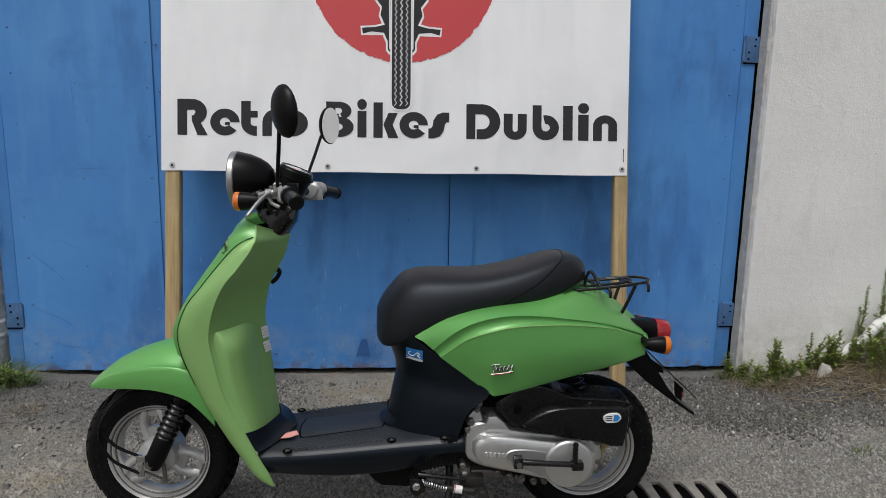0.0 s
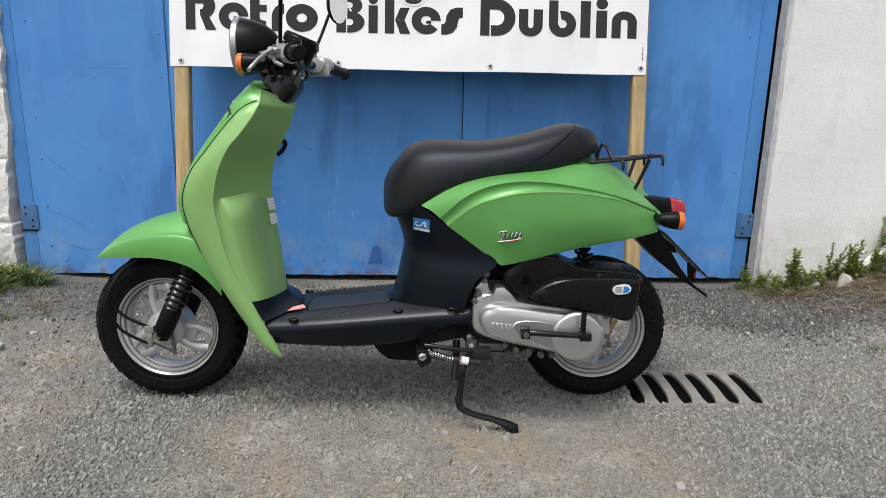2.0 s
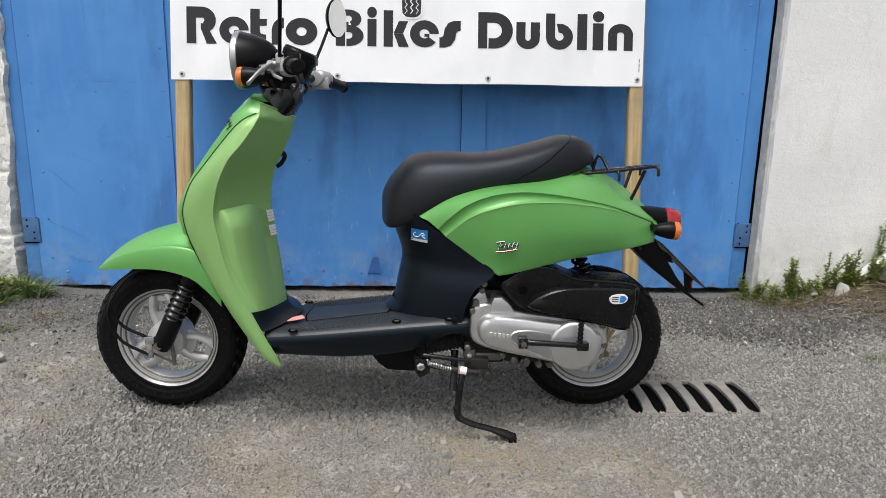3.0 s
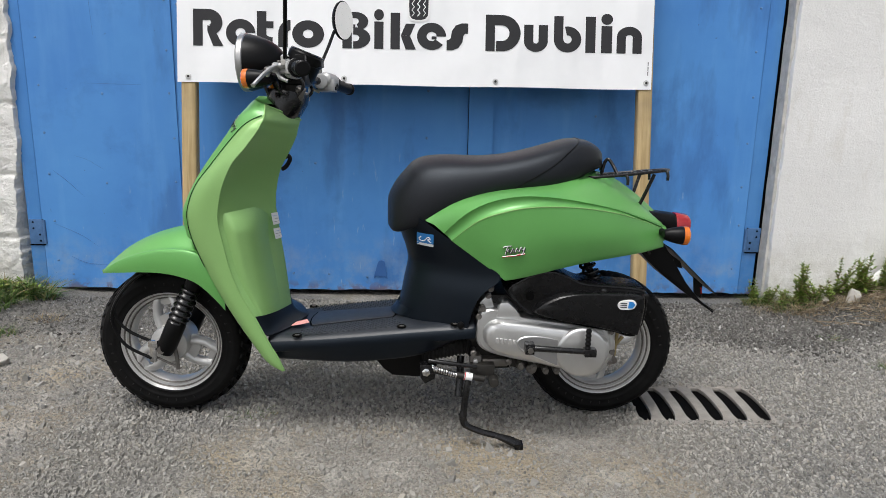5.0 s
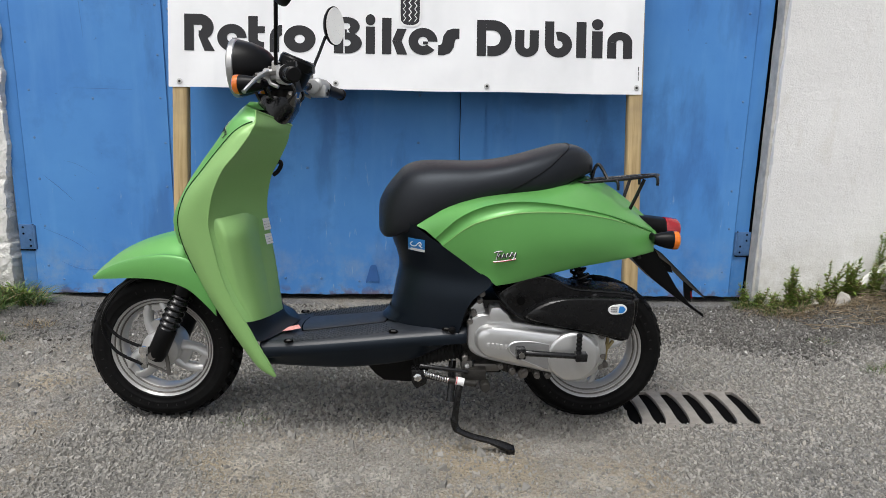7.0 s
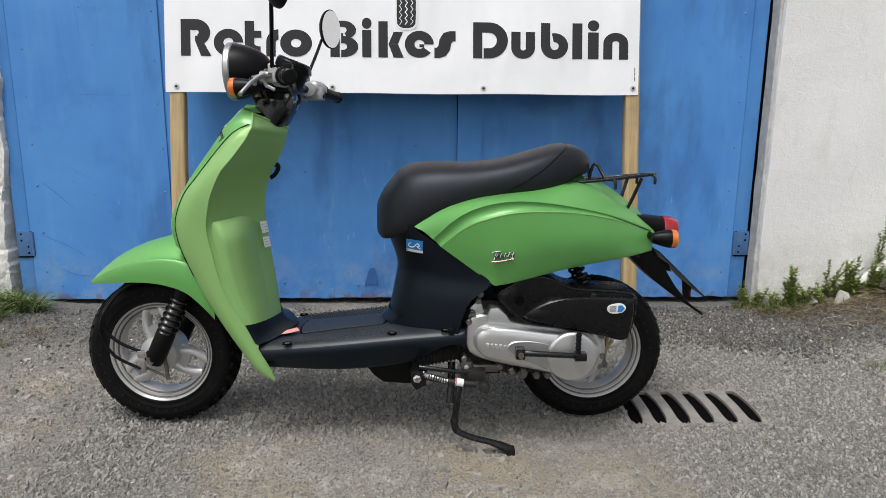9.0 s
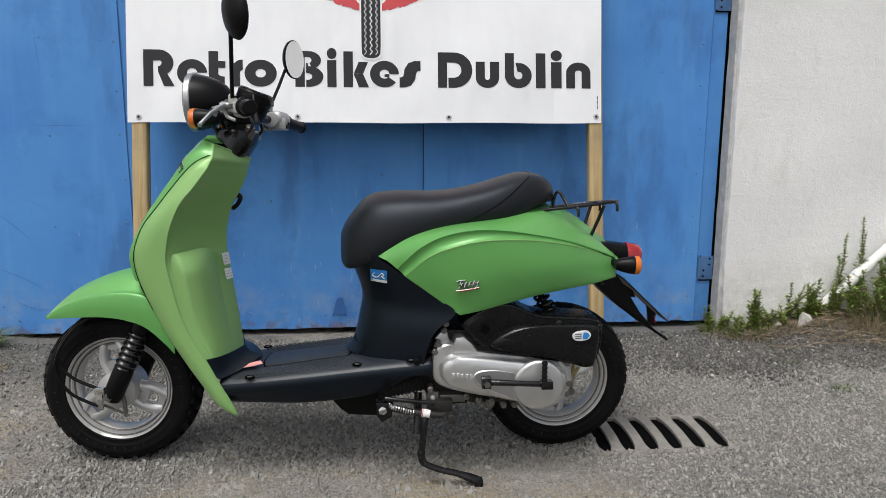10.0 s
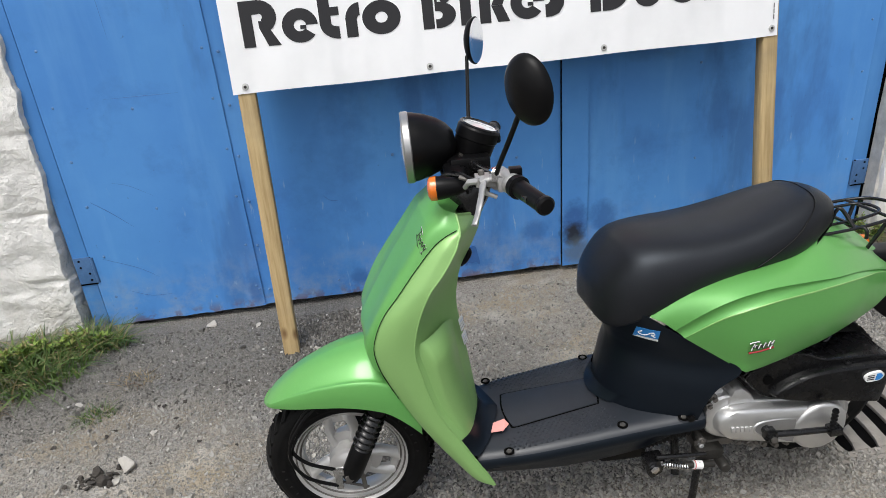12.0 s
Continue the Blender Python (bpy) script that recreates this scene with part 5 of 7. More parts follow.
net = []
for (nx, nz), (ex, ez, ew) in zip(NOSE, EDGE):
    net.append([(nx, 0, nz), (nx + 0.004, -ew * 0.42, nz - 0.004), (nx * 0.60 + ex * 0.40 - 0.004, -ew * 0.86, nz * 0.5 + ez * 0.5), (ex, -ew, ez)])
near = nose_net = smooth_rows(net, 40, 15)
rim = [(p[0], -p[1], p[2]) for p in near[0][:0:-1]] + list(near[0])
cap = [[(p[0] + t * (-0.262 - p[0]), p[1] * (1 - t), p[2] - 0.012 * t * t) for p in rim] for t in (0.0, 0.03, 0.12, 0.25, 0.45, 0.7)]
part("nose_top", sheet(cap), GREEN, SCOOTER, "mid green top of the nose", sharp=60)
part("nose_panel", sheet([[(p[0], -p[1], p[2]) for p in r[:0:-1]] + r for r in near]), GREEN, SCOOTER, "mid green front nose panel", solid=0.003, sharp=60)

net = []
for (ex, ez, ew), (lx, lz, lw) in zip(EDGE, LIP):
    mx, mz, mw = (ex + lx) / 2, (ez + lz) / 2, (ew + lw) / 2
    k = min(1.0, math.hypot(lx - ex, lz - ez) / 0.04)
    net.append([(ex + 0.003 * k, -ew + 0.012 * k, ez), (ex, -ew - 0.002 * k, ez), (mx - 0.004 * k, -mw - 0.008 * k, mz), (lx - 0.001, -lw - 0.001, lz)])
near = smooth_rows(net, 70, 19)
wing = sheet(near)
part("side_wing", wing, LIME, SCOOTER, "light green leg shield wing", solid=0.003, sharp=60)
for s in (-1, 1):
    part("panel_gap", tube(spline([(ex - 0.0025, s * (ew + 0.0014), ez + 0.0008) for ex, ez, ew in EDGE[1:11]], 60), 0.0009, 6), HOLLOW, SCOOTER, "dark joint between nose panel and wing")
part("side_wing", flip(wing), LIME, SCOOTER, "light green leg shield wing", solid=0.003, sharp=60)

net = []
for i, ((lx, lz, lw), (rx, rz)) in enumerate(zip(LIP, BACK)):
    row = []
    for t in (0.0, 0.16, 0.36, 0.6, 0.82, 1.0):
        a, b, c = (1 - t) ** 2, 2 * t * (1 - t), t * t
        deep = smooth01(0.50, 0.66, lz) * smooth01(0.83, 0.74, lz)
        row.append((a * lx + b * (lx + (0.60 - 0.46 * deep) * (rx - lx)) + c * rx, -(a * (lw - 0.002) + b * (lw - 0.034 - 0.014 * deep)), a * lz + b * (lz * 0.5 + rz * 0.5) + c * rz))
    net.append(row)
near = smooth_rows(net, 60, 19)
inner_bottom = near[-1]
lip_top = near[0] + [(p[0], -p[1], p[2]) for p in near[0][-2::-1]]
part("edge_bead", tube([(p[0], p[1], p[2]) for p in lip_top], 0.0026, 8), LIME, SCOOTER, "rolled light green edge")
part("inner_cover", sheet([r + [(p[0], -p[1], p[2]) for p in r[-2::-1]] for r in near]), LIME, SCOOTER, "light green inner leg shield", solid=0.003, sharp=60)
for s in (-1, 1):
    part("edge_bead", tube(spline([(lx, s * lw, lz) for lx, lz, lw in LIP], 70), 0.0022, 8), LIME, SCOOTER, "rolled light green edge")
# moulded pocket bulge on the inner cover
bul = []
for k in range(25):
    u = k / 24
    z = 0.578 - 0.30 * u
    rowp = []
    lx, lw = np.interp(z, [l[1] for l in LIP[::-1]], [l[0] for l in LIP[::-1]]), 0.144
    rx = np.interp(z, [b_[1] for b_ in BACK[::-1]], [b_[0] for b_ in BACK[::-1]])
    for j in range(25):
        v = j / 24
        lift = 0.030 * smooth01(0.0, 0.14, v) * smooth01(1.0, 0.30, v) * min(1, u * 7) ** 0.6 * (1 - u) ** 0.8 - 0.003
        t = 0.01 + 0.93 * v
        a, b, c = (1 - t) ** 2, 2 * t * (1 - t), t * t
        rowp.append((a * (lx + 0.004) + b * (lx + 0.62 * (rx - lx)) + c * rx + lift * 0.75, -(a * (lw - 0.004) + b * (lw - 0.030)) - lift * 0.55, z - (0.045 * max(0, v - 0.55) ** 2 / 0.2 + 0.01 * (1 - v) ** 2) * (1 - u)))
    bul.append(rowp)
part("pocket_bulge", sheet(bul), LIME, SCOOTER, "light green moulded bulge", sharp=80)
part("bag_hook", tube(spline([(-0.268, 0.01, 0.692), (-0.260, 0.01, 0.694), (-0.257, 0.01, 0.685), (-0.266, 0.01, 0.669), (-0.278, 0.01, 0.660)], 16), 0.0058, 10), BLACK, SCOOTER, "black bag hook")
for zc, w in ((0.540, 0.030), (0.502, 0.027)):
    rxs = np.interp(zc, [b_[1] for b_ in BACK[::-1]], [b_[0] for b_ in BACK[::-1]])
    tag = part("caution_label", ([(rxs - 0.0082, -0.0424, zc + w / 2), (rxs + 0.003, -0.020, zc + w / 2 - 0.001), (rxs + 0.008, -0.020, zc - w / 2), (rxs - 0.0032, -0.0424, zc - w / 2)], [(0, 1, 2, 3)]), STICKWHITE, SCOOTER, "white caution sticker", solid=0.001)
    for f in (0.25, 0.5, 0.75):
        a = Vector((rxs - 0.0078, -0.0416, zc + w / 2)).lerp(Vector((rxs - 0.0028, -0.0416, zc - w / 2)), f)
        b = Vector((rxs + 0.003, -0.021, zc + w / 2 - 0.001)).lerp(Vector((rxs + 0.0078, -0.021, zc - w / 2)), f)
        part("print_bar", tube([a + Vector((0.0012, -0.0012, 0)), b + Vector((0.0012, -0.0012, 0))], 0.0003, 4), INK if f > 0.3 else STICKBLUE, tag)

# -- dark collar under the handlebar, headset --
rows = []
for z, xa, xb, wy in ((0.796, -0.296, -0.236, 0.058), (0.806, -0.303, -0.226, 0.066), (0.834, -0.308, -0.208, 0.064), (0.852, -0.309, -0.204, 0.060), (0.858, -0.306, -0.205, 0.057), (0.858, -0.299, -0.212, 0.050), (0.836, -0.292, -0.218, 0.042)):
    rows.append([((xa + xb) / 2 + (xb - xa) / 2 * math.cos(a), 0.006 + wy * math.sin(a), z - 0.40 * ((xa + xb) / 2 + (xb - xa) / 2 * math.cos(a) + 0.26) * max(0, (0.88 - z) / 0.08)) for a in (2 * math.pi * k / 36 for k in range(36))])
collar = part("steering_collar", sheet(rows, True, True), GLOSSBLACK, SCOOTER, "black steering collar", sharp=40)
part("steering_stem", lathe([(0.021, -0.07), (0.021, 0.02), (0.026, 0.024), (0.026, 0.040)], (-0.252, 0.008, 0.862), (0.30, 0, 0.95), 24), OILY, collar)
part("lock_barrel", lathe([(0.012, 0.0), (0.012, 0.030), (0.008, 0.033)], (-0.226, -0.026, 0.838), (0.35, -0.35, 0.85), 18), STEEL, collar, "grey ignition lock")

# -- handlebar group --
bar = part("handlebar", tube(spline([(-0.168, -0.27, 0.886), (-0.192, -0.19, 0.893), (-0.226, -0.10, 0.892), (-0.240, -0.03, 0.890), (-0.240, 0.03, 0.890), (-0.226, 0.10, 0.892), (-0.192, 0.19, 0.893), (-0.168, 0.27, 0.886)], 40), 0.0115, 12), GLOSSBLACK, SCOOTER, "black tubular handlebar", xf=BARS)
part("clamp", join(block(-0.285, -0.205, -0.040, 0.040, 0.870, 0.905), block(-0.30, -0.265, -0.085, 0.085, 0.880, 0.894)), BLACK, bar, xf=BARS, bevel=0.006)
for s in (-1, 1):
    a, b = Vector((-0.150, s * 0.305, 0.883)), Vector((-0.184, s * 0.208, 0.893))
    g = b - a
    part("grip", tube([a, a + g * 0.03, a + g * 0.10, a + g * 0.12, a + g * 0.86, a + g * 0.88, a + g * 1.0], [0.0130, 0.0168, 0.0168, 0.0152, 0.0160, 0.0212, 0.0212], 20), BLACK, bar, "black rubber grip", xf=BARS)
    pod = join(block(-0.216, -0.170, 0.160, 0.206, 0.868, 0.900), tube([(-0.200, 0.160, 0.898), (-0.198, 0.166, 0.899), (-0.184, 0.206, 0.896), (-0.182, 0.211, 0.896)], [0.013, 0.021, 0.022, 0.016], 18))
    box = part("switch_box", pod if s > 0 else join(tube([b + g * 0.02, b + g * 0.10, b + g * 0.34, b + g * 0.42], [0.017, 0.0205, 0.0205, 0.016], 16), block(-0.214, -0.176, min(s * 0.172, s * 0.200), max(s * 0.172, s * 0.200), 0.880, 0.908)), LEVER, bar, "silver switch housing", xf=BARS, bevel=0.004)
    part("switch_button", block(-0.192, -0.170, -0.20, -0.18, 0.905, 0.922) if s < 0 else join(block(-0.172, -0.166, 0.172, 0.186, 0.872, 0.882), block(-0.172, -0.166, 0.190, 0.200, 0.874, 0.892), block(-0.222, -0.214, 0.170, 0.190, 0.874, 0.890)), BLACK, box, "black switch", xf=BARS, bevel=0.002)
    for f in (0.2, 0.5, 0.8):
        part("housing_screw", lathe([(0.0042, 0.0), (0.0036, 0.0016)], (-0.180 - 0.034 * f, s * (0.168 + 0.02 * (f > 0.4)), 0.882), (0.2, 0, -1), 8), STEEL, box, xf=BARS)
    part("lever_bracket", join(tube([(-0.236, s * 0.176, 0.899), (-0.262, s * 0.160, 0.893), (-0.268, s * 0.146, 0.880)], [0.0065, 0.0060, 0.0048], 8), tube([(-0.240, s * 0.172, 0.890), (-0.232, s * 0.176, 0.874), (-0.214, s * 0.178, 0.866)], [0.0050, 0.0045, 0.0040], 8), lathe([(0.0075, -0.010), (0.0075, 0.008), (0.004, 0.010)], (-0.240, s * 0.178, 0.897), (0.1, 0, 1), 12)), LEVER, box, "cast lever bracket", xf=BARS)
    part("lever_perch", tube([(-0.188, s * 0.178, 0.898), (-0.222, s * 0.176, 0.900), (-0.246, s * 0.186, 0.898)], [0.010, 0.007, 0.006], 10), LEVER, box, xf=BARS)
    part("brake_lever", tube(spline([(-0.236, s * 0.176, 0.899), (-0.243, s * 0.203, 0.890), (-0.251, s * 0.232, 0.877), (-0.259, s * 0.252, 0.862), (-0.265, s * 0.262, 0.852), (-0.267, s * 0.265, 0.848)], 20), [0.0085] * 4 + [0.0074] * 6 + [0.0066] * 7 + [0.0070, 0.0085, 0.006], 10, True, 0.62), LEVER, bar, "silver brake lever", xf=BARS)
    part("cable", tube(spline([(-0.248, s * 0.17, 0.896), (-0.275, s * 0.12, 0.90), (-0.285, s * 0.06, 0.885), (-0.275, s * 0.03, 0.85), (-0.262, s * 0.02, 0.80)], 20), 0.0036, 8), BLACK, bar, xf=BARS)
for s in (-1, 1):
    perch = part("lever_clamp", join(lathe([(0.0195, -0.016), (0.0195, 0.016)], (-0.206, s * 0.150, 0.893), (-0.24, s * 0.97, 0), 18), block(-0.250, -0.200, min(s * 0.140, s * 0.172), max(s * 0.140, s * 0.172), 0.884, 0.904)), LEVER, bar, "silver lever clamp", xf=BARS, bevel=0.003)
    part("clamp_bolt", lathe([(0.0060, 0.0), (0.0060, 0.010), (0.003, 0.012)], (-0.238, s * 0.156, 0.902), (0, 0, 1), 6), STEEL, perch, xf=BARS, sharp=20)
    part("adjuster", tube([(-0.252, s * 0.150, 0.893), (-0.276, s * 0.136, 0.897)], [0.0050, 0.0042], 8), STEEL, perch, xf=BARS)
for pts in (((-0.272, -0.13, 0.897), (-0.302, -0.085, 0.890), (-0.300, -0.055, 0.862), (-0.280, -0.045, 0.820)), ((-0.215, -0.06, 0.888), (-0.205, -0.058, 0.866), (-0.222, -0.050, 0.842), (-0.245, -0.040, 0.815)), ((-0.265, -0.09, 0.884), (-0.262, -0.075, 0.858), (-0.255, -0.060, 0.836), (-0.262, -0.045, 0.812)),
            ((-0.272, 0.13, 0.897), (-0.302, 0.085, 0.890), (-0.300, 0.055, 0.862), (-0.280, 0.045, 0.820)), ((-0.225, 0.07, 0.890), (-0.210, 0.064, 0.862), (-0.225, 0.052, 0.840), (-0.245, 0.040, 0.815))):
    part("control_cable", tube(spline(pts, 20), 0.0040, 8), GLOSSBLACK, bar, xf=BARS)
# mirrors
for s, c, facing, foot_, joint, lean in ((-1, Vector((-0.192, -0.281, 1.094)), Vector((0.76, 0.645, 0.03)).normalized(), (-0.228, -0.171, 0.918), (-0.205, -0.271, 1.056), -0.22), (1, Vector((-0.158, 0.377, 1.060)), Vector((0.83, -0.555, -0.02)).normalized(), (-0.209, 0.214, 0.905), (-0.181, 0.359, 1.028), 0.10)):
    u = Vector((0, 0, 1)) - facing * facing.z
    u.normalize()
    w = facing.cross(u)
    u, w = (u * math.cos(lean) + w * math.sin(lean)), (w * math.cos(lean) - u * math.sin(lean))
    rows = []
    for r, d in ((0.02, -0.021), (0.30, -0.020), (0.60, -0.016), (0.84, -0.010), (0.97, -0.003), (1.0, 0.003), (0.955, 0.005)):
        rows.append([c + facing * d + (u * math.cos(a) * 0.056 + w * math.sin(a) * 0.0435) * r for a in (2 * math.pi * k / 40 for k in range(40))])
    shell = part("mirror", sheet(rows, True, True), BLACK, SCOOTER, "black oval rear-view mirror", sharp=50)
    disc = [c + facing * 0.0062 + (u * math.cos(a) * 0.0530 + w * math.sin(a) * 0.0408) for a in (2 * math.pi * k / 40 for k in range(40))]
    part("mirror_glass", (disc, [tuple(range(40))]), MIRROR, shell, "oval mirror glass", smooth=False)
    f0, end = Vector(foot_), Vector(joint)
    part("mirror_stalk", tube(spline([f0, f0.lerp(end, 0.25) + Vector((0, 0.002 * s, 0.004)), f0.lerp(end, 0.6), end], 24), 0.0045, 10), BLACK, shell, "black mirror stalk")
    part("stalk_nut", lathe([(0.011, -0.004), (0.011, 0.014), (0.007, 0.018)], f0, (0, 0, 1), 6), CHROME, shell, sharp=20)

# headlamp
HEAD = Matrix.Translation((-0.003, 0.012, -0.005)) @ STEER @ Matrix.Translation((-0.338, 0.008, 0.929)) @ Matrix.Scale(0.955, 4) @ Matrix.Translation((0.338, -0.008, -0.929))
axis = Vector((-1, 0, -0.02)).normalized()
hc = Vector((-0.352, 0.008, 0.929))
lamp = part("headlamp_shell", lathe([(0.006, -0.092), (0.026, -0.088), (0.043, -0.074), (0.056, -0.054), (0.066, -0.030), (0.072, -0.006), (0.0735, 0.006)], hc, axis, 44), BLACK, SCOOTER, "black teardrop headlamp shell", xf=HEAD, sharp=60)
part("headlamp_rim", ring([(0.0730, 0.002), (0.0755, 0.004), (0.0755, 0.016), (0.0725, 0.0195), (0.069, 0.018), (0.068, 0.006)], hc, axis, 48), RIMSILVER, lamp, "chrome headlamp rim", xf=HEAD)
part("headlamp_lens", lathe([(0.069, 0.014), (0.060, 0.018), (0.044, 0.022), (0.024, 0.0245), (0.002, 0.025)], hc, axis, 40), GLASS, lamp, "clear headlamp glass", xf=HEAD)
part("lamp_bracket", block(-0.325, -0.262, -0.03, 0.05, 0.885, 0.908), BLACK, lamp, xf=HEAD, bevel=0.005)

# speedometer
GAUGE = Matrix.Translation((-0.002, 0.026, -0.003)) @ STEER
gx = Vector((0.36, 0, 0.93)).normalized()
gc = Vector((-0.237, 0.008, 0.885))
gauge = part("speedometer", lathe([(0.026, -0.004), (0.036, 0.004), (0.0405, 0.020), (0.0425, 0.046), (0.0445, 0.048), (0.0445, 0.068), (0.0415, 0.073), (0.039, 0.073)], gc, gx, 40), BLACK, SCOOTER, "black speedometer cup", xf=GAUGE, sharp=30)
part("gauge_rim", ring([(0.041, 0.070), (0.043, 0.074), (0.040, 0.0765), (0.0365, 0.073)], gc, gx, 40), GLOSSBLACK, gauge, xf=GAUGE)
part("gauge_glass", lathe([(0.038, 0.0725), (0.026, 0.076), (0.002, 0.0775)], gc, gx, 36), GLASS, gauge, "clear gauge glass", xf=GAUGE)
part("warning_lamps", block(-0.212, -0.172, -0.012, 0.03, 0.918, 0.935), BLACK, gauge, xf=GAUGE, bevel=0.004)


def blinker(name, c, axis, xf=None, k=1.0, m=1.0):
    cup = [(0.012, -0.072 * k), (0.015, -0.066 * k), (0.0195, -0.050 * k), (0.0245, -0.020 * k), (0.026, -0.004), (0.026, 0.0)]
    glow = [(0.0265, -0.001), (0.0270, 0.006), (0.0262, 0.013), (0.020, 0.018), (0.004, 0.020)]
    stem = part(name, lathe([(r * m, h) for r, h in cup], c, axis, 28), BLACK, SCOOTER, "black turn signal cup", xf=xf, sharp=30)
    part("amber_lens", lathe([(r * m, h * m) for r, h in glow], c, axis, 28), AMBER, stem, "amber turn signal lens", xf=xf)


for s in (-1, 1):
    blinker("front_signal", (-0.320, s * 0.116, 0.880), (-1, -s * 0.10, -0.04), STEER, 0.76, 0.86)
    part("signal_arm", tube([(-0.272, s * 0.114, 0.884), (-0.262, s * 0.04, 0.884)], 0.009, 10), BLACK, SCOOTER, xf=STEER)

# -- floorboard --
def floor_z(x):
    return 0.266 + 0.10 * (x + 0.28)


rows = []
for x, w in ((-0.296, 0.128), (-0.288, 0.134), (-0.25, 0.141), (-0.18, 0.152), (-0.08, 0.159), (0.05, 0.164), (0.12, 0.168), (0.20, 0.174), (0.215, 0.170)):
    z1 = floor_z(x)
    z0 = 0.204 + 0.14 * max(0, x + 0.03) + 1.1 * max(0, x) ** 2
    half = [(0.0, z1), (w * 0.5, z1), (w - 0.030, z1), (w - 0.014, z1 - 0.004), (w - 0.004, z1 - 0.013), (w, z1 - 0.024), (w - 0.003, z1 - 0.038), (w - 0.010, (z0 + z1) / 2 - 0.010), (w - 0.015, z0 + 0.008), (w - 0.024, z0), (0.0, z0)]
    rows.append([(x, -y, z) for y, z in half] + [(x, y, z) for y, z in half[-2:0:-1]])
rows = [list(r) for r in zip(*[spline([q[j] for q in rows], 30) for j in range(len(rows[0]))])]
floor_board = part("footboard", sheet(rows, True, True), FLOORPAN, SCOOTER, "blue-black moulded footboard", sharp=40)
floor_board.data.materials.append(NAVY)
# upward faces get the lit colour, the sides the darker one
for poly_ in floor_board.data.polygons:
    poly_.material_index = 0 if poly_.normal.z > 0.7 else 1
rise = []
for k in range(9):
    u = k / 8
    row = []
    for p in inner_bottom:
        q = Vector(p)
        t = Vector((q.x + 0.045 - 0.010 * abs(q.y) / 0.14, q.y * 1.02, floor_z(q.x + 0.04) + 0.001))
        c = Vector((q.x + 0.010, q.y, floor_z(q.x) + 0.010))
        row.append(q.lerp(c, u).lerp(c.lerp(t, u), u))
    rise.append([(v.x, v.y, v.z) for v in row] + [(v.x, -v.y, v.z) for v in row[-2::-1]])
part("floor_riser", sheet(rise), NAVY, floor_board, solid=0.003, sharp=60)
dots = []
for ix in range(19):
    for iy in range(11):
        x = -0.215 + ix * 0.0132 + (0.0066 if iy % 2 else 0)
        y = 0.068 + iy * 0.0084
        for s in (-1, 1):
            if (x < -0.19 and y < 0.10) or y > 0.140 or (y < 0.10 and x > 0.02):
                continue
            z = floor_z(x)
            a, b = 0.0042, 0.0030
            dots.append(([(x - a, s * y, z - 0.001), (x, s * y - b, z - 0.001), (x + a, s * y, z - 0.001), (x, s * y + b, z - 0.001), (x, s * y, z + 0.0028)], [(0, 1, 4), (1, 2, 4), (2, 3, 4), (3, 0, 4)]))
tread = part("grip_pattern", join(*dots), FLOORPAN, floor_board, "raised grip pattern", smooth=False)
tread["kind"] = "stuff"
hatch = [(-0.196, -0.062), (-0.186, -0.064), (0.008, -0.050), (0.014, -0.030), (0.016, 0.0), (0.014, 0.030), (0.008, 0.050), (-0.186, 0.064), (-0.196, 0.062), (-0.203, 0.03), (-0.205, 0.0), (-0.203, -0.03)]
lid = ([(x, y, floor_z(x) - 0.003) for x, y in hatch] + [(x, y, floor_z(x) + 0.0025) for x, y in hatch], [tuple(range(12, 24))] + [(i, (i + 1) % 12, 12 + (i + 1) % 12, 12 + i) for i in range(12)])
groove = ([(x * 1.0 + (0.004 if x > -0.09 else -0.004), y * 1.06, floor_z(x) + 0.0006) for x, y in hatch], [tuple(range(12))])
part("lid_gap", groove, HOLLOW, floor_board, smooth=False)
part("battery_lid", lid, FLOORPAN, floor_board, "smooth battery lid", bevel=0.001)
for x, y in ((-0.222, -0.137), (-0.222, 0.137), (0.035, -0.140), (0.035, 0.140), (0.165, -0.162)):
    cup = part("screw_recess", ring([(0.0115, 0.0012), (0.0100, 0.0022), (0.0075, 0.0008), (0.0075, -0.002), (0.0115, -0.002)], (x, y, floor_z(x)), (0, 0, 1), 20), HOLLOW, floor_board)
    part("screw_head", lathe([(0.0060, -0.001), (0.0055, 0.0015), (0.002, 0.0022)], (x, y, floor_z(x)), (0, 0, 1), 14), STEEL, cup)

LEAN = Matrix.Translation((0, -0.018, 0.262)) @ Matrix.Rotation(radians(-2.5), 4, "X") @ Matrix.Translation((0, 0, -0.268))
for ob in (floor_board, *floor_board.children_recursive):
    if not ob.name.startswith("floor_riser"):
        ob.data.transform(LEAN)

# -- engine shroud under the seat --
FRONTX = ((0.284, 0.022), (0.315, 0.027), (0.384, 0.040), (0.435, 0.049), (0.469, 0.043), (0.506, 0.030), (0.545, 0.022), (0.575, 0.020))
net = []
for z, xf_ in FRONTX:
    if z >= 0.43:
        xe, we = min(0.269, 0.276 - (z - 0.436) * 1.53), 0.205 - (z - 0.436) * 0.50
    else:
        xe, we = float(np.interp(z, [0.284, 0.339, 0.362, 0.401, 0.43], [0.196, 0.199, 0.206, 0.232, 0.276])), float(np.interp(z, [0.284, 0.36, 0.43], [0.180, 0.192, 0.204]))
    w1 = 0.118
    row = []
    for t in np.linspace(0, 1, 9):
        a, b, c = (1 - t) ** 2, 2 * t * (1 - t), t * t
        row.append((a * xf_ + b * (xf_ + 0.004) + c * xe, -(b * w1 + c * we), z))
    net.append(row)
near = smooth_rows(net, 34, 25)
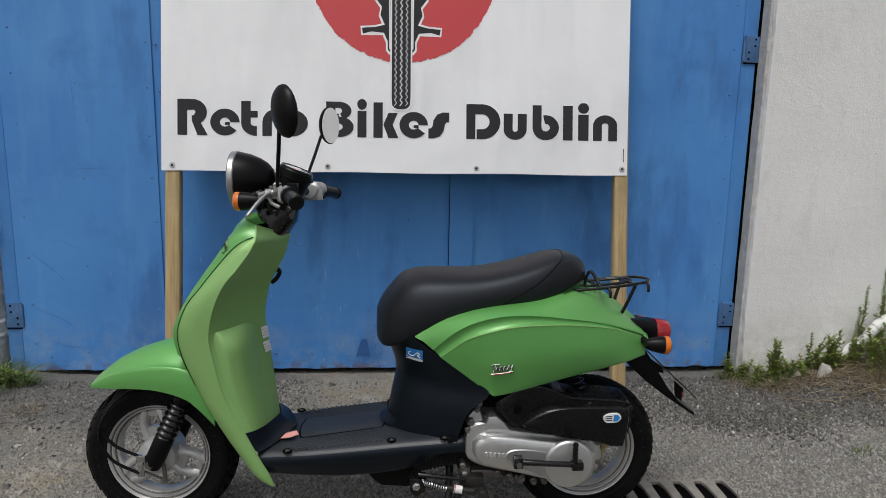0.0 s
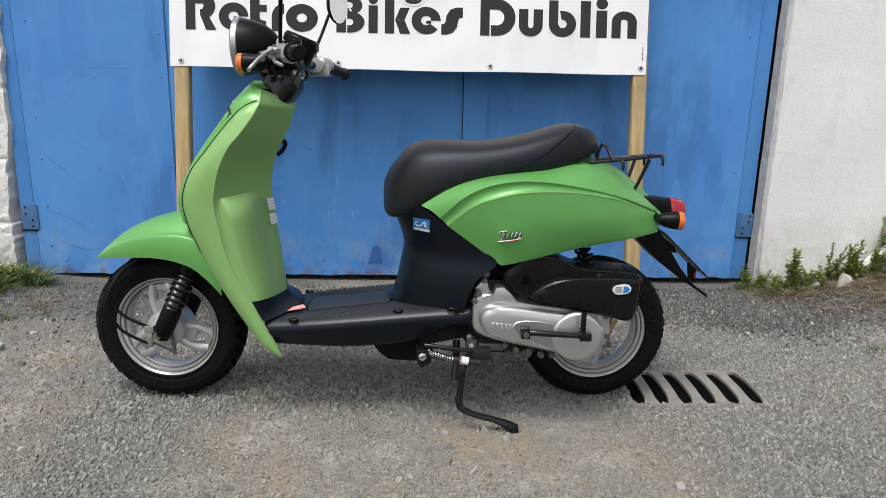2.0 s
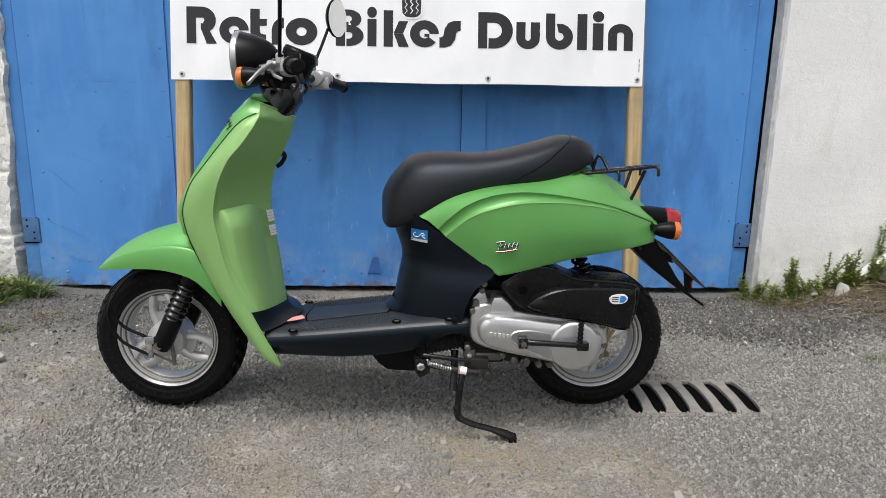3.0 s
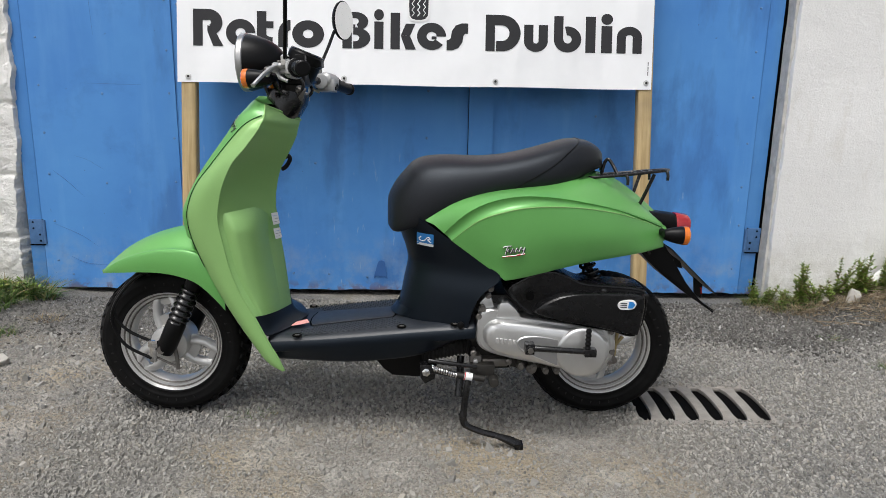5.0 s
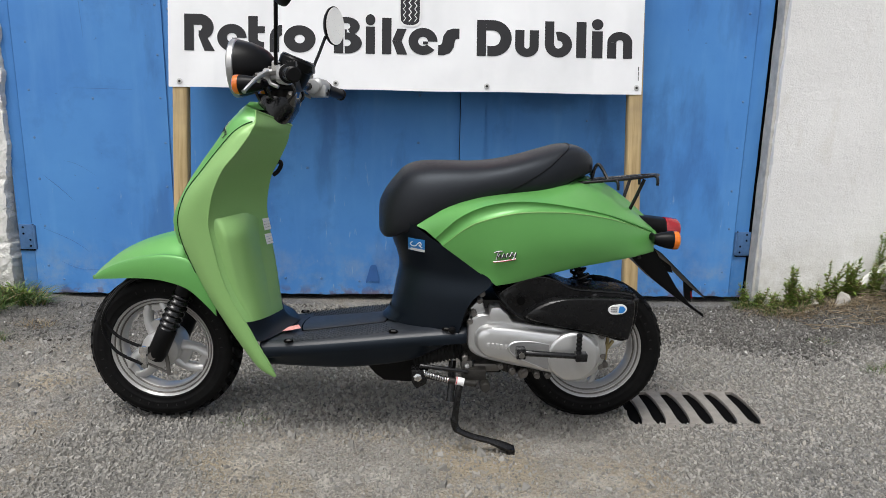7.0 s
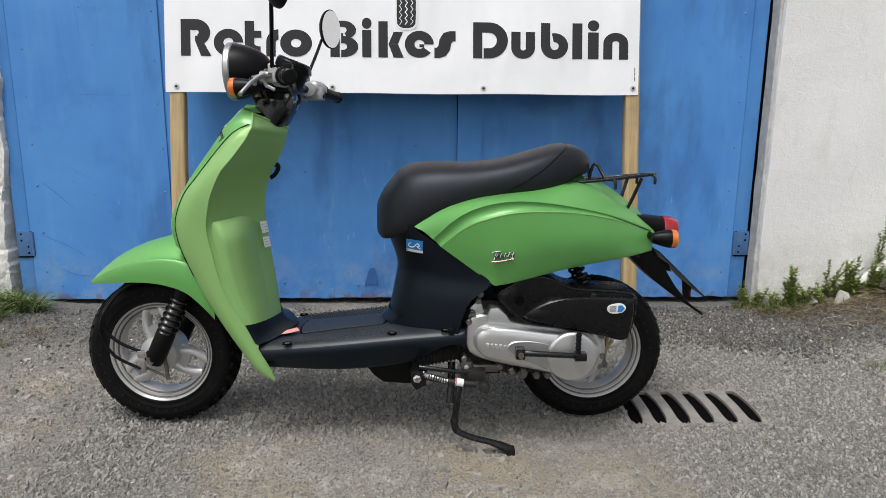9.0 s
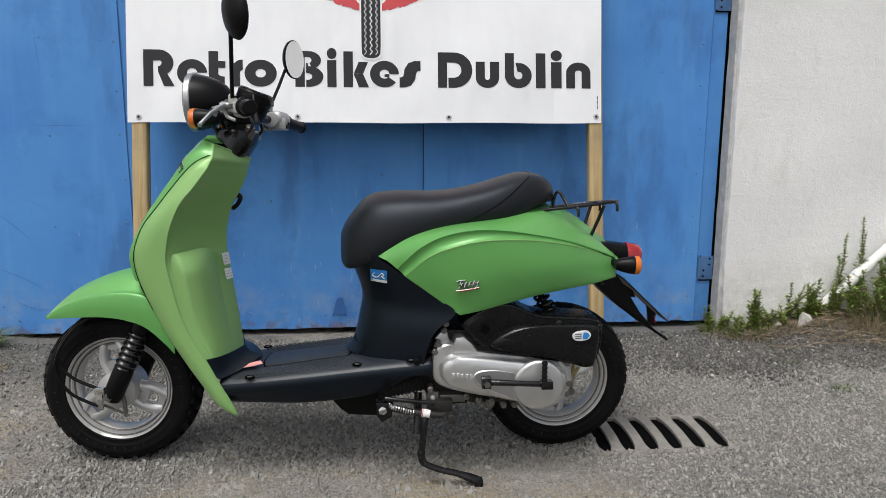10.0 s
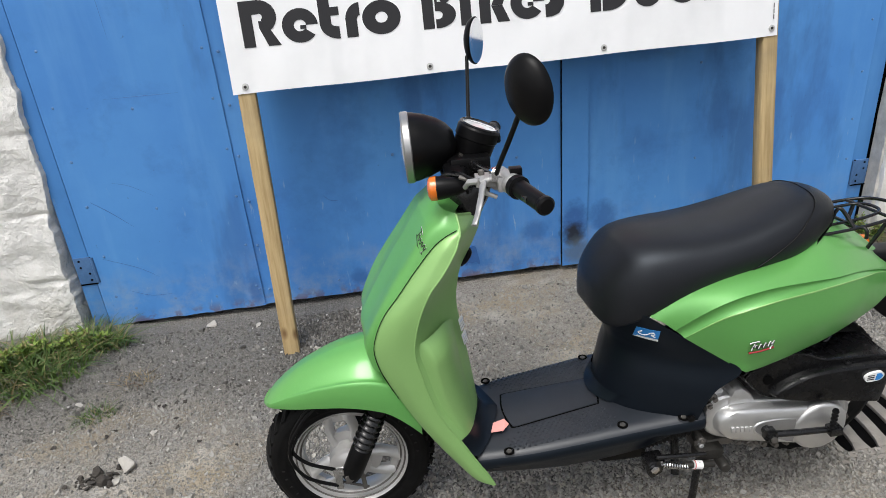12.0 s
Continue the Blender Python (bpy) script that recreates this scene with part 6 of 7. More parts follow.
part("engine_shroud", sheet([[(p[0], -p[1], p[2]) for p in r[:0:-1]] + r for r in near]), NAVY, SCOOTER, "blue-black shroud under the seat", solid=0.003, sharp=60)
foot = []
for k, (dz, gr) in enumerate(((0.0, 0.020), (0.004, 0.016), (0.012, 0.007), (0.026, 0.001))):
    foot.append([(p[0] - gr * (1 if abs(p[1]) < 0.09 else 0.4), p[1] - gr * p[1] / 0.15, max(floor_z(p[0]) - 0.001, 0.27) + dz) for p in near[0]])
part("shroud_skirt", sheet([[(p[0], -p[1], p[2]) for p in r[:0:-1]] + r for r in foot]), NAVY, floor_board, sharp=80)
part("shroud_screw", lathe([(0.0085, 0.0), (0.0085, -0.004), (0.004, -0.006)], (0.178, -0.186, 0.312), (0, 1, 0), 16), BLACK, SCOOTER)

# -- green rear body --
LOW = ((0.276, 0.432, 0.205), (0.312, 0.439, 0.205), (0.362, 0.451, 0.202), (0.412, 0.462, 0.195), (0.467, 0.472, 0.184), (0.525, 0.477, 0.162), (0.586, 0.480, 0.134), (0.642, 0.482, 0.104), (0.700, 0.486, 0.066))
MIDL = ((0.152, 0.518, 0.176), (0.208, 0.568, 0.204), (0.256, 0.590, 0.217), (0.320, 0.605, 0.220), (0.393, 0.607, 0.210), (0.470, 0.600, 0.186), (0.564, 0.580, 0.140), (0.635, 0.555, 0.092), (0.700, 0.529, 0.055))
UPPER = ((0.134, 0.534, 0.168), (0.184, 0.586, 0.195), (0.240, 0.617, 0.208), (0.310, 0.631, 0.211), (0.385, 0.628, 0.202), (0.465, 0.614, 0.178), (0.550, 0.592, 0.135), (0.630, 0.563, 0.089), (0.699, 0.534, 0.053))
TOP = ((0.088, 0.562, 0.140), (0.150, 0.604, 0.140), (0.220, 0.628, 0.138), (0.300, 0.641, 0.134), (0.380, 0.649, 0.126), (0.465, 0.662, 0.100), (0.552, 0.650, 0.056), (0.628, 0.604, 0.034), (0.700, 0.544, 0.020))
net = []
for lo, mi, up, to in zip(LOW, MIDL, UPPER, TOP):
    bx, bz, bw = (lo[0] * 0.55 + mi[0] * 0.45), (lo[1] * 0.55 + mi[1] * 0.45), (lo[2] * 0.5 + mi[2] * 0.5) + 0.011 * min(1.0, max(0.1, (lo[0] - 0.27) / 0.05)) * min(1.0, (0.72 - lo[0]) / 0.2)
    net.append([(lo[0], -lo[2] + 0.012, lo[1] - 0.003), (lo[0], -lo[2], lo[1]), (bx, -bw, bz), (mi[0], -mi[2], mi[1])])
side = smooth_rows(net, 48, 16)
net = []
for mi, up in zip(MIDL, UPPER):
    dx, dz = up[0] - mi[0], up[1] - mi[1]
    net.append([(mi[0] + dx * u, -(mi[2] + (up[2] - mi[2]) * u - dip), mi[1] + dz * u) for u, dip in ((0.0, 0.0), (0.10, 0.0035), (0.30, 0.0070), (0.60, 0.0072), (0.88, 0.0035), (1.0, 0.0))])
band = smooth_rows(net, 48, 13)
net = [[(up[0], -up[2], up[1]), ((up[0] + to[0]) / 2, -(up[2] + to[2]) / 2 - 0.004, (up[1] + to[1]) / 2 + 0.004), (to[0], -to[2], to[1]), (to[0] + 0.004, -to[2] * 0.5, to[1] + 0.010), (to[0] + 0.004, 0.0, to[1] + 0.012)] for up, to in zip(UPPER, TOP)]
crown = smooth_rows(net, 48, 12)
half = [a + b[1:] + c[1:] for a, b, c in zip(side, band, crown)]
cowl = part("rear_cowl", sheet([r + [(p[0], -p[1], p[2]) for p in r[-2::-1]] for r in half]), GREEN, SCOOTER, "mid green metallic rear body cowl", solid=0.003, sharp=24)
part("tail_cap", sheet([[(0.696 + 0.022 * math.sin(v), 0.067 * math.cos(a) * math.cos(v) ** 0.5, 0.514 + 0.030 * math.sin(a) * math.cos(v) ** 0.5) for a in (2 * math.pi * k / 28 for k in range(28))] for v in (0, 0.4, 0.8, 1.15, 1.5)], True, True), GREEN, cowl, sharp=60)

# the ridge's highlight, painted as a thin bead of the lighter green
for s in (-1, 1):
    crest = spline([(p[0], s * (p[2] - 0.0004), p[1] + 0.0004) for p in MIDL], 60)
    part("ridge_line", tube([tuple(p) for p in crest], [0.0017 * min(1.0, 0.2 + k / 10, 0.2 + (59 - k) / 22) for k in range(60)], 8), LIME, cowl, "light green bead painting the highlight along the pressed ridge")

# -- seat --
rows = []
for x, zt, zb, w in ((-0.006, 0.566, 0.552, 0.018), (-0.004, 0.584, 0.536, 0.050), (0.003, 0.604, 0.527, 0.078), (0.014, 0.626, 0.523, 0.102), (0.034, 0.654, 0.527, 0.124), (0.062, 0.684, 0.540, 0.139), (0.10, 0.697, 0.558, 0.149), (0.16, 0.700, 0.588, 0.154), (0.22, 0.699, 0.613, 0.154), (0.28, 0.704, 0.629, 0.151),
                     (0.34, 0.716, 0.637, 0.146), (0.40, 0.732, 0.644, 0.136), (0.445, 0.742, 0.655, 0.120), (0.485, 0.738, 0.672, 0.098), (0.515, 0.723, 0.682, 0.074), (0.532, 0.705, 0.684, 0.048), (0.538, 0.694, 0.686, 0.020)):
    h = zt - zb
    side_ = [(0.0, 0.0), (0.80, 0.0), (0.94, 0.03), (0.99, 0.13), (1.0, 0.29), (0.98, 0.46), (0.92, 0.63), (0.82, 0.77), (0.65, 0.88), (0.38, 0.96), (0.0, 1.0)]
    ring_ = [(x, -a * w, zb + b * h) for a, b in side_] + [(x, a * w, zb + b * h) for a, b in side_[-2:0:-1]]
    # the machine leans a little away on its stand
    rows.append([(px, py, pz + 0.023 * (pz - zb) / h - 0.11 * (py + w)) for px, py, pz in ring_])
rows = [list(r) for r in zip(*[spline([q[j] for q in rows], 70) for j in range(len(rows[0]))])]
rows = [list(spline(r, 60, True)) for r in rows]
seat = part("seat", sheet(rows, True, True), SEAT, SCOOTER, "black vinyl saddle", sharp=80)


def on_seat(x, f):
    """A point of the seat's near side at x; f from the bottom edge up to the crown."""
    i = min(range(len(rows)), key=lambda k: abs(rows[k][0][0] - x))
    q = [p for p in rows[i] if p[1] <= 0.001]
    q.sort(key=lambda p: math.atan2(p[2] - (rows[i][0][2] + 0.02), -p[1] + 1e-4))
    p = Vector(q[min(len(q) - 1, int(f * (len(q) - 1)))])
    return p + Vector((0, -0.0008 if p[1] < -0.02 else 0, 0.0008))


for s in (1, -1):
    path = [on_seat(x, f) for x, f in ((0.262, 0.12), (0.300, 0.25), (0.345, 0.38), (0.390, 0.50), (0.430, 0.62), (0.455, 0.74), (0.466, 0.88), (0.470, 1.0))]
    part("seam", tube([(p[0], p[1] * s, p[2] - (0.0 if s > 0 else 0.22 * abs(p[1]))) for p in spline([tuple(p) for p in path], 30)], 0.0014, 6), BLACK, seat, "stitched seam")
part("seat_mark", join(*[block(0.494 + 0.006 * k, 0.498 + 0.006 * k, -0.050, -0.030, 0.7268 - 0.0046 * k, 0.7315 - 0.0046 * k) for k in range(3)]), STICKWHITE, seat, "small white maker's mark")
part("seat_base", sheet([[(x + dx, y * k, z) for x, y, z in ((0.02, -0.075, 0.520), (0.09, -0.135, 0.556), (0.2, -0.14, 0.604), (0.32, -0.14, 0.632), (0.45, -0.12, 0.655), (0.52, -0.07, 0.680), (0.52, 0.07, 0.680), (0.45, 0.12, 0.655), (0.32, 0.14, 0.632), (0.2, 0.14, 0.604), (0.09, 0.135, 0.556), (0.02, 0.075, 0.520))] for dx, k in ((0, 1.0), (0.004, 0.9))], True), BLACK, seat)

# -- luggage rack --
rack = part("luggage_rack", tube(spline([(0.482, -0.078, 0.660), (0.560, -0.082, 0.667), (0.640, -0.078, 0.676), (0.692, -0.058, 0.682), (0.712, -0.020, 0.684), (0.712, 0.020, 0.684), (0.692, 0.058, 0.682), (0.640, 0.078, 0.676), (0.560, 0.082, 0.667), (0.482, 0.078, 0.660)], 60), 0.0040, 10), GLOSSBLACK, SCOOTER, "black tubular luggage rack")
part("inner_loop", tube(spline([(0.520, -0.046, 0.668), (0.600, -0.046, 0.674), (0.655, -0.034, 0.680), (0.668, 0.0, 0.682), (0.655, 0.034, 0.680), (0.600, 0.046, 0.674), (0.520, 0.046, 0.668)], 40), 0.0036, 10), GLOSSBLACK, rack)
part("cross_bar", tube([(0.655, -0.072, 0.678), (0.655, 0.072, 0.678)], 0.0040, 8), GLOSSBLACK, rack)
part("cross_bar", tube([(0.575, -0.081, 0.668), (0.575, 0.081, 0.668)], 0.0040, 8), GLOSSBLACK, rack)
for s in (-1, 1):
    part("strut", tube([(0.634, s * 0.040, 0.586), (0.650, s * 0.050, 0.630), (0.664, s * 0.058, 0.672)], 0.0046, 10), GLOSSBLACK, rack)
    part("hoop", tube(spline([(0.532, s * 0.046, 0.666), (0.538, s * 0.048, 0.698), (0.546, s * 0.052, 0.708), (0.556, s * 0.060, 0.694), (0.566, s * 0.078, 0.668)], 20), 0.0042, 10), GLOSSBLACK, rack)
    for x, w_, z in ((0.582, 0.081, 0.668), (0.688, 0.060, 0.681)):
        part("hook", tube(spline([(x, s * w_, z), (x + 0.004, s * (w_ + 0.008), z - 0.003), (x + 0.006, s * (w_ + 0.011), z - 0.012), (x + 0.006, s * (w_ + 0.011), z - 0.024)], 12), 0.0038, 10), GLOSSBLACK, rack)

for ob in (rack, *rack.children_recursive):
    ob.data.transform(Matrix(((1, 0, 0, 0), (0, 1, 0, 0), (0, -0.11, 1, -0.009), (0, 0, 0, 1))))

# -- tail --
wedge = []
for x, zt, zb, w in ((0.622, 0.600, 0.560, 0.026), (0.650, 0.585, 0.535, 0.033), (0.680, 0.571, 0.512, 0.036), (0.715, 0.566, 0.500, 0.037), (0.742, 0.563, 0.497, 0.036)):
    zc, hh_ = (zt + zb) / 2, (zt - zb) / 2
    wedge.append([(x - 0.10 * (math.sin(a) * hh_), w * math.copysign(abs(math.cos(a)) ** 0.6, math.cos(a)), zc + hh_ * math.copysign(abs(math.sin(a)) ** 0.6, math.sin(a))) for a in (2 * math.pi * k / 36 for k in range(36))])
tl = part("tail_lamp_housing", sheet(wedge, True, True), BLACK, SCOOTER, "black tail lamp housing", sharp=40)
part("tail_lens", lathe([(0.0340, 0.0), (0.0350, 0.006), (0.0335, 0.032), (0.028, 0.040), (0.004, 0.043)], (0.741, 0, 0.530), (1, 0, -0.10), 36), REDLENS, tl, "red tail lamp lens")
for s in (-1, 1):
    blinker("rear_signal", (0.734, s * 0.100, 0.522), (1, s * 0.06, -0.04), None, 0.66, 0.88)
    part("signal_arm", tube([(0.698, s * 0.098, 0.522), (0.690, s * 0.030, 0.524)], 0.010, 10), BLACK, SCOOTER)
out = [(0.640, 0.492), (0.652, 0.464), (0.670, 0.444), (0.717, 0.401), (0.774, 0.358), (0.860, 0.300), (0.861, 0.304), (0.838, 0.322), (0.814, 0.342), (0.779, 0.383), (0.749, 0.429), (0.728, 0.462), (0.712, 0.486)]
flap = part("plate_bracket", join(slab(out, -0.040, -0.033), slab(out, 0.033, 0.040), slab([(x, z) for x, z in out[2:6]] + [(x + 0.004, z + 0.006) for x, z in out[5:1:-1]], -0.033, 0.033), slab(out[:3] + out[11:], -0.033, 0.033)), BLACK, SCOOTER, "black rear mudflap and plate bracket", bevel=0.001)
part("bracket_bolt", lathe([(0.0075, 0.0), (0.0075, -0.004), (0.004, -0.006)], (0.672, -0.040, 0.466), (0, 1, 0), 6), GLOSSBLACK, flap, sharp=20)
d = Vector((0.130, 0, -0.122)).normalized()
nrm = Vector((-d.z, 0, d.x))
p0 = Vector((0.722, 0, 0.479))
q = [p0 + Vector((0, -0.062, 0)), p0 + Vector((0, 0.062, 0)), p0 + d * 0.178 + Vector((0, 0.062, 0)), p0 + d * 0.178 + Vector((0, -0.062, 0))]
part("number_plate", ([*q, *[v + nrm * 0.002 for v in q]], [(0, 1, 2, 3), (4, 7, 6, 5), (0, 4, 5, 1), (1, 5, 6, 2), (2, 6, 7, 3), (3, 7, 4, 0)]), BLACK, flap, "thin number plate seen edge on")
for o_ in ([(0.728, 0.462), (0.760, 0.440), (0.768, 0.420), (0.752, 0.424)], [(0.800, 0.398), (0.826, 0.376), (0.824, 0.340), (0.806, 0.352)]):
    part("plate_stay", slab(o_, -0.034, -0.028), BLACK, flap)
part("reflector", slab([(0.819, 0.372), (0.822, 0.370), (0.826, 0.352), (0.822, 0.352)], -0.0375, -0.034), REDLENS, flap)

# -- engine and transmission --
part("engine_block", join(slab([(0.205, 0.215), (0.205, 0.34), (0.25, 0.375), (0.40, 0.37), (0.44, 0.25), (0.40, 0.195)], -0.135, 0.10), slab([(0.14, 0.215), (0.14, 0.31), (0.22, 0.33), (0.22, 0.20)], -0.07, 0.09)), OILY, SCOOTER, "oily dark engine block", bevel=0.01)
outl = spline([(0.216, 0.305), (0.228, 0.344), (0.262, 0.352), (0.290, 0.342), (0.330, 0.332), (0.400, 0.322), (0.480, 0.312), (0.530, 0.300), (0.558, 0.272), (0.558, 0.232), (0.530, 0.197), (0.482, 0.189), (0.430, 0.196), (0.372, 0.209), (0.300, 0.224), (0.245, 0.240), (0.220, 0.262)], 64, True)


def scaled(o, k):
    c_ = o.mean(axis=0)
    return [tuple(c_ + (p - c_) * k) for p in o]


def pillow(o, layers):
    """A cast cover: an outline swept through (inset factor, y) layers."""
    return sheet([[(x, y, z) for x, z in scaled(o, k)] for k, y in layers], True, True)


# darker copy of CASE, so the recess carries its shade in the colour
SHADECASE = plain("shaded_cast_aluminium", (0.36, 0.36, 0.36), 0.48, 0.72, var=0.1, scale=40, bump=0.3)
case = part("transmission_case", pillow(outl, ((1.0, -0.13), (1.0, -0.170), (0.985, -0.176), (0.94, -0.180))), CASE, SCOOTER, "cast aluminium transmission cover", sharp=30)
outl2 = spline([(0.236, 0.300), (0.256, 0.322), (0.300, 0.325), (0.400, 0.313), (0.500, 0.299), (0.538, 0.278), (0.545, 0.250), (0.530, 0.215), (0.485, 0.199), (0.430, 0.205), (0.340, 0.228), (0.270, 0.245), (0.240, 0.268)], 60, True)
part("raised_cover", pillow(outl2, ((1.02, -0.176), (0.985, -0.196), (0.95, -0.203), (0.85, -0.207), (0.5, -0.209))), CASE, case, sharp=40)
part("clutch_dome", lathe([(0.0630, 0.0), (0.0620, -0.0085), (0.0590, -0.0125), (0.0540, -0.0140), (0.020, -0.0150), (0.002, -0.0152)], (0.472, -0.200, 0.252), (0, 1, 0), 52), CASE, case, sharp=40)
recess = spline([(0.412, 0.283), (0.370, 0.2905), (0.330, 0.2890), (0.315, 0.278), (0.320, 0.262), (0.345, 0.246), (0.380, 0.231), (0.414, 0.219)], 40)
part("recess_rim", tube([(x, -0.2082, z) for x, z in recess], [0.0012 + 0.0026 * math.sin(math.pi * k / 39) for k in range(40)], 8, True, 0.8), CASE, case)
part("recess_floor", slab([tuple(p) for p in recess], -0.2098, -0.2060), SHADECASE, case, smooth=False)
part("intake_boss", slab([(0.262, 0.328), (0.272, 0.368), (0.292, 0.370), (0.312, 0.352), (0.330, 0.326)], -0.185, -0.13), CASE, case, bevel=0.008)
for x, z in ((0.222, 0.331), (0.244, 0.384), (0.395, 0.334), (0.535, 0.304), (0.212, 0.236), (0.330, 0.204), (0.300, 0.214), (0.42, 0.190), (0.55, 0.216)):
    part("bolt", lathe([(0.0078, -0.150), (0.0078, -0.179), (0.005, -0.181), (0.005, -0.185)], (x, 0, z), (0, 1, 0), 12), STEEL, case, sharp=25)
for k in range(5):
    part("maker_bar", block(0.262 + 0.0105 * k, 0.269 + 0.0105 * k, -0.2112, -0.2045, 0.274 - 0.001 * k, 0.287 - 0.001 * k), ALLOY, case, bevel=0.001)
part("case_lug", slab([(0.219, 0.330), (0.224, 0.362), (0.238, 0.378), (0.254, 0.376), (0.262, 0.346)], -0.166, -0.13), CASE, case, bevel=0.006)
part("rear_flange", tube([(0.472 + 0.079 * math.cos(a), -0.172, 0.254 + 0.079 * math.sin(a)) for a in (radians(-75 + 6 * k) for k in range(25))], [0.004 + 0.007 * math.sin(math.pi * k / 24) for k in range(25)], 8, True, 1.3), CASE, case, "cast flange round the clutch cover")
for x, z in ((0.249, 0.402), (0.230, 0.352), (0.512, 0.322), (0.548, 0.296), (0.552, 0.244), (0.362, 0.200), (0.392, 0.192)):
    part("flange_bolt", lathe([(0.0085, -0.150), (0.0085, -0.180), (0.0062, -0.182), (0.0062, -0.188)], (x, 0, z), (0, 1, 0), 10), STEEL, case, sharp=25)
lev = part("kick_starter", join(tube([(0.341, -0.228, 0.270), (0.400, -0.233, 0.268), (0.486, -0.236, 0.264)], [0.0085, 0.0075, 0.0075], 10), block(0.330, 0.352, -0.240, -0.216, 0.257, 0.283), lathe([(0.010, -0.02), (0.010, 0.03)], (0.341, -0.225, 0.270), (0, 1, 0), 14), block(0.470, 0.498, -0.250, -0.226, 0.255, 0.274)), GLOSSBLACK, SCOOTER, "black folded kick start lever", bevel=0.002)
part("pedal", tube([(0.478, -0.240, 0.270 + 0.0052 * k) for k in range(11)], [0.0075 if k % 2 else 0.0055 for k in range(11)], 12), BLACK, lev, "ribbed rubber kick pedal")
part("lever_nut", lathe([(0.0075, 0.0), (0.0075, -0.010)], (0.341, -0.240, 0.270), (0, 1, 0), 6), STEEL, lev, sharp=20)
abox = spline([(0.282, 0.402), (0.300, 0.420), (0.345, 0.442), (0.388, 0.450), (0.425, 0.440), (0.470, 0.420), (0.540, 0.414), (0.605, 0.408), (0.630, 0.396), (0.634, 0.350), (0.620, 0.296), (0.600, 0.285), (0.560, 0.296), (0.500, 0.308), (0.430, 0.320), (0.370, 0.332), (0.325, 0.352), (0.298, 0.380)], 72, True)
box = part("air_box", pillow(abox, ((1.0, -0.095), (1.0, -0.170), (0.97, -0.184), (0.92, -0.190))), SATIN, SCOOTER, "matt black air cleaner box", sharp=45)
ridge = spline([(0.352, 0.352), (0.372, 0.376), (0.420, 0.396), (0.480, 0.402), (0.600, 0.398), (0.620, 0.380), (0.612, 0.305), (0.595, 0.296), (0.500, 0.316), (0.400, 0.334)], 60, True)
part("box_lid", pillow(ridge, ((1.03, -0.186), (0.985, -0.203), (0.955, -0.208), (0.90, -0.211), (0.6, -0.213))), SATIN, box, sharp=28)
part("box_rib", tube([(x, -0.1885, z) for x, z in scaled(abox, 0.945)] + [(scaled(abox, 0.945)[0][0], -0.1885, scaled(abox, 0.945)[0][1])], 0.0032, 8, False), SATIN, box)
part("box_hole", lathe([(0.0105, -0.188), (0.0105, -0.1935), (0.002, -0.194)], (0.342, 0, 0.388), (0, 1, 0), 18), HOLLOW, box)
oval = spline([(0.551, 0.369), (0.560, 0.364), (0.584, 0.366), (0.593, 0.377), (0.585, 0.387), (0.560, 0.385), (0.550, 0.378)], 36, True)
st = part("emblem_sticker", slab([tuple(p) for p in oval], -0.2190, -0.2125), STICKWHITE, box, "oval silver and blue emblem sticker")
part("print_patch", slab([(0.573, 0.368), (0.584, 0.368), (0.590, 0.377), (0.584, 0.384), (0.575, 0.384)], -0.2200, -0.2150), STICKBLUE, st)
for k in range(3):
    part("print_bar", block(0.5545, 0.570, -0.2198, -0.2150, 0.3695 + 0.0050 * k, 0.3715 + 0.0050 * k), INK, st)
for x, z in ((0.52, 0.402), (0.622, 0.392)):
    part("box_screw", lathe([(0.007, -0.180), (0.007, -0.197), (0.003, -0.199)], (x, 0, z), (0, 1, 0), 12), GLOSSBLACK, box)
coil = []
a, b = Vector((0.492, -0.105, 0.455)), Vector((0.548, -0.105, 0.352))
for k in range(101):
    u = k / 100
    ang = 2 * math.pi * 7 * u
    coil.append(a.lerp(b, u) + Vector((0.017 * math.cos(ang) * 0.88, 0.017 * math.sin(ang), 0.017 * math.cos(ang) * 0.48)))
shock = part("shock_absorber", tube([a, b], 0.009, 14), BLACK, SCOOTER, "black rear shock absorber")
part("coil_spring", tube(coil, 0.0042, 8), GLOSSBLACK, shock)
part("lower_eye", lathe([(0.012, -0.014), (0.012, 0.014)], b, (0, 1, 0), 16), STEEL, shock)
part("inner_guard", block(0.28, 0.55, -0.10, 0.12, 0.462, 0.478), BLACK, SCOOTER, "black inner underside")
for x, z, dx, dz in ((0.584, 0.298, -0.006, -0.088), (0.596, 0.262, -0.040, -0.058)):
    part("brake_rod", tube([(x, -0.120, z), (x + dx, -0.118, z + dz)], 0.0045, 8), BRASS, rear, "yellowish brake linkage")
part("brake_joint", join(block(0.545, 0.578, -0.126, -0.105, 0.206, 0.228), lathe([(0.009, -0.13), (0.009, -0.10)], (0.552, 0, 0.222), (0, 1, 0), 10), lathe([(0.010, -0.13), (0.010, -0.10)], (0.575, 0, 0.200), (0, 1, 0), 10)), STEEL, rear, bevel=0.002)
part("intake_hose", tube([(0.085 + 0.0023 * k, -0.128, 0.217 + 0.00050 * k) for k in range(56)], [0.0215 + 0.0022 * math.cos(math.pi * k / 2) + 0.00004 * k for k in range(56)], 18), RUBBERGREY, SCOOTER, "ribbed black cooling hose")
part("belly_pan", slab([(-0.034, 0.212), (-0.030, 0.186), (-0.012, 0.164), (0.010, 0.147), (0.066, 0.143), (0.112, 0.142), (0.118, 0.156), (0.106, 0.214)], -0.108, 0.12), BLACK, SCOOTER, "black plastic belly guard", bevel=0.008)
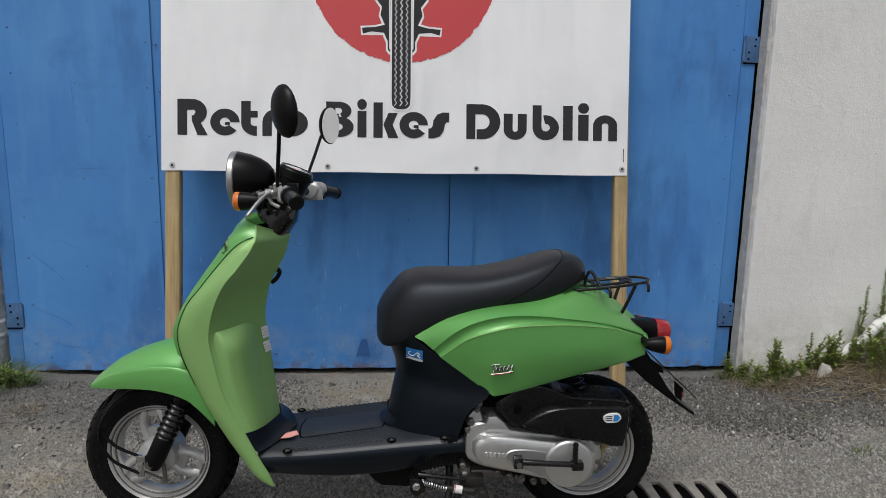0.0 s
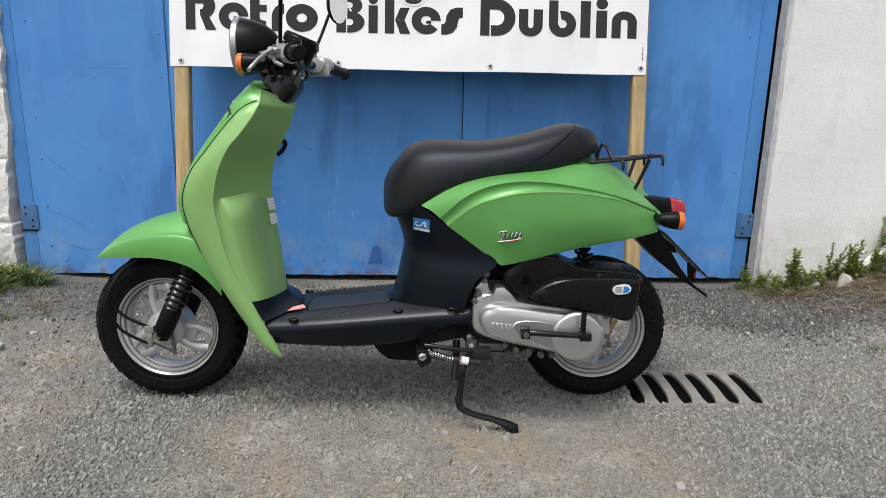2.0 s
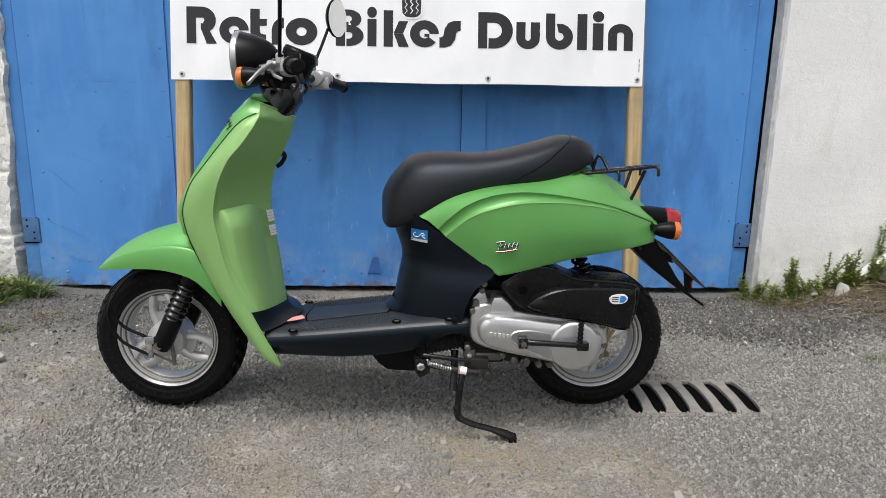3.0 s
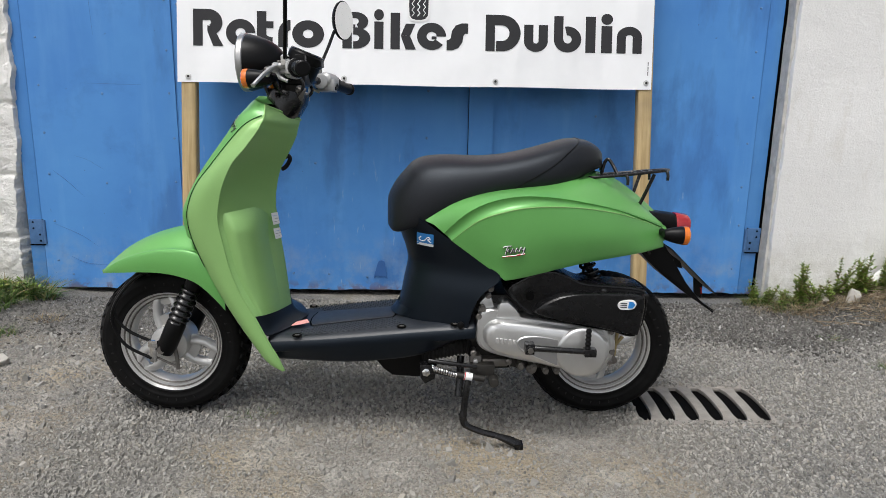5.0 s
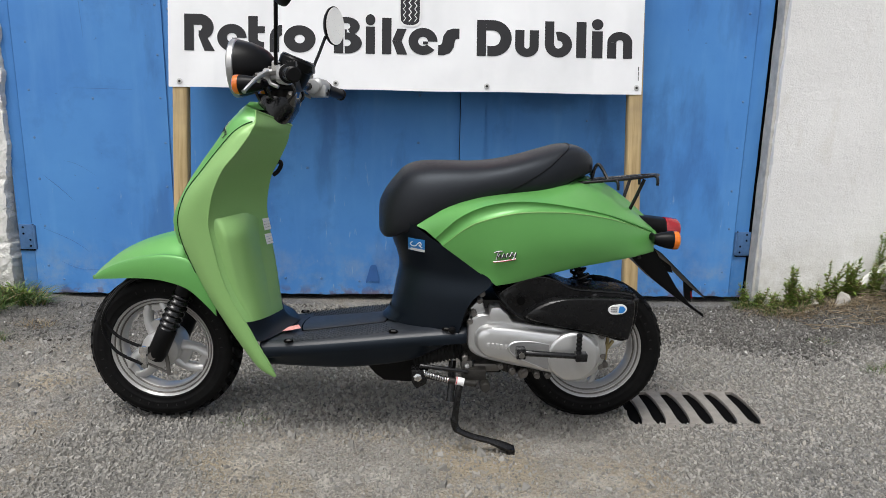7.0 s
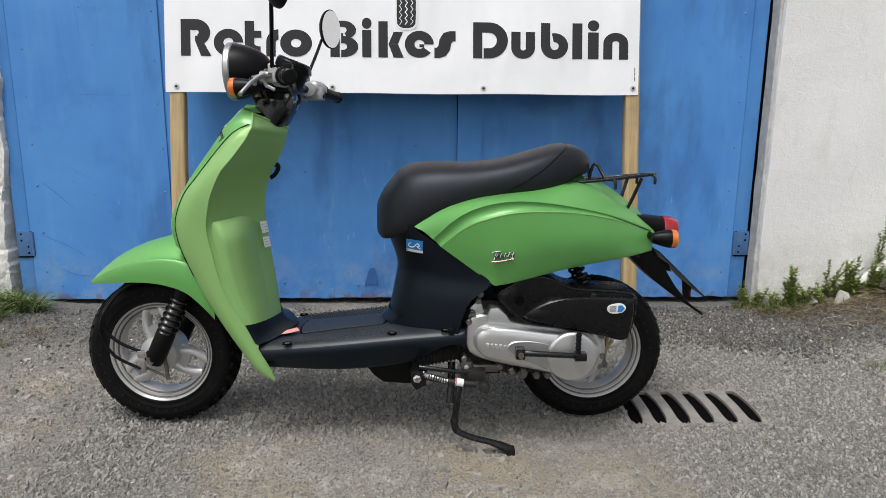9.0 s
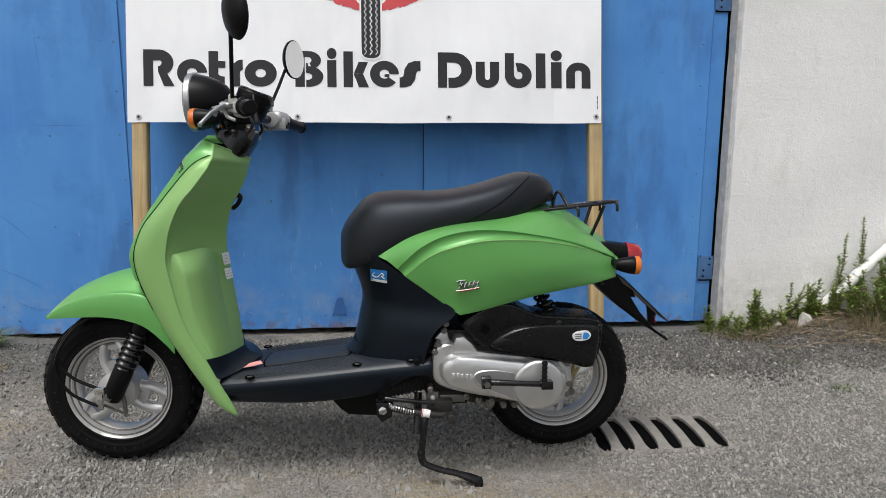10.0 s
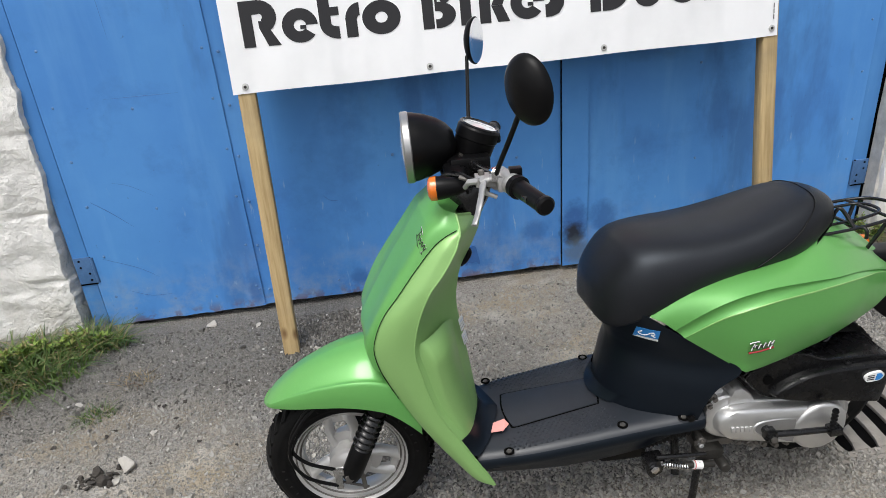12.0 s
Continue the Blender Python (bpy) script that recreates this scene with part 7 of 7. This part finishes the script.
part("frame_tube", tube([(-0.22, -0.07, 0.205), (0.10, -0.07, 0.205), (0.22, -0.07, 0.25)], 0.016, 12), GLOSSBLACK, SCOOTER)
part("exhaust", join(tube(spline([(0.20, 0.09, 0.20), (0.30, 0.12, 0.17), (0.42, 0.14, 0.20)], 14), 0.016, 12), tube([(0.42, 0.15, 0.20), (0.45, 0.15, 0.215), (0.66, 0.15, 0.28), (0.68, 0.15, 0.286)], [0.02, 0.045, 0.045, 0.02], 20)), GLOSSBLACK, SCOOTER, "black exhaust silencer")

part("engine_lug", join(block(0.205, 0.232, -0.165, -0.12, 0.196, 0.224), block(0.236, 0.300, -0.160, -0.11, 0.194, 0.214)), STEEL, SCOOTER, "grey engine mounting lug", bevel=0.003)
part("lug_bolt", lathe([(0.0065, 0.0), (0.0065, -0.008), (0.003, -0.010)], (0.218, -0.165, 0.212), (0, 1, 0), 6), ALLOY, SCOOTER, sharp=20)
part("sump", slab([(0.29, 0.190), (0.33, 0.176), (0.42, 0.180), (0.45, 0.200), (0.45, 0.225), (0.29, 0.225)], -0.13, 0.05), OILY, SCOOTER, "oily grey engine sump", bevel=0.006)
for x, z, r_ in ((0.335, 0.190, 0.010), (0.362, 0.184, 0.013), (0.425, 0.186, 0.009)):
    part("drain_plug", lathe([(r_, -0.125), (r_, -0.150), (r_ * 0.6, -0.153), (r_ * 0.6, -0.160)], (x, 0, z), (0, 1, 0), 12), STEEL, SCOOTER, sharp=25)
part("overflow_hose", tube(spline([(0.205, -0.15, 0.33), (0.198, -0.165, 0.27), (0.205, -0.16, 0.225), (0.24, -0.13, 0.185), (0.31, -0.10, 0.172)], 24), 0.0045, 8), BLACK, SCOOTER, "thin black overflow hose")
part("hose_collar", lathe([(0.024, -0.010), (0.026, -0.008), (0.026, 0.008), (0.024, 0.010)], (0.213, -0.12, 0.258), (0.95, 0, 0.30), 24), OILY, SCOOTER)

# -- side stand --
stand = part("side_stand", join(tube(spline([(0.203, -0.192, 0.190), (0.196, -0.200, 0.154), (0.191, -0.204, 0.110), (0.188, -0.206, 0.084)], 16), [0.0085] * 13 + [0.0092, 0.0100, 0.0105], 10),
                                tube(spline([(0.186, -0.206, 0.090), (0.192, -0.207, 0.064), (0.212, -0.209, 0.051), (0.240, -0.210, 0.041), (0.274, -0.211, 0.032), (0.306, -0.212, 0.020), (0.330, -0.212, 0.010)], 26), [0.0105] * 6 + [0.0085] * 12 + [0.0095, 0.0105, 0.0115, 0.0122, 0.0125, 0.0125, 0.012, 0.011], 8, True, 0.75),
                                block(0.318, 0.338, -0.224, -0.198, -0.004, 0.014)), GLOSSBLACK, SCOOTER, "black side stand leg with flat foot")
part("stand_arm", join(tube([(0.118, -0.192, 0.196), (0.180, -0.194, 0.184), (0.240, -0.194, 0.176)], 0.008, 10), lathe([(0.011, -0.210), (0.013, -0.202), (0.013, -0.175)], (0.262, 0, 0.170), (0, 1, 0), 14), block(0.205, 0.265, -0.185, -0.150, 0.180, 0.208)), OILY, stand, bevel=0.002)
part("stand_bracket", join(slab([(0.080, 0.212), (0.082, 0.178), (0.094, 0.162), (0.118, 0.176), (0.122, 0.212)], -0.195, -0.160), tube([(0.10, -0.196, 0.224), (0.22, -0.190, 0.205)], 0.006, 8)), GLOSSBLACK, stand, bevel=0.003)
part("pivot_bolt", lathe([(0.0105, 0.0), (0.0105, -0.008), (0.005, -0.010)], (0.096, -0.197, 0.196), (0, 1, 0), 6), CHROME, stand, "bright pivot bolt", sharp=20)
coil = []
a, b = Vector((0.112, -0.200, 0.206)), Vector((0.170, -0.204, 0.190))
for k in range(121):
    u = k / 120
    ang = 2 * math.pi * 10 * u
    coil.append(a.lerp(b, u) + Vector((0.0, 0.0062 * math.sin(ang), 0.0062 * math.cos(ang))))
part("return_spring", tube(coil, 0.0021, 6), CHROME, stand, "coiled steel return spring")
part("paper_tag", lathe([(0.0102, -0.010), (0.0102, 0.010)], (0.199, -0.196, 0.183), (0.95, 0, -0.2), 16), STICKWHITE, stand, "white tag with red print")
part("tag_print", lathe([(0.0105, -0.0095), (0.0105, -0.0075)], (0.199, -0.196, 0.183), (0.95, 0, -0.2), 16), RED, stand)
part("centre_stand", tube([(0.186, -0.10, 0.20), (0.184, -0.12, 0.14), (0.180, -0.135, 0.102)], 0.010, 10), GLOSSBLACK, SCOOTER, "black folded centre stand leg")

# -- badges and stickers --


def w_shroud(x, z):
    """The near side of the engine shroud at x and z."""
    xf_ = float(np.interp(z, [q[0] for q in FRONTX], [q[1] for q in FRONTX]))
    xe, we = 0.276 - (z - 0.436) * 1.53, 0.205 - (z - 0.436) * 0.50
    t = min(np.linspace(0, 1, 200), key=lambda v: abs((1 - v) ** 2 * xf_ + 2 * v * (1 - v) * (xf_ + 0.004) + v * v * xe - x))
    return 2 * t * (1 - t) * 0.118 + t * t * we


rows = [[(x, -w_shroud(x, zz) - 0.0050, zz) for x in np.linspace(0.070, 0.110, 7)] for zz in np.linspace(0.494, 0.527, 4)]
sk = part("dealer_sticker", sheet(rows), STICKBLUE, SCOOTER, "blue and white dealer sticker", solid=0.0006)
rows = [[(x, -w_shroud(x, zz) - 0.0062, zz) for x in np.linspace(0.070, 0.110, 7)] for zz in (0.494, 0.4975, 0.501)]
part("sticker_band", sheet(rows), STICKWHITE, sk)
ogee = spline([(0.080, 0.518), (0.075, 0.512), (0.080, 0.507), (0.088, 0.508), (0.094, 0.516), (0.099, 0.518), (0.102, 0.513), (0.096, 0.511), (0.104, 0.505)], 30)
part("sticker_mark", tube([(x, -w_shroud(x, z) - 0.0060, z) for x, z in ogee], 0.0013, 6), STICKWHITE, sk)


def side_y(x, z):
    """The near side of the rear cowl at x and z."""
    best = min((p for r in half for p in r), key=lambda p: (p[0] - x) ** 2 + (p[2] - z) ** 2)
    return best[1]


def badge(place, k, name, under):
    """A badge drawn as a tall slanted stroke, a running wave and an underline."""
    b = part(name, tube([place(0.000, -0.0045), place(0.024, -0.0015), place(0.052, 0.0035)], 0.0018 * k, 6), under, SCOOTER, "white outlined badge of one running stroke, underlined")
    wave = [(0.011 + 0.0019 * q, 0.0085 + 0.00042 * q + 0.0052 * math.sin(q * 1.25)) for q in range(21)]
    for pts in (((0.006, 0.001), (0.0085, 0.011), (0.011, 0.0215)), ((0.001, 0.0185), (0.010, 0.0215), (0.020, 0.0225)), wave, ((0.051, 0.020), (0.048, 0.008), (0.043, 0.002))):
        n = 48 if len(pts) > 3 else 10
        part("script_stroke", tube([place(x, z) for x, z in spline(pts, n)], 0.0010 * k, 6), STICKWHITE, b)
        part("script_shade", tube([place(x + 0.0006, z - 0.0008, -0.0006) for x, z in spline(pts, n)], 0.0017 * k, 6), INK, b)


badge(lambda x, z, o=0.0: (0.269 + x, side_y(0.269 + x, 0.505) - 0.0045 - o, 0.495 + z * 0.98), 1.15, "side_badge", REDLENS)


def nose_place(x, z, o=0.0):
    """A point on the near half of the nose panel, for the badge."""
    u, v = x / 0.062, z / 0.03
    i, k = 14.5 - 2.33 * v + 0.78 * u, 6.5 + 6.5 * u
    a, b_ = min(int(i), 38), min(int(k), 13)
    p = Vector(nose_net[a][b_]).lerp(Vector(nose_net[a + 1][b_]), i - a)
    q = Vector(nose_net[a][b_ + 1]).lerp(Vector(nose_net[a + 1][b_ + 1]), i - a)
    p = p.lerp(q, k - b_)
    return (p.x - 0.0008 + o, p.y - 0.0008, p.z + 0.0004)


badge(nose_place, 0.45, "nose_badge", INK)

# -- a slip of pink paper lying on the footboard --
slip = [(-0.252, -0.088), (-0.222, -0.096), (-0.204, -0.074), (-0.212, -0.058), (-0.244, -0.060)]
paper = ([(x, y + 2.025, floor_z(x) + 0.004 + 0.004 * (k % 2)) for k, (x, y) in enumerate(slip)], [(0, 1, 2, 3, 4)])
tagged(build("paper_slip", paper[0], paper[1], PINK, smooth=False, solid=0.001), "crumpled pink paper slip on the footboard", "paper")
